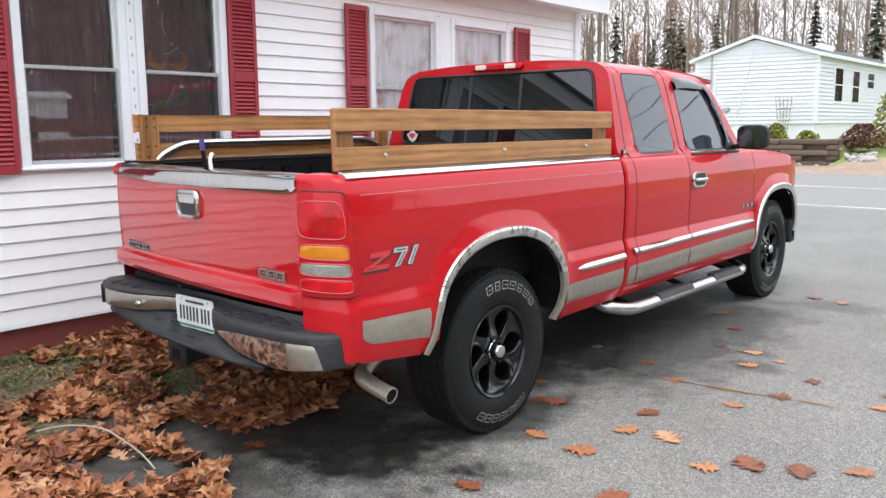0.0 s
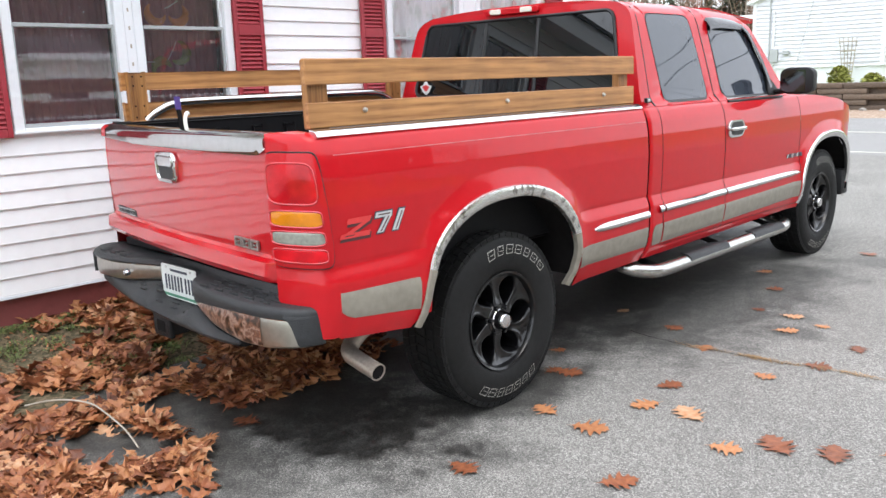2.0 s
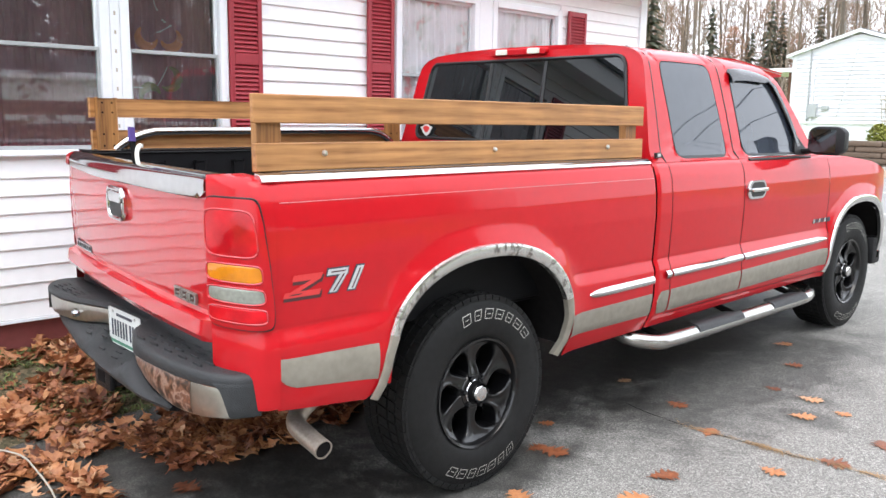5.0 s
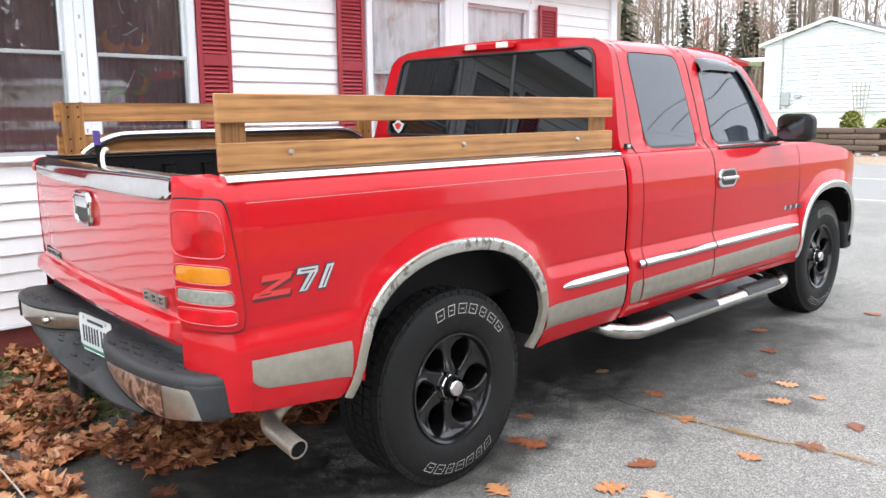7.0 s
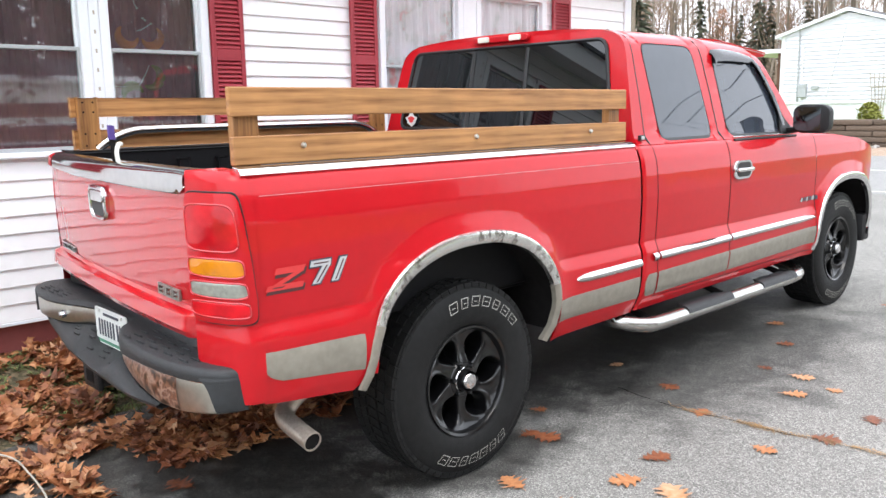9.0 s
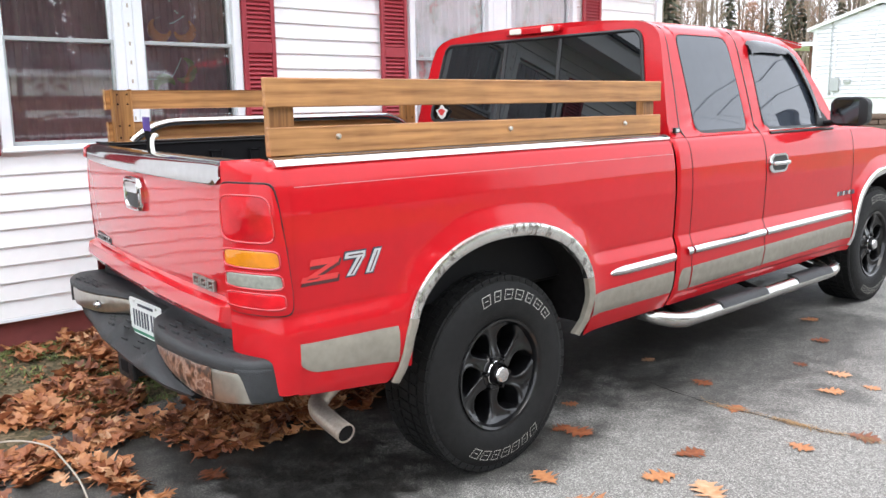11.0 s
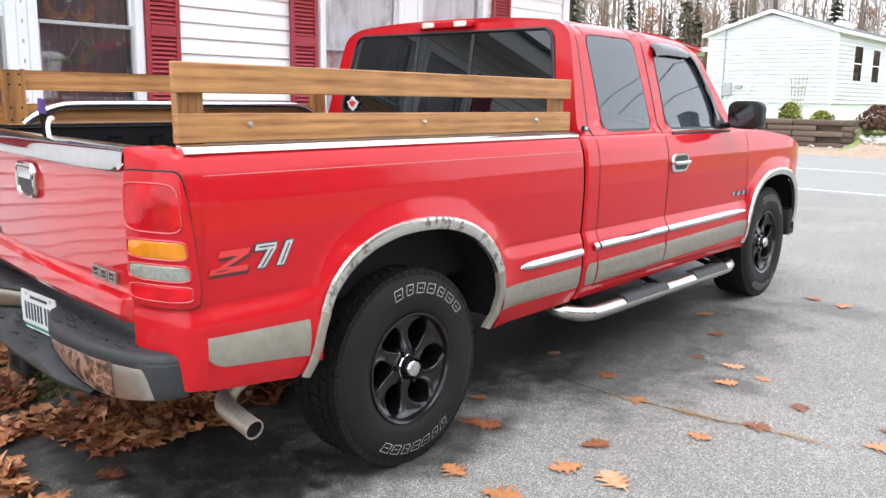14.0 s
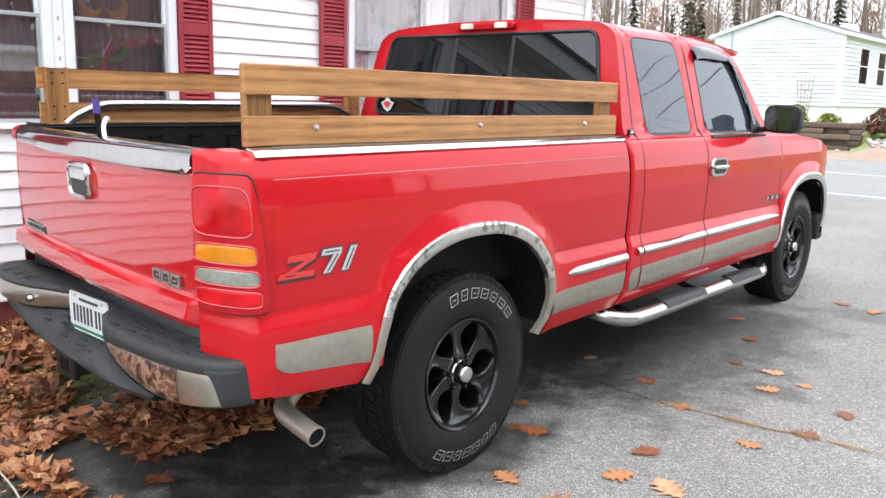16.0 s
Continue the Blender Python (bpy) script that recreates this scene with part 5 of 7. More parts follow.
rings = []
for k in range(len(PADLINE)):
    q = PADLINE[k]
    d = (PADLINE[min(k + 1, len(PADLINE) - 1)] - PADLINE[max(k - 1, 0)]).normalized()
    n = Vector((d.y, -d.x, 0))
    zt, zf = pad_top(q.x), pad_foot(q.x)
    back = max(q.y + 0.012, -0.93)
    rings.append([q - n * 0.016 + Vector((0, 0, zf)), q + n * 0.001 + Vector((0, 0, zf + 0.002)), q + n * 0.004 + Vector((0, 0, zf + 0.4 * (zt - zf))), q + n * 0.001 + Vector((0, 0, zt - 0.012)), q - n * 0.006 + Vector((0, 0, zt - 0.004)), q - n * 0.016 + Vector((0, 0, zt)),
                  Vector((0.985 * q.x, 0.4 * q.y + 0.6 * back, zt + 0.004)), Vector((0.97 * q.x, max(back, q.y + 0.02), zt + 0.008)), Vector((0.965 * q.x, interp([(-0.95, -0.82), (0.3, -0.90)], q.x), zt + 0.006))])
part("step_pad", loft(rings, closed=False), PAD, bumper, "black ribbed upper step pad", angle=50)
for j in range(4):
    for k in range(5):
        x = 0.30 + 0.105 * k + 0.02 * (j % 2)
        part("pad_ridge", bx(x, x + 0.055, -1.080 + 0.032 * j, -1.075 + 0.032 * j, 0.672, 0.6815, 0.001), PAD, bumper)
    for k in range(3):
        x = -0.80 + 0.105 * k
        part("pad_ridge", bx(x, x + 0.055, -0.995 + 0.020 * j, -0.991 + 0.020 * j, 0.668, 0.6775, 0.001), PAD, bumper)


def wing(x0, x1, foot, proud=0.0, n=30, top=0.0):
    """A stretch of the polished face under the pad; foot gives its lower edge."""
    rings = []
    for i in range(n + 1):
        x = x0 + (x1 - x0) * i / n
        zt, zf = pad_foot(x) + 0.012 - top, foot(x)
        y = pad_y(x) + 0.010 - proud
        rings.append([(x, y + 0.004, zt), (x, y - 0.001, zt - 0.010 * (zt > zf + 0.03)), (x, y - 0.004, zt + (zf - zt) * 0.35), (x, y - 0.003, zt + (zf - zt) * 0.7), (x, y + 0.004, zf + 0.008 * (zt > zf + 0.03)), (x, y + 0.020, zf)])
    return loft(rings, closed=False)


FOOT_R = line((0.17, 0.582), (0.21, 0.575), (0.27, 0.552), (0.365, 0.530), (0.45, 0.519), (0.62, 0.505), (0.75, 0.508), (0.88, 0.524), (0.93, 0.532))
FOOT_L = line((-0.95, 0.530), (-0.9, 0.528), (-0.8, 0.541), (-0.486, 0.559), (-0.23, 0.588))
part("chrome_wing", wing(0.185, 0.912, FOOT_R), CHROME_WING, bumper, "scuffed chrome bumper face")
part("chrome_wing", wing(-0.935, -0.225, FOOT_L), CHROME_WING, bumper, "scuffed chrome bumper face")
part("chrome_edge", tube([(x, pad_y(x) + 0.004, pad_foot(x) + 0.001) for x in np.linspace(0.19, 0.876, 30)], 0.0035, 6), CHROME, bumper, "bright rolled chrome edge")
part("chrome_edge", tube([(x, pad_y(x) + 0.004, pad_foot(x) + 0.001) for x in np.linspace(-0.93, -0.24, 24)], 0.0030, 6), CHROME, bumper, "bright rolled chrome edge")
part("camouflage_film", wing(0.195, 0.745, lambda x: FOOT_R(x) + 0.004, 0.0025, top=0.010), CAMO, bumper, "brown leaf camouflage film")
cap = [q for q in PADLINE if q.x >= 0.85 and q.y < -0.965]


def cap_row(z, k, start, n=14):
    """One level of the bumper's end, from the slanted end of the chrome round to the body."""
    return [(interp([(i, q.x) for i, q in enumerate(cap)], u) + 0.004 * k, interp([(i, q.y) for i, q in enumerate(cap)], u) - 0.006 * k, z)
            for u in np.linspace(interp([(q.x, i) for i, q in enumerate(cap)], start), len(cap) - 1, n)]


part("end_cap", loft([cap_row(*r) for r in ((0.534, -2.2, 0.907), (0.537, 0.2, 0.906), (0.545, 0.9, 0.904), (0.575, 1.0, 0.897), (0.605, 1.0, 0.889), (0.625, 1.0, 0.880), (0.636, 0.95, 0.868), (0.642, 0.9, 0.858), (0.655, 0.0, 0.855))], closed=False), PAD, bumper, "black plastic bumper end", angle=60)
part("end_cap", loft([[(-0.947 + 0.03 * u, -0.955 + 0.10 * u - 0.02 * (1 - u), z) for u in np.linspace(0, 1, 6)] for z in (0.54, 0.60, 0.64)], closed=False), PAD, bumper)

IN_Y = line((-0.94, -0.925), (-0.8, -0.985), (-0.486, -0.975), (-0.23, -0.945), (0.07, -0.94), (0.13, -0.99), (0.20, -1.045), (0.27, -1.072), (0.365, -1.094), (0.45, -1.108), (0.62, -1.117))
IN_Z = line((-0.94, 0.530), (-0.8, 0.542), (-0.486, 0.560), (-0.30, 0.578), (-0.235, 0.572), (-0.205, 0.531), (0.07, 0.527), (0.13, 0.545), (0.20, 0.573), (0.27, 0.551), (0.365, 0.530), (0.45, 0.519), (0.62, 0.506))
OUT_Y = line((-0.94, -0.938), (-0.8, -0.972), (-0.58, -1.012), (-0.35, -1.060), (-0.1, -1.090), (0.0, -1.104), (0.33, -1.134), (0.46, -1.138), (0.62, -1.124))
OUT_Z = line((-0.94, 0.500), (-0.58, 0.492), (-0.1, 0.494), (0.33, 0.500), (0.46, 0.500), (0.62, 0.503))
rings = []
for x in np.linspace(-0.935, 0.618, 46):
    yi, zi, yo, zo = IN_Y(x), IN_Z(x), OUT_Y(x), OUT_Z(x)
    w = yi - yo
    rings.append([(x, yi + 0.01, zi + 0.002), (x, yi - 0.15 * w, zi - 0.002), (x, yi - 0.55 * w, zi * 0.80 + zo * 0.20), (x, yi - 0.86 * w, zi * 0.45 + zo * 0.55), (x, yo, zo + 0.006), (x, yo + 0.004, zo - 0.006), (x, yo + 0.03, zo - 0.014), (x, -0.90, zo - 0.006)])
part("lower_pad", loft(rings, closed=False), PAD, bumper, "black ribbed lower step pad", angle=60)
for j in range(3):
    for k in range(4):
        x = -0.42 + 0.15 * k + 0.04 * j
        u = 0.25 + 0.2 * j
        y = IN_Y(x) + (OUT_Y(x) - IN_Y(x)) * u
        z = IN_Z(x) + (OUT_Z(x) - IN_Z(x)) * u * u * 0.6
        part("pad_ridge", bx(x, x + 0.05, y - 0.004, y + 0.004, z - 0.004, z + 0.0045, 0.001), PAD, bumper)
bolt_y = pad_y(-0.50) + 0.008
nut = part("nut", lathe([(0.0, 0.024), (0.012, 0.024), (0.016, 0.018), (0.017, 0.0)], 8), CHROME, bumper, "chrome bolt head")
for v in nut.data.vertices:
    v.co = (-0.50 + v.co.y, bolt_y - v.co.x, 0.603 + v.co.z)
PX, PY, PZ = -0.078, -0.972, 0.604
plate = part("license_plate", prism(rounded(0.300, 0.148, 0.010, 3, PX, PZ), "y", PY, PY + 0.003), PLATE_WHITE, bumper, "white number plate with green lower edge")
part("plate_rim", tube([(x, PY - 0.001, z) for x, z in rounded(0.296, 0.144, 0.010, 3, PX, PZ)] + [(PX + 0.148, PY - 0.001, PZ)], 0.0025, 5), PLATE_WHITE, plate)
part("plate_ground", prism(rounded(0.286, 0.013, 0.004, 2, PX, PZ - 0.064), "y", PY - 0.0016, PY + 0.001), PLATE_GREEN, plate, "green band along the plate")
for k in range(9):
    x0 = PX - 0.122 + 0.027 * k + (0.010 if k > 5 else 0)
    part("plate_bar", bx(x0, x0 + 0.012, PY - 0.0022, PY + 0.001, PZ - 0.040, PZ + 0.028, 0.0), PLATE_INK, plate)
part("plate_bar", bx(PX - 0.07, PX + 0.075, PY - 0.0022, PY + 0.001, PZ + 0.046, PZ + 0.057, 0.0), PLATE_INK, plate)
for x in (-0.105, 0.105):
    part("plate_screw", tube([(PX + x, PY - 0.004, PZ + 0.060), (PX + x, PY + 0.001, PZ + 0.060)], 0.006, 8), BOLT, plate)
part("hitch", bx(-0.175, -0.045, -1.055, -0.75, 0.385, 0.470, 0.012, 2), BLACK, truck, "black tow hitch receiver")
part("hitch_collar", bx(-0.185, -0.035, -1.062, -1.035, 0.375, 0.480, 0.012, 2), BLACK, truck)
# near-black plate in place of the shaded hollow of the receiver
part("hitch_hole", bx(-0.145, -0.075, -1.064, -1.05, 0.402, 0.452, 0.002), UNDER, truck)

# exhaust
ex = arc([(0.72, -0.40, 0.54), (0.755, -0.55, 0.515), (0.775, -0.68, 0.470), (0.782, -0.735, 0.432), (0.812, -0.758, 0.412), (0.87, -0.760, 0.395), (0.965, -0.760, 0.375)], 6)
exo = part("exhaust_pipe", tube(ex, 0.034, 18), PIPE, truck, "bare steel exhaust tail pipe")
d = (ex[-1] - ex[-2]).normalized()
# near-black disc in place of the shaded inside of the pipe
part("mouth", tube([ex[-1] - d * 0.002, ex[-1] + d * 0.0015], 0.030, 18), UNDER, exo)
part("lip", loft([[c + (u * math.cos(a) + w * math.sin(a)) * r for a in np.linspace(0, 2 * math.pi, 18, endpoint=False)] for c, r in ((ex[-1], 0.035), (ex[-1] + d * 0.006, 0.0345), (ex[-1] + d * 0.006, 0.030), (ex[-1], 0.030)) for u, w in ((d.cross(Vector((0, 0, 1))).normalized(), d.cross(d.cross(Vector((0, 0, 1)))).normalized()),)], caps=False), PIPE, exo)

# step bar
for s in (1, -1):
    pts = arc([(s * 0.78, 1.08, 0.44), (s * 0.90, 1.10, 0.412), (s * 0.968, 1.20, 0.390), (s * 0.985, 1.36, 0.386), (s * 0.985, 2.0, 0.386), (s * 0.985, 2.70, 0.388), (s * 0.975, 2.90, 0.390), (s * 0.92, 3.00, 0.40), (s * 0.78, 3.02, 0.44)], 8)
    bar = part("step_bar", tube(pts, 0.038, 16), DULL_CHROME, truck, "dulled chrome tubular side step")
    for y0, y1 in ((1.55, 1.98), (2.38, 2.78)):
        tread = [(s * (0.985 + dx), 0.388 + dz) for dx, dz in ((-0.062, 0.030), (-0.058, 0.036), (-0.01, 0.0435), (0.018, 0.0405), (0.034, 0.027), (0.041, 0.008), (0.036, 0.006), (0.025, 0.018), (-0.01, 0.034))]
        part("step_tread", loft([[(x - s * inset * (1 if s * x < 0.96 else 0), y, z) for x, z in tread] for y, inset in ((y0 - 0.02, -0.055), (y0 + 0.035, 0.0), (y1 - 0.035, 0.0), (y1 + 0.02, -0.055))]), PAD, bar, "black rubber step tread")
    for y in (1.30, 2.05, 2.82):
        part("bracket", tube([(s * 0.98, y, 0.38), (s * 0.70, y, 0.46)], 0.018, 6), UNDER, bar)

# underbody
part("chassis", bx(-0.50, 0.50, -0.86, 4.30, 0.46, 0.64, 0.02), UNDER, truck)
part("cab_floor", bx(-0.90, 0.90, 1.16, 3.05, 0.475, 0.51, 0.005), UNDER, truck)
part("rear_axle", tube([(-0.80, 0, 0.39), (-0.12, 0, 0.39), (0, 0, 0.39), (0.12, 0, 0.39), (0.80, 0, 0.39)], 0.05, 12, radii=[0.045, 0.06, 0.14, 0.06, 0.045]), UNDER, truck)
part("front_axle", tube([(-0.78, 3.645, 0.45), (0.78, 3.645, 0.45)], 0.045, 10), UNDER, truck)
for s in (1, -1):
    part("leaf_spring", tube(arc([(s * 0.60, -0.75, 0.50), (s * 0.60, 0, 0.36), (s * 0.60, 0.75, 0.50)], 6), 0.03, 6), UNDER, truck)
part("spare_wheel", bx(-0.38, 0.38, -0.88, -0.40, 0.40, 0.54, 0.1, 3), UNDER, truck)
part("interior", bx(-0.80, 0.80, 1.30, 2.9, 0.5, 1.25, 0.02), UNDER, truck)

# ---- wheels ----
TY = [(0.205, 0.095), (0.215, 0.112), (0.226, 0.122), (0.240, 0.128), (0.262, 0.1335), (0.300, 0.1365), (0.335, 0.1320), (0.358, 0.1230), (0.374, 0.1120), (0.384, 0.098), (0.386, 0.07), (0.387, 0.0)]
TYR = [(r, x) for r, x in TY] + [(r, -x) for r, x in TY[-2::-1]]


def tyre_x(r):
    return interp(TY[:10], r)


def wheel_thing(cx, cy, cz, s, spin):
    w = part("wheel", lathe(TYR, 72, cx, cy, cz, s), RUBBER, truck, "all-terrain tyre on a gloss black alloy wheel")
    # tread blocks
    bm = bmesh.new()
    def block(a, da, x0, x1, r0, r1, skew=0.0):
        vs = []
        for r in (r0, r1):
            for xx, sk in ((x0, 0), (x1, skew)):
                for q in (-1, 1):
                    aa = a + sk + q * da
                    vs.append(bm.verts.new((cx + s * xx, cy + r * math.cos(aa), cz + r * math.sin(aa))))
        for f in ((0, 1, 3, 2), (4, 6, 7, 5), (0, 4, 5, 1), (2, 3, 7, 6), (0, 2, 6, 4), (1, 5, 7, 3)):
            bm.faces.new([vs[i] for i in f])
    n = 58
    for k in range(n):
        a = 2 * math.pi * k / n
        for sg in (1, -1):
            block(a, 0.0485, sg * 0.078, sg * 0.113, 0.372, 0.3905, 0.012)
            block(a + 0.012, 0.0470, sg * 0.096, sg * 0.1165, 0.366, 0.3795, 0.006)
            block(a + 0.05, 0.042, sg * 0.036, sg * 0.070, 0.380, 0.3935, 0.02)
        block(a + 0.02, 0.044, -0.026, 0.026, 0.380, 0.394, 0.03)
    part("tread", bm, RUBBER, w, smooth=False)
    part("rim", lathe([(0.214, 0.112), (0.224, 0.122), (0.221, 0.128), (0.211, 0.124), (0.203, 0.108), (0.198, 0.07), (0.190, 0.0), (0.186, -0.10)], 60, cx, cy, cz, s), RIM, w, "black alloy rim")
    part("brake_disc", lathe([(0.05, -0.02), (0.155, -0.02), (0.16, -0.03), (0.155, -0.04), (0.0, -0.04)], 32, cx, cy, cz, s), UNDER, w)
    part("hub", lathe([(0.0, 0.098), (0.045, 0.098), (0.066, 0.094), (0.078, 0.080), (0.084, 0.05), (0.09, 0.0)], 36, cx, cy, cz, s), RIM, w)
    # six smooth spokes, waisted, that flare into the hub and the rim round deep windows
    for k in range(6):
        a0 = spin + 2 * math.pi * k / 6
        rings = []
        for r, wd, x, g in ((0.045, 0.027, 0.094, 0.0), (0.066, 0.033, 0.092, 0.001), (0.082, 0.031, 0.088, 0.002), (0.098, 0.025, 0.084, 0.004), (0.114, 0.0225, 0.081, 0.005), (0.130, 0.0230, 0.081, 0.006), (0.146, 0.027, 0.083, 0.008), (0.160, 0.035, 0.087, 0.011), (0.173, 0.047, 0.092, 0.014), (0.184, 0.063, 0.097, 0.016), (0.193, 0.083, 0.101, 0.014), (0.204, 0.108, 0.108, 0.006)):
            tw = a0 + 0.20 * (r - 0.05) / 0.15
            rings.append([])
            for t, dx in ((-1.10, 0.075), (-1.06, 0.045), (-1.02, 0.020), (-0.97, 0.008), (-0.88, 0.0015), (-0.74, 0.0), (-0.50, 0.45 * g), (0.0, g), (0.50, 0.45 * g), (0.74, 0.0), (0.88, 0.0015), (0.97, 0.008), (1.02, 0.020), (1.06, 0.045), (1.10, 0.075)):
                an = tw + t * wd / r if r > 0.15 else tw + math.atan2(t * wd, r)
                rings[-1].append((cx + s * (x - dx), cy + r * math.cos(an), cz + r * math.sin(an)))
        part("spoke", loft(rings, closed=False), RIM, w, angle=70)
        al = a0 + 0.5
        part("lug_nut", tube([(cx + s * 0.085, cy + 0.062 * math.cos(al), cz + 0.062 * math.sin(al)), (cx + s * 0.104, cy + 0.062 * math.cos(al), cz + 0.062 * math.sin(al)), (cx + s * 0.110, cy + 0.062 * math.cos(al), cz + 0.062 * math.sin(al))], 0.010, 6, radii=[0.011, 0.011, 0.007]), RIM, w)
    part("hub_sleeve", lathe([(0.040, 0.128), (0.044, 0.120), (0.046, 0.100), (0.050, 0.090)], 24, cx, cy, cz, s), RIM, w)
    part("hub_ring", lathe([(0.046, 0.101), (0.050, 0.105), (0.053, 0.101), (0.050, 0.097)], 24, cx, cy, cz, s), CHROME, w, "thin chrome ring round the hub")
    part("hub_cap", lathe([(0.0, 0.138), (0.020, 0.138), (0.030, 0.136), (0.036, 0.129), (0.038, 0.112)], 8, cx, cy, cz, s), CHROME, w, "chrome octagonal centre cap")
    # a solid red peg stands in for a red reflection between the spokes
    part("valve", tube([(cx + s * 0.03, cy - 0.03, cz + 0.160), (cx + s * 0.045, cy - 0.03, cz + 0.160)], 0.006, 6), LENS_RED, w, "small red reflection behind the spokes, made as a solid spot")
    # outlined white marks on the sidewall, one per letter
    if s > 0:
        for mid, sign, step in ((1.27, -1, 0.190), (-1.55, -1, 0.178)):
            for k in range(7):
                a = mid + sign * (k - 3) * step
                bm = bmesh.new()
                def bar(a0, a1, r0, r1, lean=0.0):
                    vs = []
                    for aa, r in ((a0, r0), (a1, r0), (a1 + 2 * lean, r1), (a0 + 2 * lean, r1)):
                        vs.append(bm.verts.new((cx + s * (tyre_x(r) + 0.0022), cy + r * math.cos(aa), cz + r * math.sin(aa))))
                    bm.faces.new(vs)
                hw, t, ro, ri = 0.068 - 0.012 * (k % 3 == 1), 0.0080, 0.340, 0.301
                lean = 0.016 * sign
                bar(a - hw - lean, a - hw + t - lean, ri, ro, lean)
                bar(a + hw - t - lean, a + hw - lean, ri, ro, lean)
                bar(a - hw + t + lean, a + hw - t + lean, ro - 0.0026, ro)
                bar(a - hw + t - lean, a + hw - t - lean, ri, ri + 0.0026)
                bar(a - 0.45 * hw, a + 0.45 * hw, 0.318, 0.3205)
                part("sidewall_mark", bm, WHITE_RUBBER, w, smooth=False)
    return w


wheel_thing(0.82, 0.0, 0.392, 1, 0.42)
wheel_thing(-0.82, 0.0, 0.392, -1, 0.1)
wheel_thing(0.805, 3.645, 0.392 + RAKE * 3.645, 1, 0.8)
wheel_thing(-0.805, 3.645, 0.392 + RAKE * 3.645, -1, 0.2)

# ---- wooden side rails on the bed ----
def stake_side(s, y0, y1, label):
    r = empty("stake_side", label, "side rail", "wooden bed sides")
    t = 0.022
    part("board", bx(s * (0.888 - t), s * 0.888, y0, y1, 1.432, 1.521, 0.003), WOOD, r, "upper stained pine board")
    part("board", bx(s * (0.888 - t), s * 0.888, y0 + 0.004, y1, 1.284, 1.372, 0.003), WOOD, r, "lower stained pine board")
    for y in (y0 + 0.022, y1 - 0.112, (y0 + y1) / 2):
        if y == (y0 + y1) / 2:
            continue
        part("post", bx(s * (0.866 - 0.038), s * 0.8655, y, y + 0.088, 1.280, 1.520, 0.004), WOOD_POST, r, "upright pine post")
        for zz in (1.30, 1.355, 1.455, 1.50):
            for dy in (0.02, 0.066):
                part("screw", tube([(s * 0.827, y + dy, zz), (s * 0.829, y + dy, zz)], 0.005, 6), UNDER, r)
    for y in (-0.675, 0.125, 0.86):
        b = part("bolt", tube([(s * 0.886, y, 1.338), (s * 0.892, y, 1.338), (s * 0.899, y, 1.338)], 0.009, 8, radii=[0.010, 0.010, 0.006]), BOLT, r, "galvanised bolt head")
    return r


stake_side(1, -0.93, 1.14, "stained pine stake side bolted to the truck bed rail")
stake_side(-1, -0.755, 1.12, "stained pine stake side on the far bed rail")

for s, y0, y1 in ((-1, -0.66, 1.05),):
    pts = arc([(s * 0.84, y0, 1.278), (s * 0.84, y0 + 0.05, 1.315), (s * 0.84, y0 + 0.16, 1.358), (s * 0.84, y0 + 0.30, 1.368), (s * 0.84, (y0 + y1) / 2, 1.370), (s * 0.84, y1 - 0.28, 1.370), (s * 0.84, y1 - 0.13, 1.360), (s * 0.84, y1 - 0.04, 1.322), (s * 0.84, y1, 1.278)], 6)
    rail = tagged(finish("bed_rail", tube(pts, 0.021, 14), CHROME), "chrome tubular rail along the bed top", "rail")
    rail.matrix_basis = LEVEL

strap = finish("bungee_strap", tube(arc([(0.030, -0.935, 1.262), (0.022, -0.935, 1.31), (0.012, -0.935, 1.36), (0.004, -0.932, 1.395)], 5), 0.0125, 8, flat=0.4), UNDER)
strap.matrix_basis = LEVEL
tagged(strap, "dark strap with a purple end hooked on the tailgate", "strap")
part("strap_end", tube([(0.014, -0.935, 1.350), (0.009, -0.934, 1.375), (0.003, -0.931, 1.402)], 0.0150, 8, flat=0.5), PURPLE, strap, "purple webbing end")
hook = finish("white_hook", tube(arc([(0.10, -0.955, 1.272), (0.095, -0.955, 1.31), (0.085, -0.94, 1.335), (0.07, -0.925, 1.335)], 5), 0.008, 8), ROPE)
hook.matrix_basis = LEVEL
tagged(hook, "white curved plastic hook on the tailgate edge", "hook")

# the truck leans with its rake while its uprights stay plumb
for root in [ob for ob in bpy.data.objects if ob.parent is None and ob.name.split(".")[0] in ("pickup_truck", "stake_side", "bed_rail", "bungee_strap", "white_hook")]:
    for ob in (root, *root.children_recursive):
        if ob.type == "MESH":
            for v in ob.data.vertices:
                v.co.y -= RAKE * v.co.z


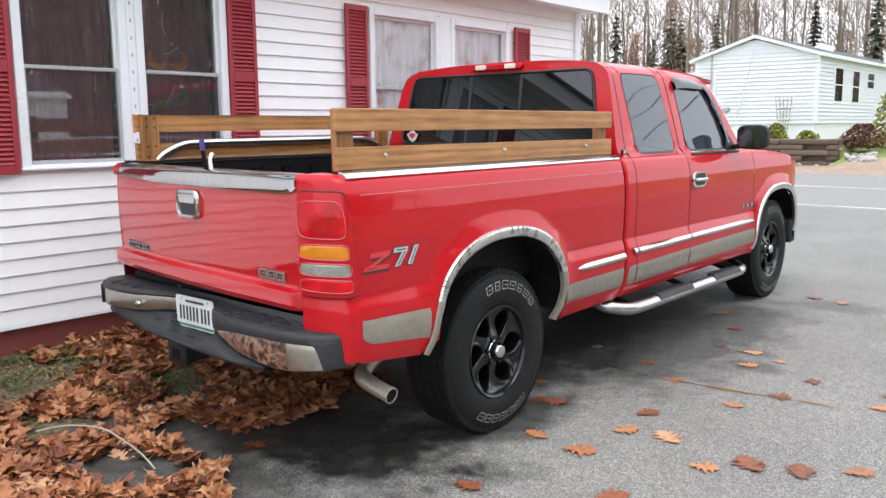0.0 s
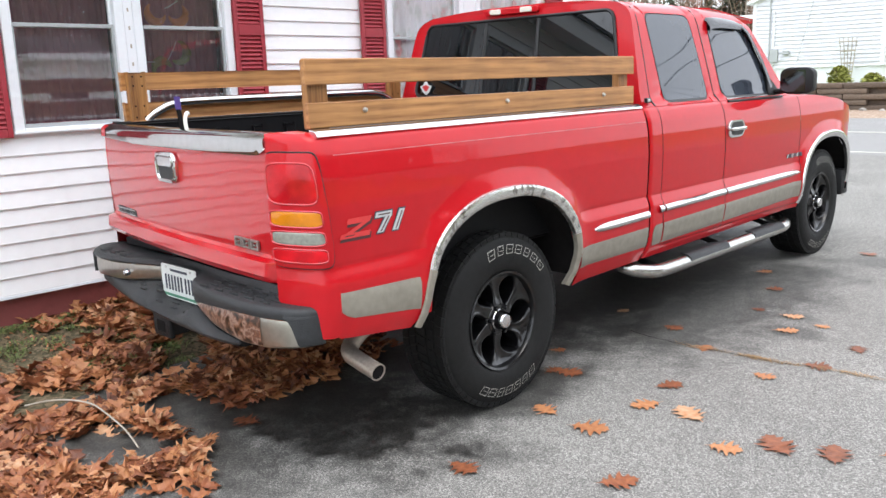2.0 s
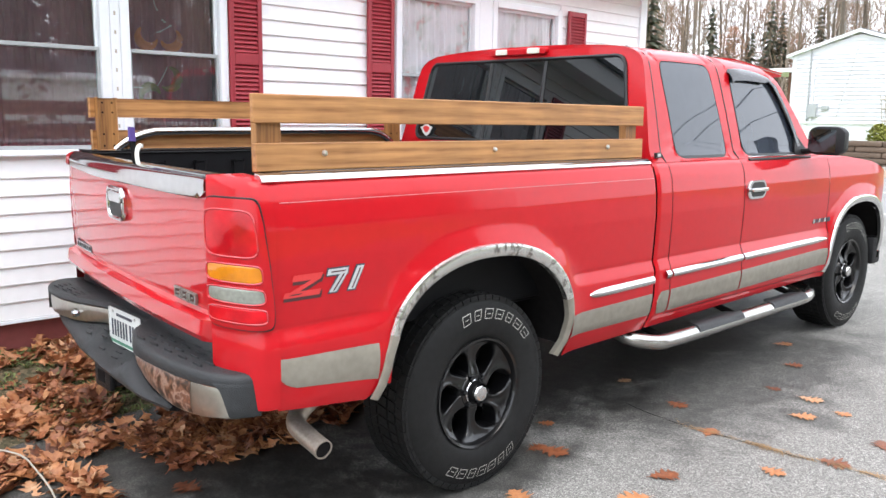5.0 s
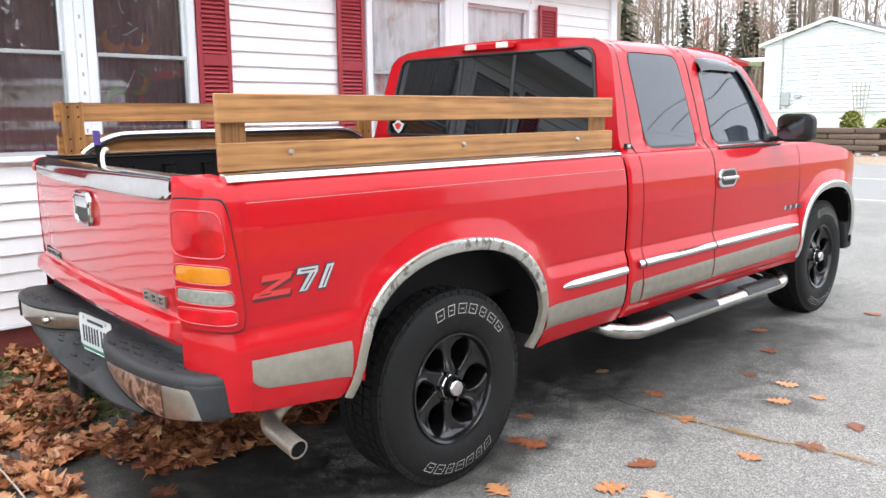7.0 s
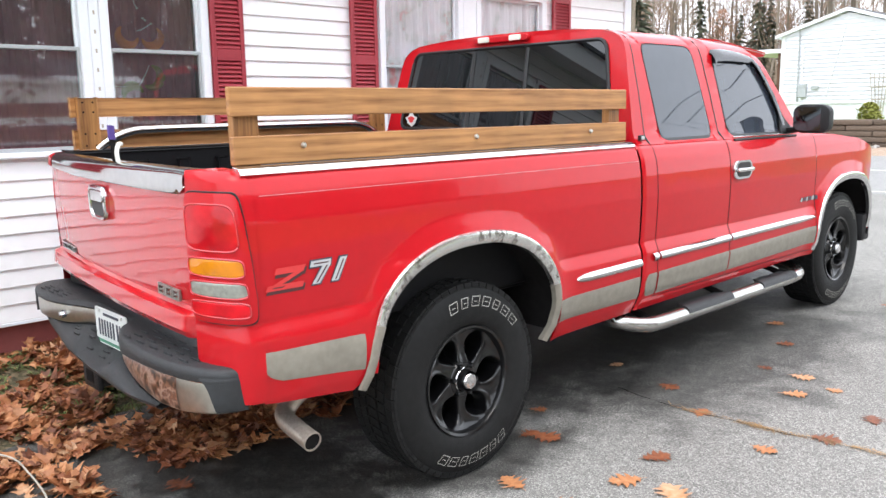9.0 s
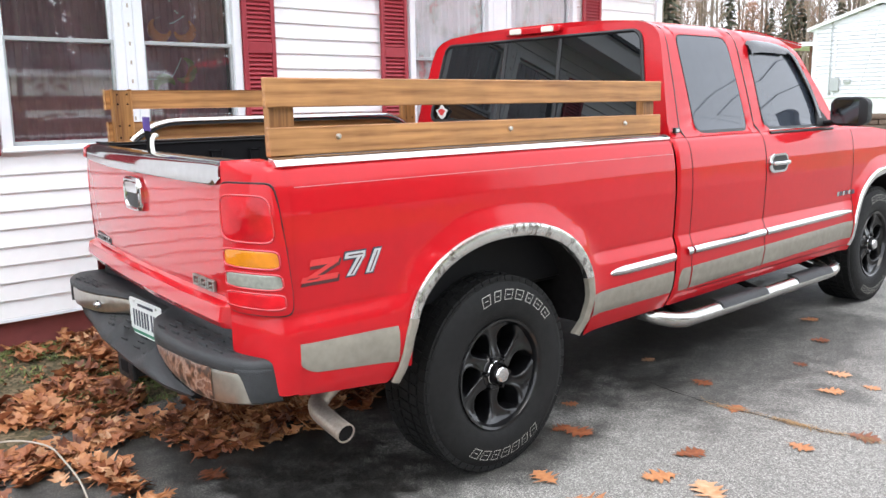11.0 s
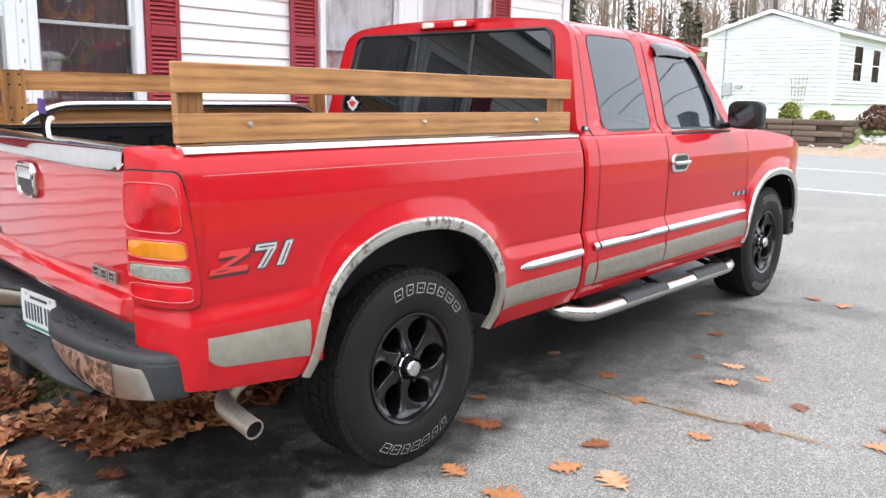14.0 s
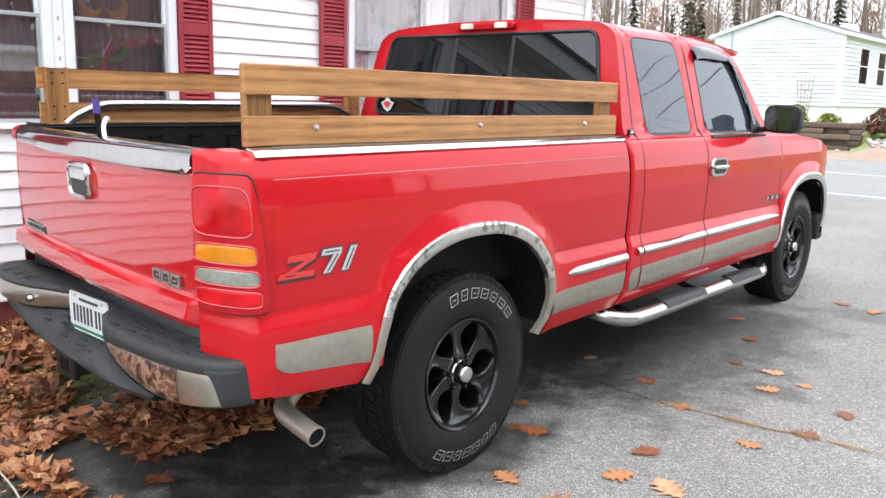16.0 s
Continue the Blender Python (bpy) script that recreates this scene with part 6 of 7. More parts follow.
# ---- neighbouring mobile home beyond the road ----
def mobile_home(x0, x1, y0, y1, zb, zt, zp, label, windows, siding):
    h = empty("mobile_home", label, "house", "neighbouring homes")
    part("skirting", bx(x0 + 0.03, x1 - 0.03, y0 + 0.03, y1 - 0.03, zb - 0.6, zb + 0.48, 0), TRIM, h)
    part("wall", bx(x0, x1, y0, y1, zb + 0.48, zt, 0), siding, h)
    n = int((zt - zb - 0.48) / 0.12)
    for k in range(n):
        zz = zb + 0.48 + (zt - zb - 0.48) * k / n
        part("siding_plank", loft([[(x0 - 0.03, y0 - 0.03, zz), (x1 + 0.03, y0 - 0.03, zz), (x1 + 0.03, y1, zz)], [(x0 - 0.002, y0 - 0.002, zz + 0.118), (x1 + 0.002, y0 - 0.002, zz + 0.118), (x1 + 0.002, y1, zz + 0.118)]], closed=False), siding, h, smooth=False)
    xm = (x0 + x1) / 2
    part("gable", prism([(x0, zt), (x1, zt), (xm, zp - 0.06)], "y", y0 - 0.004, y1), siding, h)
    for k in range(5):
        f = k / 5
        part("siding_plank", bx(xm - (xm - x0) * (1 - f) * 0.98, xm + (xm - x0) * (1 - f) * 0.98, y0 - 0.02, y0 - 0.003, zt + (zp - zt) * f, zt + (zp - zt) * f + 0.03, 0), siding, h, smooth=False)
    part("roof", prism([(x0 - 0.18, zt - 0.06), (xm, zp - 0.01), (x1 + 0.18, zt - 0.06), (x1 + 0.18, zt + 0.03), (xm, zp + 0.09), (x0 - 0.18, zt + 0.03)], "y", y0 - 0.16, y1 + 0.1), TRIM, h, "white metal roof edge")
    part("shingles", prism([(x0 - 0.10, zt + 0.040), (xm, zp + 0.095), (x1 + 0.10, zt + 0.040), (x1 + 0.10, zt + 0.055), (xm, zp + 0.110), (x0 - 0.10, zt + 0.055)], "y", y0 - 0.08, y1 + 0.1), ROOF, h, "grey shingle roof")
    part("corner_trim", bx(x1 - 0.09, x1 + 0.025, y0 - 0.025, y0 + 0.09, zb + 0.48, zt, 0.004), TRIM, h)
    part("corner_trim", bx(x0 - 0.025, x0 + 0.09, y0 - 0.025, y0 + 0.09, zb + 0.48, zt, 0.004), TRIM, h)
    for a, b, lo, hi in windows:
        w = part("window", bx(x1 - 0.02, x1 + 0.035, a - 0.06, b + 0.06, lo - 0.06, hi + 0.06, 0.004), TRIM, h)
        part("pane", bx(x1 + 0.02, x1 + 0.038, a, b, lo, (lo + hi) / 2 - 0.02, 0), DARKGLASS, w)
        part("pane", bx(x1 + 0.02, x1 + 0.038, a, b, (lo + hi) / 2 + 0.02, hi, 0), DARKGLASS, w)
    return h


far_home = mobile_home(-8.80, -4.88, 24.0, 40.0, 0.95, 3.50, 4.13, "white single-storey mobile home on a raised lawn", [(25.65, 26.45, 2.13, 3.17), (27.65, 28.4, 2.13, 3.15), (29.5, 30.3, 2.65, 3.15), (34.0, 35.0, 2.2, 3.1)], PALE_SIDING)
part("conduit", tube([(-8.25, 23.96, 1.5), (-8.25, 23.96, 3.75)], 0.025, 6), GREYTRIM, far_home)
part("conduit", tube([(-8.12, 23.96, 1.5), (-8.12, 23.96, 3.2)], 0.03, 6), TRIM, far_home)
part("meter_box", bx(-8.2, -7.95, 23.88, 23.97, 1.62, 2.02, 0.01), GREYTRIM, far_home)
part("meter_box", bx(-7.80, -7.60, 23.88, 23.97, 1.85, 1.97, 0.01), GREYTRIM, far_home)
part("roof_vent", tube([(-6.3, 29.0, 3.7), (-6.3, 29.0, 4.10), (-6.3, 29.0, 4.17), (-6.3, 29.0, 4.20)], 0.3, 14, radii=[0.36, 0.36, 0.25, 0.08]), TRIM, far_home)
part("chimney_pipe", tube([(-5.6, 35, 3.4), (-5.6, 35, 4.25)], 0.07, 8), TRIM, far_home)
part("service_cable", tube([(-6.85, 23.9, 3.7), (-7.1, 23.9, 2.6), (-7.35, 23.92, 1.6)], 0.008, 5), GREYTRIM, far_home)

porch = empty("porch", "brown timber porch with a white roof beside the home", "porch")
part("porch_roof", bx(-10.6, -8.75, 24.6, 28, 3.05, 3.18, 0.01), TRIM, porch)
for x, y in ((-9.2, 24.8), (-10.4, 24.8)):
    part("post", bx(x - 0.07, x + 0.07, y - 0.07, y + 0.07, 0.6, 3.05, 0.01), TIMBER, porch)
part("brace", tube([(-9.2, 24.8, 2.6), (-8.85, 24.8, 3.0)], 0.05, 5), TIMBER, porch)
for k in range(9):
    part("baluster", bx(-10.3 + 0.13 * k, -10.25 + 0.13 * k, 24.78, 24.83, 1.2, 2.0, 0.004), TIMBER, porch)
part("rail", bx(-10.4, -9.1, 24.75, 24.86, 1.98, 2.06, 0.01), TIMBER, porch)

# trellis, shrubs, retaining wall
trellis = empty("trellis", "weathered wooden fan trellis against the home", "trellis")
for k in range(5):
    u = (k - 2) / 2
    part("slat", tube([(-5.72 + 0.09 * u, 23.6, 0.85), (-5.76 + 0.25 * u, 23.62, 2.25)], 0.014, 5), TRELLIS, trellis)
for zz, w in ((1.5, 0.17), (1.85, 0.21), (2.12, 0.25)):
    part("crossbar", bx(-5.75 - w, -5.75 + w, 23.58, 23.61, zz, zz + 0.04, 0.003), TRELLIS, trellis)

rng = random.Random(5)
block_me = None
wallob = empty("retaining_wall", "low retaining wall of weathered brown timbers", "wall", kind="structure")
part("core", bx(-13.5, -3.12, 20.16, 20.45, 0.1, 0.98, 0), BLOCK, wallob)
for row in range(5):
    x = -13.4 + 0.6 * (row % 2)
    zz = 0.30 + 0.145 * row
    while x < -4.2:
        w = 1.26
        if block_me is None:
            ob = part("timber", bx(0, w - 0.012, 0, 0.30, 0, 0.138, 0.035, 2), BLOCK, wallob)
            block_me = ob.data
        else:
            ob = new("timber", block_me)
            ob.parent = wallob
        ob.location = (x, 20.0 + rng.uniform(-0.015, 0.015), zz)
        x += w
    for k in range(3):
        ob = new("timber", block_me)
        ob.parent = wallob
        ob.location = (-3.12 + rng.uniform(-0.01, 0.01), 20.05 + 1.26 * k, zz)
        ob.rotation_euler = (0, 0, math.pi / 2)


def clump(center, size, n, mat, seed, name, label, cat, leaf=0.07, stems=True, group=""):
    """A shrub: stems with many small leaves round them."""
    r = random.Random(seed)
    root = empty(name, label, cat, group)
    cx, cy, cz = center
    if stems:
        bm = bmesh.new()
        for k in range(9):
            a = r.uniform(0, 6.28)
            tip = (cx + size[0] * 0.8 * math.cos(a) * r.random(), cy + size[1] * 0.8 * math.sin(a) * r.random(), cz + size[2] * r.uniform(0.6, 1.0))
            tube([(cx, cy, cz), ((cx + tip[0]) / 2 + r.uniform(-.04, .04), (cy + tip[1]) / 2, (cz + tip[2]) / 2), tip], 0.01, 4, bm=bm, radii=[0.014, 0.010, 0.004])
        part("stem", bm, TWIG, root)
    bm = bmesh.new()
    for k in range(n):
        a, b = r.uniform(0, 6.28), r.random() ** 0.5
        h = r.random()
        w = math.sin(math.pi * (0.25 + 0.65 * h)) * (0.75 + 0.35 * noise.noise(Vector((math.cos(a) * 2, math.sin(a) * 2, h * 3 + seed))))
        p = Vector((cx + size[0] * w * b * math.cos(a), cy + size[1] * w * b * math.sin(a), cz + size[2] * h))
        q = Euler((r.uniform(-1, 1), r.uniform(-1, 1), r.uniform(0, 6.3))).to_matrix()
        l2 = leaf * r.uniform(0.6, 1.2)
        bm.faces.new([bm.verts.new(p + q @ Vector(c)) for c in ((-l2, 0, 0), (0, -l2 * 0.5, 0.01), (l2, 0, 0), (0, l2 * 0.5, 0.01))])
    part("foliage", bm, mat, root, smooth=False)
    return root


clump((-5.05, 21.0, 0.93), (0.45, 0.35, 0.50), 500, SHRUB, 3, "shrub", "small yellow-green shrub behind the wall", "shrub")
clump((-4.15, 20.9, 0.93), (0.40, 0.3, 0.28), 380, SHRUB, 4, "shrub", "low yellow-green shrub behind the wall", "shrub")
clump((-4.75, 22.9, 0.90), (0.3, 0.3, 0.30), 260, REDSHRUB, 8, "shrub", "small dark shrub beside the home", "shrub")
clump((-2.75, 20.9, 0.78), (0.75, 0.6, 0.62), 900, REDSHRUB, 6, "shrub", "rust-brown bush at the wall end", "shrub", 0.06)
clump((-2.35, 21.8, 0.70), (0.55, 0.5, 1.55), 620, SHRUB, 7, "sapling", "slim green sapling on the lawn", "sapling", 0.08)
rub = None
for k in range(46):
    if rub is None or k % 8 == 0:
        bm = bmesh.new()
        bmesh.ops.create_icosphere(bm, subdivisions=1, radius=0.13)
        for v in bm.verts:
            v.co *= 1 + 0.35 * noise.noise(v.co * 9 + Vector((k, 0, 0)))
            v.co.z *= 0.6
        ob = finish("rock", bm, RUBBLE, smooth=False)
        rub = ob.data
    else:
        ob = new("rock", rub)
    x, y = rng.uniform(-3.3, -2.2), rng.uniform(19.5, 20.6)
    if k > 30:
        x, y = rng.uniform(-6, -3.2), rng.uniform(19.55, 19.85)
    ob.matrix_basis = Matrix.Translation((x, y, rise(x, y) + 0.02)) @ Euler((0, 0, rng.uniform(0, 6))).to_matrix().to_4x4() @ Matrix.Scale(rng.uniform(0.4, 1.0), 4)
    tagged(ob, "pale rounded rock at the wall's foot", "rock", "rocks by the wall")

# ---- trees ----
def bare_tree(seed, height, r0, mat, spread=0.45, twigs=True, first=0.35):
    r = random.Random(seed)
    t = new("bare_tree")
    trunk, crown = bmesh.new(), bmesh.new()
    lean = Vector((r.uniform(-0.05, 0.05), r.uniform(-0.05, 0.05), 1))
    pts = [Vector((0, 0, -0.3))]
    for k in range(1, 8):
        pts.append(Vector((lean.x * height * k / 7 + r.uniform(-.12, .12), lean.y * height * k / 7 + r.uniform(-.12, .12), height * k / 7)))
    tube(pts, r0, 7, bm=trunk, radii=[r0 * (1 - 0.12 * k) for k in range(8)])

    def limb(p, d, length, rad, depth):
        q = [p]
        for k in range(3):
            d = (d + Vector((r.uniform(-.25, .25), r.uniform(-.25, .25), r.uniform(-.02, .28)))).normalized()
            q.append(q[-1] + d * length / 3)
        tube(q, rad, 4 if depth < 2 else 3, bm=crown, radii=[rad, rad * 0.75, rad * 0.5, rad * 0.25])
        if depth < (3 if twigs else 2):
            for k in range(4 if depth == 0 else 3):
                i = r.choice((1, 2, 2, 3))
                a = r.uniform(0, 6.28)
                dd = (d + Vector((math.cos(a), math.sin(a), r.uniform(-0.1, 0.5))) * 0.8).normalized()
                limb(q[i], dd, length * r.uniform(0.4, 0.62), rad * 0.5, depth + 1)

    n = 11
    for k in range(n):
        f = first + (0.97 - first) * k / (n - 1)
        i = min(int(f * 7), 6)
        p = pts[i].lerp(pts[i + 1], f * 7 - i)
        a = r.uniform(0, 6.28)
        limb(p, Vector((math.cos(a) * spread * 2, math.sin(a) * spread * 2, 0.8)).normalized(), height * (0.30 - 0.14 * f) * r.uniform(0.8, 1.2), r0 * 0.34 * (1.1 - 0.7 * f), 0)
    part("trunk", trunk, mat, t)
    part("crown", crown, TWIG, t, "bare grey-brown branches", smooth=False)
    return t


def conifer(seed, height, spread):
    r = random.Random(seed)
    t = new("conifer")
    part("trunk", tube([(0, 0, -0.3), (0, 0, height * 0.5), (0, 0, height)], 0.15, 6, radii=[0.16, 0.10, 0.02]), BARK, t)
    bm = bmesh.new()
    layers = 26
    for k in range(layers):
        f = k / layers
        zz = height * (0.14 + 0.85 * f)
        w = spread * (1 - f) ** 0.85 * r.uniform(0.75, 1.1)
        m = 9
        for j in range(m):
            a = r.uniform(0, 6.28)
            d = Vector((math.cos(a), math.sin(a), 0))
            sd = Vector((-d.y, d.x, 0))
            for c in range(5):
                q = (c + r.random()) / 5
                p = d * w * q + Vector((0, 0, zz - 0.35 * w * q + r.uniform(-.08, .08)))
                l2 = (0.16 + 0.14 * w) * (1.1 - 0.5 * q)
                bm.faces.new([bm.verts.new(p + v) for v in (d * l2 + Vector((0, 0, -0.5 * l2)), sd * l2 * 0.55, -d * l2 * 0.6 + Vector((0, 0, 0.15 * l2)), -sd * l2 * 0.55)])
    part("crown", bm, NEEDLES, t, "dark green needles", smooth=False)
    return t


def brown_tree(seed, height):
    t = bare_tree(seed, height, 0.11, BARK, 0.5, False)
    t.name = "autumn_tree"
    r = random.Random(seed)
    bm = bmesh.new()
    for k in range(2600):
        a, h, b = r.uniform(0, 6.28), r.random(), r.random() ** 0.6
        w = height * 0.26 * math.sin(math.pi * (0.15 + 0.8 * h)) * (0.8 + 0.5 * noise.noise(Vector((math.cos(a) * 1.5, math.sin(a) * 1.5, h * 4 + seed))))
        p = Vector((w * b * math.cos(a), w * b * math.sin(a), height * (0.35 + 0.65 * h)))
        q = Euler((r.uniform(-1.5, 1.5), r.uniform(-1.5, 1.5), r.uniform(0, 6.3))).to_matrix()
        l2 = r.uniform(0.03, 0.075)
        bm.faces.new([bm.verts.new(p + q @ Vector(c)) for c in ((-l2, 0, 0), (0, -l2 * 0.6, 0), (l2, 0, 0), (0, l2 * 0.6, 0))])
    part("foliage", bm, BROWNLEAF, t, "rust-brown hanging leaves", smooth=False)
    return t


TREE_TAGS = {"bare": ("tall leafless grey-barked tree in the woods", "tree", "bare trees"), "birch": ("slender leafless pale-barked birch", "tree", "birches"), "pine": ("dark green conifer among bare trees", "conifer", "conifers"), "brown": ("small tree with rust-brown foliage in the woods", "tree", "brown trees")}
kinds = []
for k in range(5):
    kinds.append(("bare", bare_tree(20 + k, 11 + 1.4 * k, 0.075 + 0.010 * k, BARK, 0.32 + 0.05 * k)))
for k in range(3):
    kinds.append(("birch", bare_tree(40 + k, 10 + k, 0.075, BIRCH, 0.3)))
for k in range(2):
    kinds.append(("pine", conifer(60 + k, 8.5 + 2 * k, 1.7 + 0.3 * k)))
for k in range(2):
    kinds.append(("brown", brown_tree(80 + k, 7 + 1.5 * k)))
for kind, ob in kinds:
    tagged(ob, *TREE_TAGS[kind])
rt = random.Random(11)


def plant(kind, x, y, scale=1.0):
    pool = [o for q, o in kinds if q == kind]
    src = rt.choice(pool)
    m = LEVEL @ Matrix.Translation((x, y, 0.6 if y > 20 else 0.0)) @ Matrix.Rotation(rt.uniform(0, 6.28), 4, "Z") @ Matrix.Scale(scale * rt.uniform(0.85, 1.15), 4)
    if src.get("planted"):
        ob = copy_thing(src, Matrix.Identity(4))
    else:
        ob = src
        src["planted"] = 1
    ob.matrix_basis = m
    return ob


for k in range(150):                       # woods beyond the road
    x, y = rt.uniform(-46, 4), rt.uniform(41, 62)
    plant(rt.choices(("bare", "birch", "pine", "brown"), (7, 2, 0.5, 2.0))[0], x, y)
for x, y in ((-22.5, 36), (-20.0, 38), (-25, 40), (-17.6, 42), (-15.5, 43), (-27.5, 37), (-13.2, 46)):
    plant("bare", x, y)
plant("pine", -11.2, 44, 0.9)
plant("pine", -17.0, 45, 0.8)
plant("pine", -23.6, 38.5, 1.0)
for k in range(9):
    plant("pine", rt.uniform(-30, -14), rt.uniform(46, 54), 0.75)
for k in range(8):
    plant("brown", rt.uniform(-9, 3), rt.uniform(46, 58), 1.15)
for x, y in ((-8.2, 52), (-6.6, 50), (-4.5, 55), (-9.5, 56)):
    plant("brown", x, y, 1.1)
for k in range(30):                       # trees across the driveway and behind the camera
    a = rt.uniform(-115, 62)
    d = rt.uniform(17, 30)
    plant(rt.choices(("bare", "pine", "brown"), (6, 1.2, 1))[0], 6 + d * math.cos(radians(a)), -2 + d * math.sin(radians(a)))

for k in range(44):                       # dark woods behind the home across the driveway
    plant(rt.choices(("pine", "bare"), (3, 1))[0], rt.uniform(29, 36), rt.uniform(-30, 34), 1.0)

# loose boughs added out of view, filling sky gaps that the house panes mirror
dusk = bmesh.new()
for k in range(17000):
    x, y, z = rt.uniform(28.5, 37), rt.uniform(-22, 30), 14.0 * rt.random() ** 1.15
    q = Vector((rt.gauss(0, 0.35), rt.gauss(0, 0.5), rt.uniform(0.2, 1.0))) * rt.uniform(0.5, 1.6)
    s2 = Vector((0, rt.uniform(0.06, 0.30), rt.uniform(-0.08, 0.08)))
    c = Vector((x, y, z))
    dusk.faces.new([dusk.verts.new(v) for v in (c - s2, c + s2, c + q)])
tagged(finish("bough_thicket", dusk, TWIG, smooth=False), "unseen grey-brown boughs added behind the home to block sky from the window reflections", "boughs", kind="stuff")

for k in range(34):                       # leafless wood edge across the driveway
    plant(rt.choices(("bare", "brown"), (4, 1))[0], rt.uniform(28, 33), rt.uniform(2, 30), 0.9)

for k in range(16):                       # trees behind the house
    plant("bare", rt.uniform(-30, -14), rt.uniform(-30, 2), 1.0)

haze = bmesh.new()
for k in range(26000):
    x, y = rt.uniform(-52, 8), rt.uniform(44, 66)
    z = rt.uniform(0.5, 10.5)
    q = Vector((rt.gauss(0, 0.45), rt.gauss(0, 0.3), rt.uniform(0.3, 1.0))) * rt.uniform(0.6, 2.4)
    p = Vector((x, y, z))
    s2 = Vector((rt.uniform(0.009, 0.030), 0, 0.004))
    haze.faces.new([haze.verts.new(v) for v in (p - s2, p + s2, p + q)])
tagged(finish("branch_thicket", haze, TWIG, smooth=False), "fine tangle of bare grey-brown branches in the woods", "branches", kind="stuff")

brush = bmesh.new()
for k in range(7000):
    x, y = rt.uniform(-48, 6), rt.uniform(40, 60)
    h = rt.uniform(0.5, 4.6)
    p = Vector((x, y, 0.2))
    q = Vector((rt.uniform(-.5, .5), rt.uniform(-.3, .3), h))
    s2 = Vector((rt.uniform(0.015, 0.05), 0, 0))
    brush.faces.new([brush.verts.new(v) for v in (p - s2, p + s2, p + q)])
tagged(finish("undergrowth", brush, TWIG, smooth=False), "brown tangled undergrowth below the woods", "undergrowth", kind="stuff")

# home across the driveway and overhead wires
across = mobile_home(23.0, 27.0, -1.0, 11.0, 0.1, 2.55, 3.3, "white mobile home with a grey roof across the driveway", [(2, 3, 1.3, 2.3)], VINYL)
for y0 in (8.6, 3.0):
    w = part("window", bx(22.95, 23.02, y0 - 0.06, y0 + 1.36, 1.04, 1.96, 0.004), TRIM, across)
    part("pane", bx(22.94, 22.96, y0, y0 + 1.30, 1.10, 1.90, 0), DARKGLASS, w)
wires = empty("utility_line", "overhead utility wires between wooden poles", "utility line")
PA, PB = Vector((6.5, 23.4, 0)), Vector((60.0, 75.0, 0))
for q in (PA, PB):
    part("pole", tube([q, q + Vector((0, 0, 14.2))], 0.14, 10, radii=[0.16, 0.11]), BARK, wires)
for za, zb in ((9.6, 14.0), (8.5, 13.0), (7.2, 11.4)):
    part("wire", tube([PA.lerp(PB, k / 24) + Vector((0, 0, za + (zb - za) * k / 24 - 1.2 * (1 - (k / 12 - 1) ** 2))) for k in range(25)], 0.026, 5), UNDER, wires)

# ---- fallen leaves, grass, twig ----
def oak_leaf(r, length=0.13):
    """An oak leaf: lobed outline folded along its rib and curled."""
    k = lambda: r.uniform(0.80, 1.15)
    half = [(-0.14, 0.006), (0.0, 0.010), (0.06, 0.03), (0.12, 0.12 * k()), (0.16, 0.17 * k()), (0.17, 0.09), (0.20, 0.085), (0.25, 0.095), (0.31, 0.20 * k()), (0.39, 0.33 * k()), (0.395, 0.24), (0.39, 0.17), (0.42, 0.125), (0.46, 0.135), (0.54, 0.22 * k()), (0.65, 0.36 * k()), (0.635, 0.25), (0.62, 0.17), (0.645, 0.125), (0.69, 0.13), (0.77, 0.19 * k()), (0.84, 0.25 * k()), (0.825, 0.16), (0.82, 0.12), (0.86, 0.095), (0.94, 0.11 * k()), (0.93, 0.05), (1.03, 0.0)]
    ribs = [u + 0.001 * i for i, u in enumerate(sorted(u for u, w in half))]
    curl, fold, twist = r.uniform(-0.2, 0.9), r.uniform(0.0, 0.5), r.uniform(-0.6, 0.6)

    def at(u, w):
        z = fold * abs(w) * 0.6 + curl * (u - 0.5) ** 2 * 0.7 + twist * w * (u - 0.5) + 0.06 * math.sin(u * 9 + w * 8) + 0.45 * w * w * (u - 0.2)
        return Vector(((u - 0.5) * length, w * length * 1.02, z * length))
    rib = [at(u, 0) for u in ribs]
    left = [at(u, w) for u, w in half]
    right = [at(u, -w * r.uniform(0.9, 1.1)) for u, w in half]
    return rib, left, right


def add_leaf(bm, m, leaf):
    rib, left, right = leaf
    a, b, c = ([bm.verts.new(m @ p) for p in row] for row in (rib, left, right))
    for i in range(len(a) - 1):
        bm.faces.new((a[i], a[i + 1], b[i + 1], b[i]))
        bm.faces.new((a[i + 1], a[i], c[i], c[i + 1]))


rl = random.Random(21)
shapes = [oak_leaf(rl, 0.135) for _ in range(14)]


def strip_z(x, y):
    """Ground height where the leaves lie."""
    if x > -0.85:
        return 0.0
    u = min(1.0, max(0.0, (x + 1.80) / 1.05))
    return max(0.0, 0.16 * (1 - u) ** 1.3 + 0.012)


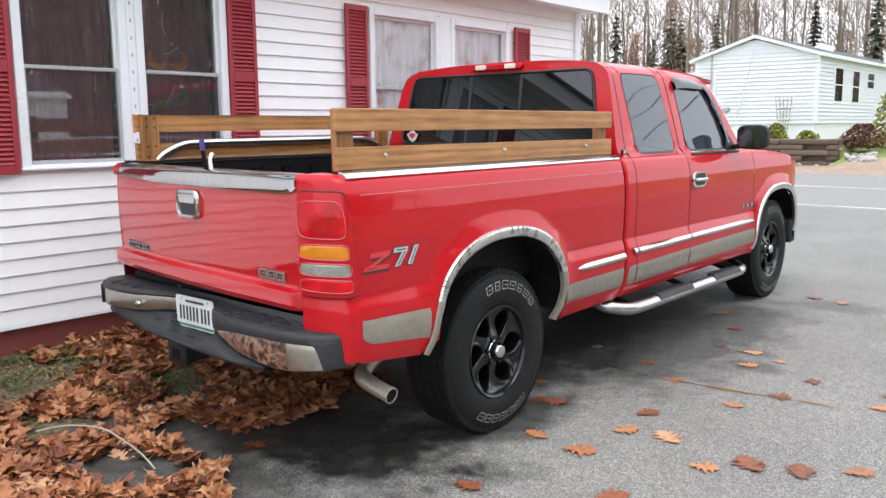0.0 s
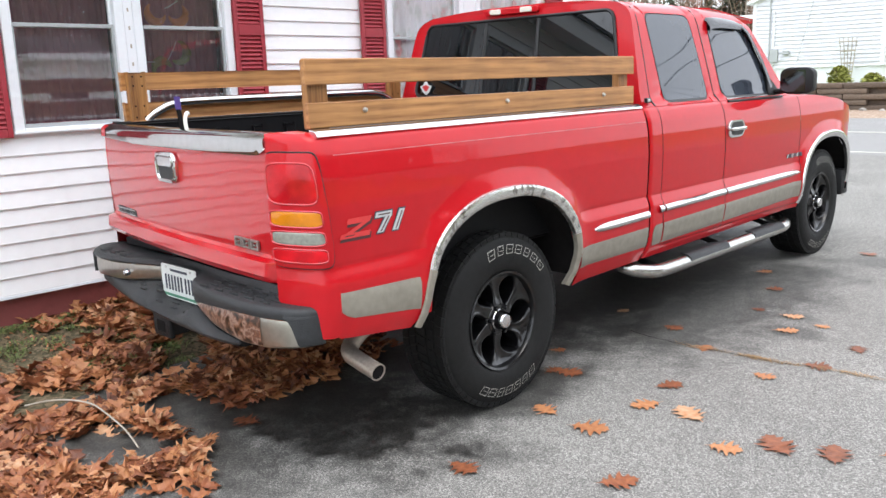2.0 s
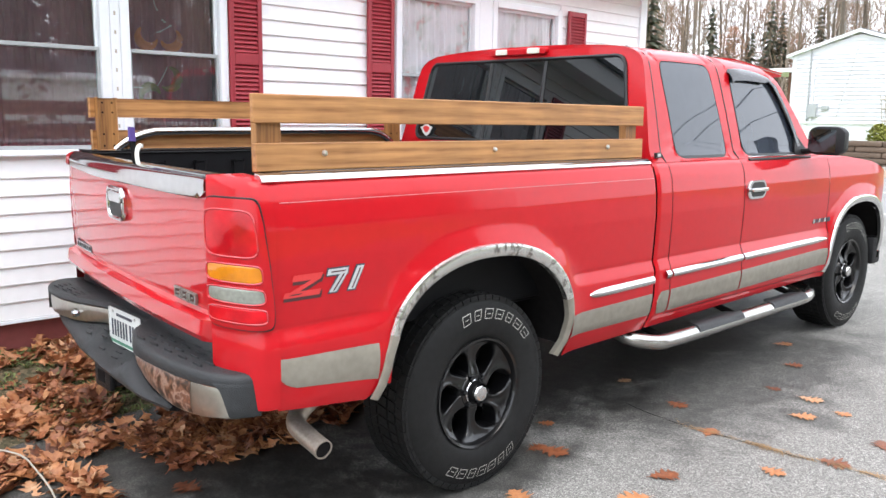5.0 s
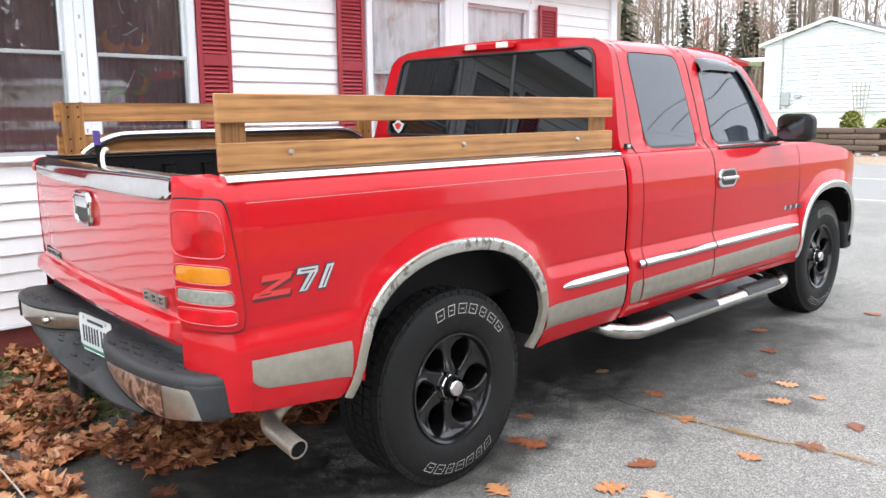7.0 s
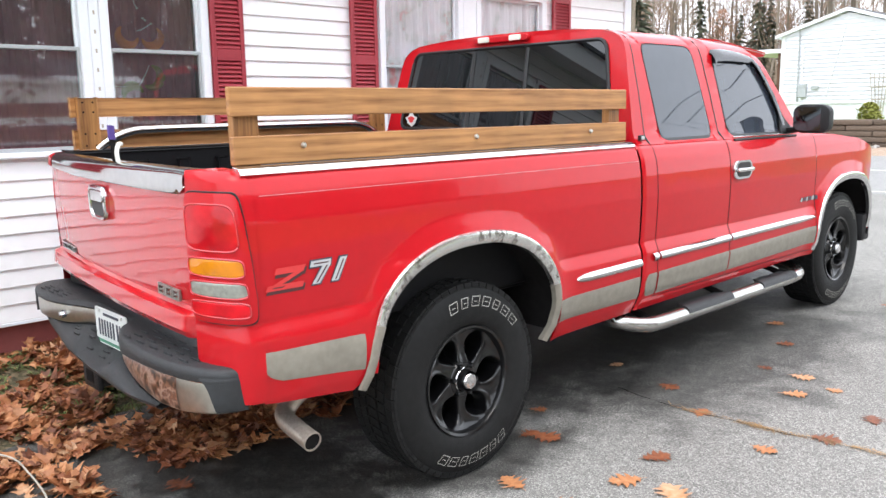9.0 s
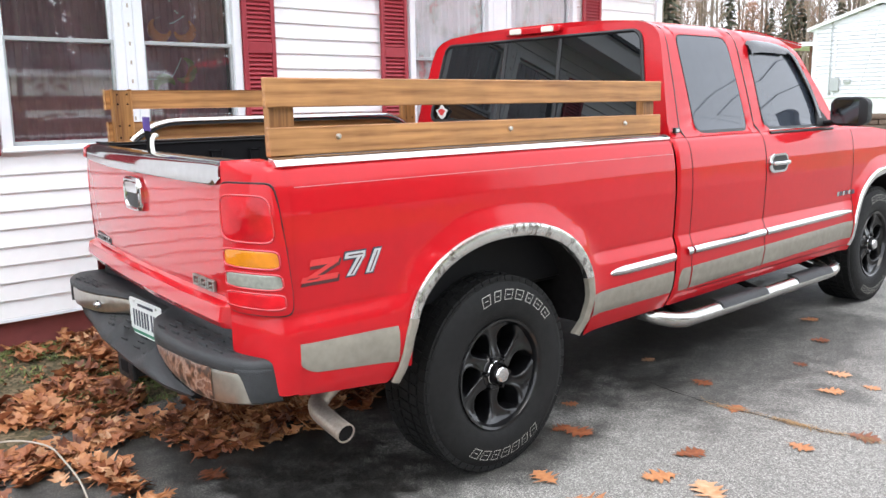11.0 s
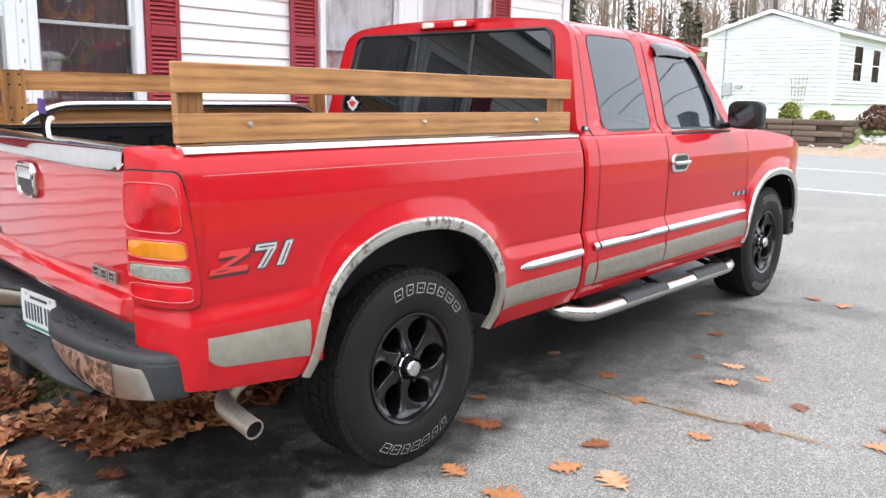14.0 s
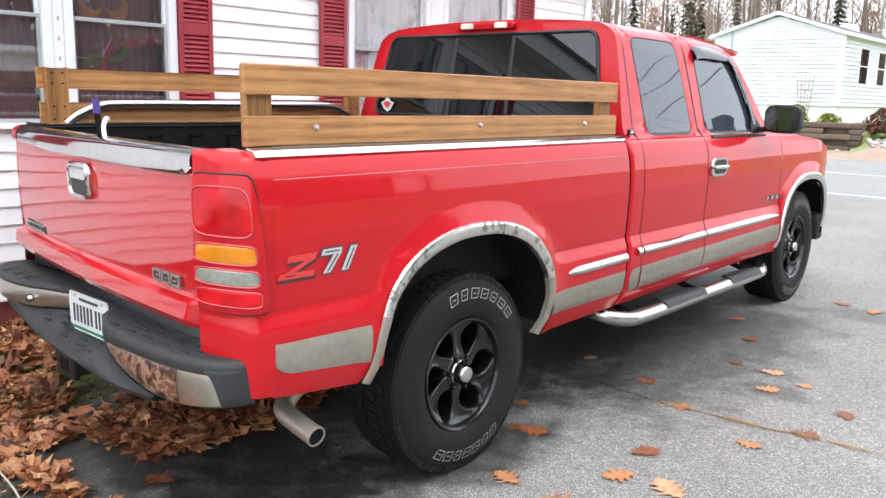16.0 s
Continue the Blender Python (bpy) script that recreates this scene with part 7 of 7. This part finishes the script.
BARE = [(-0.92, -1.10, 0.15, 0.06), (-0.90, -0.64, 0.12, 0.08), (-1.44, -0.64, 0.09, 0.08), (-1.66, -1.22, 0.06, 0.12)]   # gaps where the grass shows
litter = bmesh.new()
count = 0
while count < 2150:
    x, y = rl.uniform(-1.74, 0.75), rl.uniform(-2.9, 1.3)
    edge = 0.30 + 0.35 * noise.noise(Vector((x * 1.6, y * 1.6, 4))) - 0.75 * max(0, x + 0.25) - 0.75 * max(0, y + 0.05 + 0.3 * x) + 0.42 * max(0, -x - 0.75)
    if y < -1.08:
        edge = 0.14 + 0.66 * noise.noise(Vector((x * 2.6, y * 2.6, 7))) - 0.9 * max(0, math.hypot(x + 0.38, 0.9 * (y + 1.75)) - 0.76)
    if -0.40 < x < 0.7 and abs(y + 0.97 - 0.1 * x) < 0.15:
        edge -= 0.38
    if x < -1.22 + 0.15 * noise.noise(Vector((y * 2, 3, 1))) and y > -1.8:
        edge -= 0.34
    if noise.noise(Vector((x * 2.4, y * 2.4, 9))) > 0.28 and x < -0.5 and y > -1.3:
        edge -= 0.30
    if any(((x - gx) / sx) ** 2 + ((y - gy) / sy) ** 2 < 1.2 for gx, gy, sx, sy in BARE):
        edge -= 0.30
    if rl.random() * 0.55 > edge:
        continue
    m = Matrix.Translation((x, y, strip_z(x, y) + rl.uniform(0.005, 0.032))) @ Euler((rl.gauss(0, 0.28), rl.gauss(0, 0.28), rl.uniform(0, 6.3))).to_matrix().to_4x4() @ Matrix.Scale(rl.uniform(0.85, 1.5), 4)
    add_leaf(litter, m, rl.choice(shapes))
    count += 1
tagged(finish("leaf_litter", litter, LEAF, smooth=False), "thick drift of rust-brown oak leaves beside the house", "leaves", kind="stuff")

singles = []
for k in range(6):
    bm = bmesh.new()
    add_leaf(bm, Matrix.Identity(4), oak_leaf(rl, 0.165))
    me = bpy.data.meshes.new("oak_leaf")
    bm.to_mesh(me)
    bm.free()
    me.materials.append(LEAF)
    singles.append(me)
SPOTS = [(0.70, 0.71, 40, 0.6), (0.93, 0.48, 10, 1.05), (0.86, 0.46, 80, 0.7), (1.12, 0.05, 170, 0.9), (1.38, 0.015, 20, 1.1), (1.43, 0.36, 235, 0.95), (1.625, 0.39, 150, 1.15), (1.40, 0.625, 60, 0.9), (0.99, 1.40, 0, 0.8), (1.29, 1.19, 100, 0.75), (1.83, 1.265, 10, 0.9), (1.69, 0.99, 0, 0.75), (1.425, 1.98, 10, 0.85),
         (1.50, 1.71, 30, 0.85), (1.62, 1.887, 0, 0.6), (1.897, 1.62, 120, 0.8), (1.888, 0.18, 15, 0.9), (2.028, 0.324, 140, 1.2), (2.221, 0.381, 110, 1.1), (2.41, 0.52, 40, 0.9), (1.21, -0.575, 0, 0.9), (1.21, 2.0, 0, 0.6), (1.10, 2.49, 30, 0.75), (0.59, 1.516, 70, 0.6), (2.225, 2.125, 60, 0.8), (2.302, 1.594, 0, 0.85), (2.302, 1.393, 20, 0.95),
         (-0.05, -0.75, 90, 0.9), (0.17, -0.86, 200, 0.9), (1.72, -0.30, 50, 1.0), (1.25, 3.79, 0, 0.9), (0.86, 2.88, 45, 0.8), (1.47, 3.71, 100, 0.9), (0.22, -1.22, 30, 0.85)]
for k, (x, y, turn, size) in enumerate(SPOTS):
    ob = new("oak_leaf", singles[k % 6])
    ob.matrix_basis = Matrix.Translation((x, y, 0.008)) @ Matrix.Rotation(radians(turn), 4, "Z") @ Matrix.Diagonal((0.86, 1.28, 0.20, 1)) @ Matrix.Scale(size, 4)
    tagged(ob, "dry rust-brown oak leaf lying on the asphalt", "leaf", "fallen oak leaves")
for k in range(26):                        # leaves further out
    ob = new("oak_leaf", singles[k % 6])
    ob.matrix_basis = Matrix.Translation((rl.uniform(0.8, 6), rl.uniform(4, 10) if k % 2 else rl.uniform(-2.5, 3), 0.008)) @ Matrix.Rotation(rl.uniform(0, 6.28), 4, "Z") @ Matrix.Diagonal((0.86, 1.28, 0.20, 1)) @ Matrix.Scale(rl.uniform(0.6, 1.0), 4)
    if 0.9 < ob.location.x < 2.6 and -1 < ob.location.y < 3:
        ob.location.x += 2.2
    tagged(ob, "dry rust-brown oak leaf lying on the asphalt", "leaf", "fallen oak leaves")

# crack in the asphalt with needles caught in it
CRACK = line((0.7, 1.24), (0.97, 1.191), (1.17, 1.178), (1.47, 1.203), (1.67, 1.215), (1.84, 1.252), (2.05, 1.270), (2.32, 1.268))
bm = bmesh.new()
prev = None
for k in range(60):
    x = 0.80 + 0.95 * k / 59
    y = CRACK(x) + 0.012 * noise.noise(Vector((x * 14, 0, 0)))
    w = 0.0024 + 0.002 * noise.noise(Vector((x * 14, 5, 0)))
    cur = [bm.verts.new((x, y - w, 0.0052)), bm.verts.new((x, y + w, 0.0052))]
    if prev:
        bm.faces.new((prev[0], cur[0], cur[1], prev[1]))
    prev = cur
tagged(finish("trim_crack", bm, UNDER, smooth=False), "dark crack across the asphalt", "crack", kind="structure")
bm = bmesh.new()
for k in range(230):
    c = rl.choice(((1.28, 0.05), (1.53, 0.06), (1.60, 0.05), (1.83, 0.10), (1.98, 0.08)))
    x = rl.gauss(c[0], c[1])
    y = CRACK(x) + rl.gauss(0, 0.012)
    a, l2 = rl.gauss(0.1, 0.6), rl.uniform(0.012, 0.035)
    d, n2 = Vector((math.cos(a), math.sin(a), 0)) * l2, Vector((-math.sin(a), math.cos(a), 0)) * 0.0011
    p = Vector((x, y, 0.0065 + rl.random() * 0.004))
    bm.faces.new([bm.verts.new(v) for v in (p - d - n2, p + d - n2, p + d + n2, p - d + n2)])
tagged(finish("pine_needles", bm, FALLEN_NEEDLES, smooth=False), "rust-brown pine needles gathered along the crack", "needles", kind="stuff")

# low grass, moss and scraps along the house
TUFTS = [(-0.98, -1.02, 0.16, 0.09, 60), (-0.97, -0.66, 0.14, 0.10, 50), (-1.50, -0.62, 0.10, 0.10, 26), (-1.62, -0.95, 0.10, 0.10, 12), (-1.66, -1.22, 0.05, 0.12, 22), (-1.42, -1.30, 0.09, 0.08, 22), (-1.25, -0.82, 0.10, 0.10, 16), (-1.55, -0.30, 0.10, 0.45, 50), (-1.1, -0.2, 0.3, 0.3, 30), (-1.60, -2.0, 0.08, 0.4, 30), (-1.50, -0.85, 0.16, 0.35, 50)]
bm, scraps = bmesh.new(), bmesh.new()
for gx, gy, sx, sy, n in TUFTS:
    for k in range(n):
        x, y = max(-1.74, rl.gauss(gx, sx * 0.7)), rl.gauss(gy, sy * 0.7)
        tall = rl.uniform(0.6, 1.3)
        for j in range(rl.randint(5, 11)):
            p = Vector((x + rl.gauss(0, 0.016), y + rl.gauss(0, 0.016), strip_z(x, y) + rl.uniform(0.0, 0.022)))
            a = rl.uniform(0, 6.28)
            d = Vector((math.cos(a), math.sin(a), 0))
            h = rl.uniform(0.014, 0.038) * tall
            sd = Vector((-d.y, d.x, 0)) * rl.uniform(0.0016, 0.004)
            q, t2 = p + d * h * 0.6 + Vector((0, 0, h * 0.55)), p + d * h * 1.4 + Vector((0, 0, h * 0.6))
            v = [bm.verts.new(c) for c in (p - sd, p + sd, q + sd, q - sd, t2)]
            bm.faces.new(v[:4])
            bm.faces.new((v[3], v[2], v[4]))
for k in range(1500):
    x, y = rl.uniform(-1.74, -1.15), rl.uniform(-2.2, 0.9)
    a, e = rl.uniform(0, 6.28), rl.uniform(0.004, 0.014)
    p, d = Vector((x, y, strip_z(x, y) + rl.uniform(0.004, 0.016))), Vector((math.cos(a), math.sin(a), rl.gauss(0, 0.4)))
    o = Vector((-d.y, d.x, rl.gauss(0, 0.4)))
    scraps.faces.new([scraps.verts.new(p + c) for c in (-d * e, -o * e * 0.5, d * e, o * e * 0.6)])
tagged(finish("grass_tufts", bm, GRASS, smooth=False), "short green grass tufts between fallen leaves", "grass", kind="stuff")
tagged(finish("leaf_scraps", scraps, LEAF, smooth=False), "crumbled brown leaf scraps on the soil strip", "leaf scraps", kind="stuff")

tw = finish("twig", tube(arc([(-0.66, -1.49, 0.07), (-0.57, -1.38, 0.085), (-0.41, -1.30, 0.085), (-0.24, -1.29, 0.07), (-0.08, -1.29, 0.045), (0.07, -1.31, 0.02)], 6), 0.004, 6), TRELLIS)
tagged(tw, "thin pale bare twig lying on the leaves", "twig")
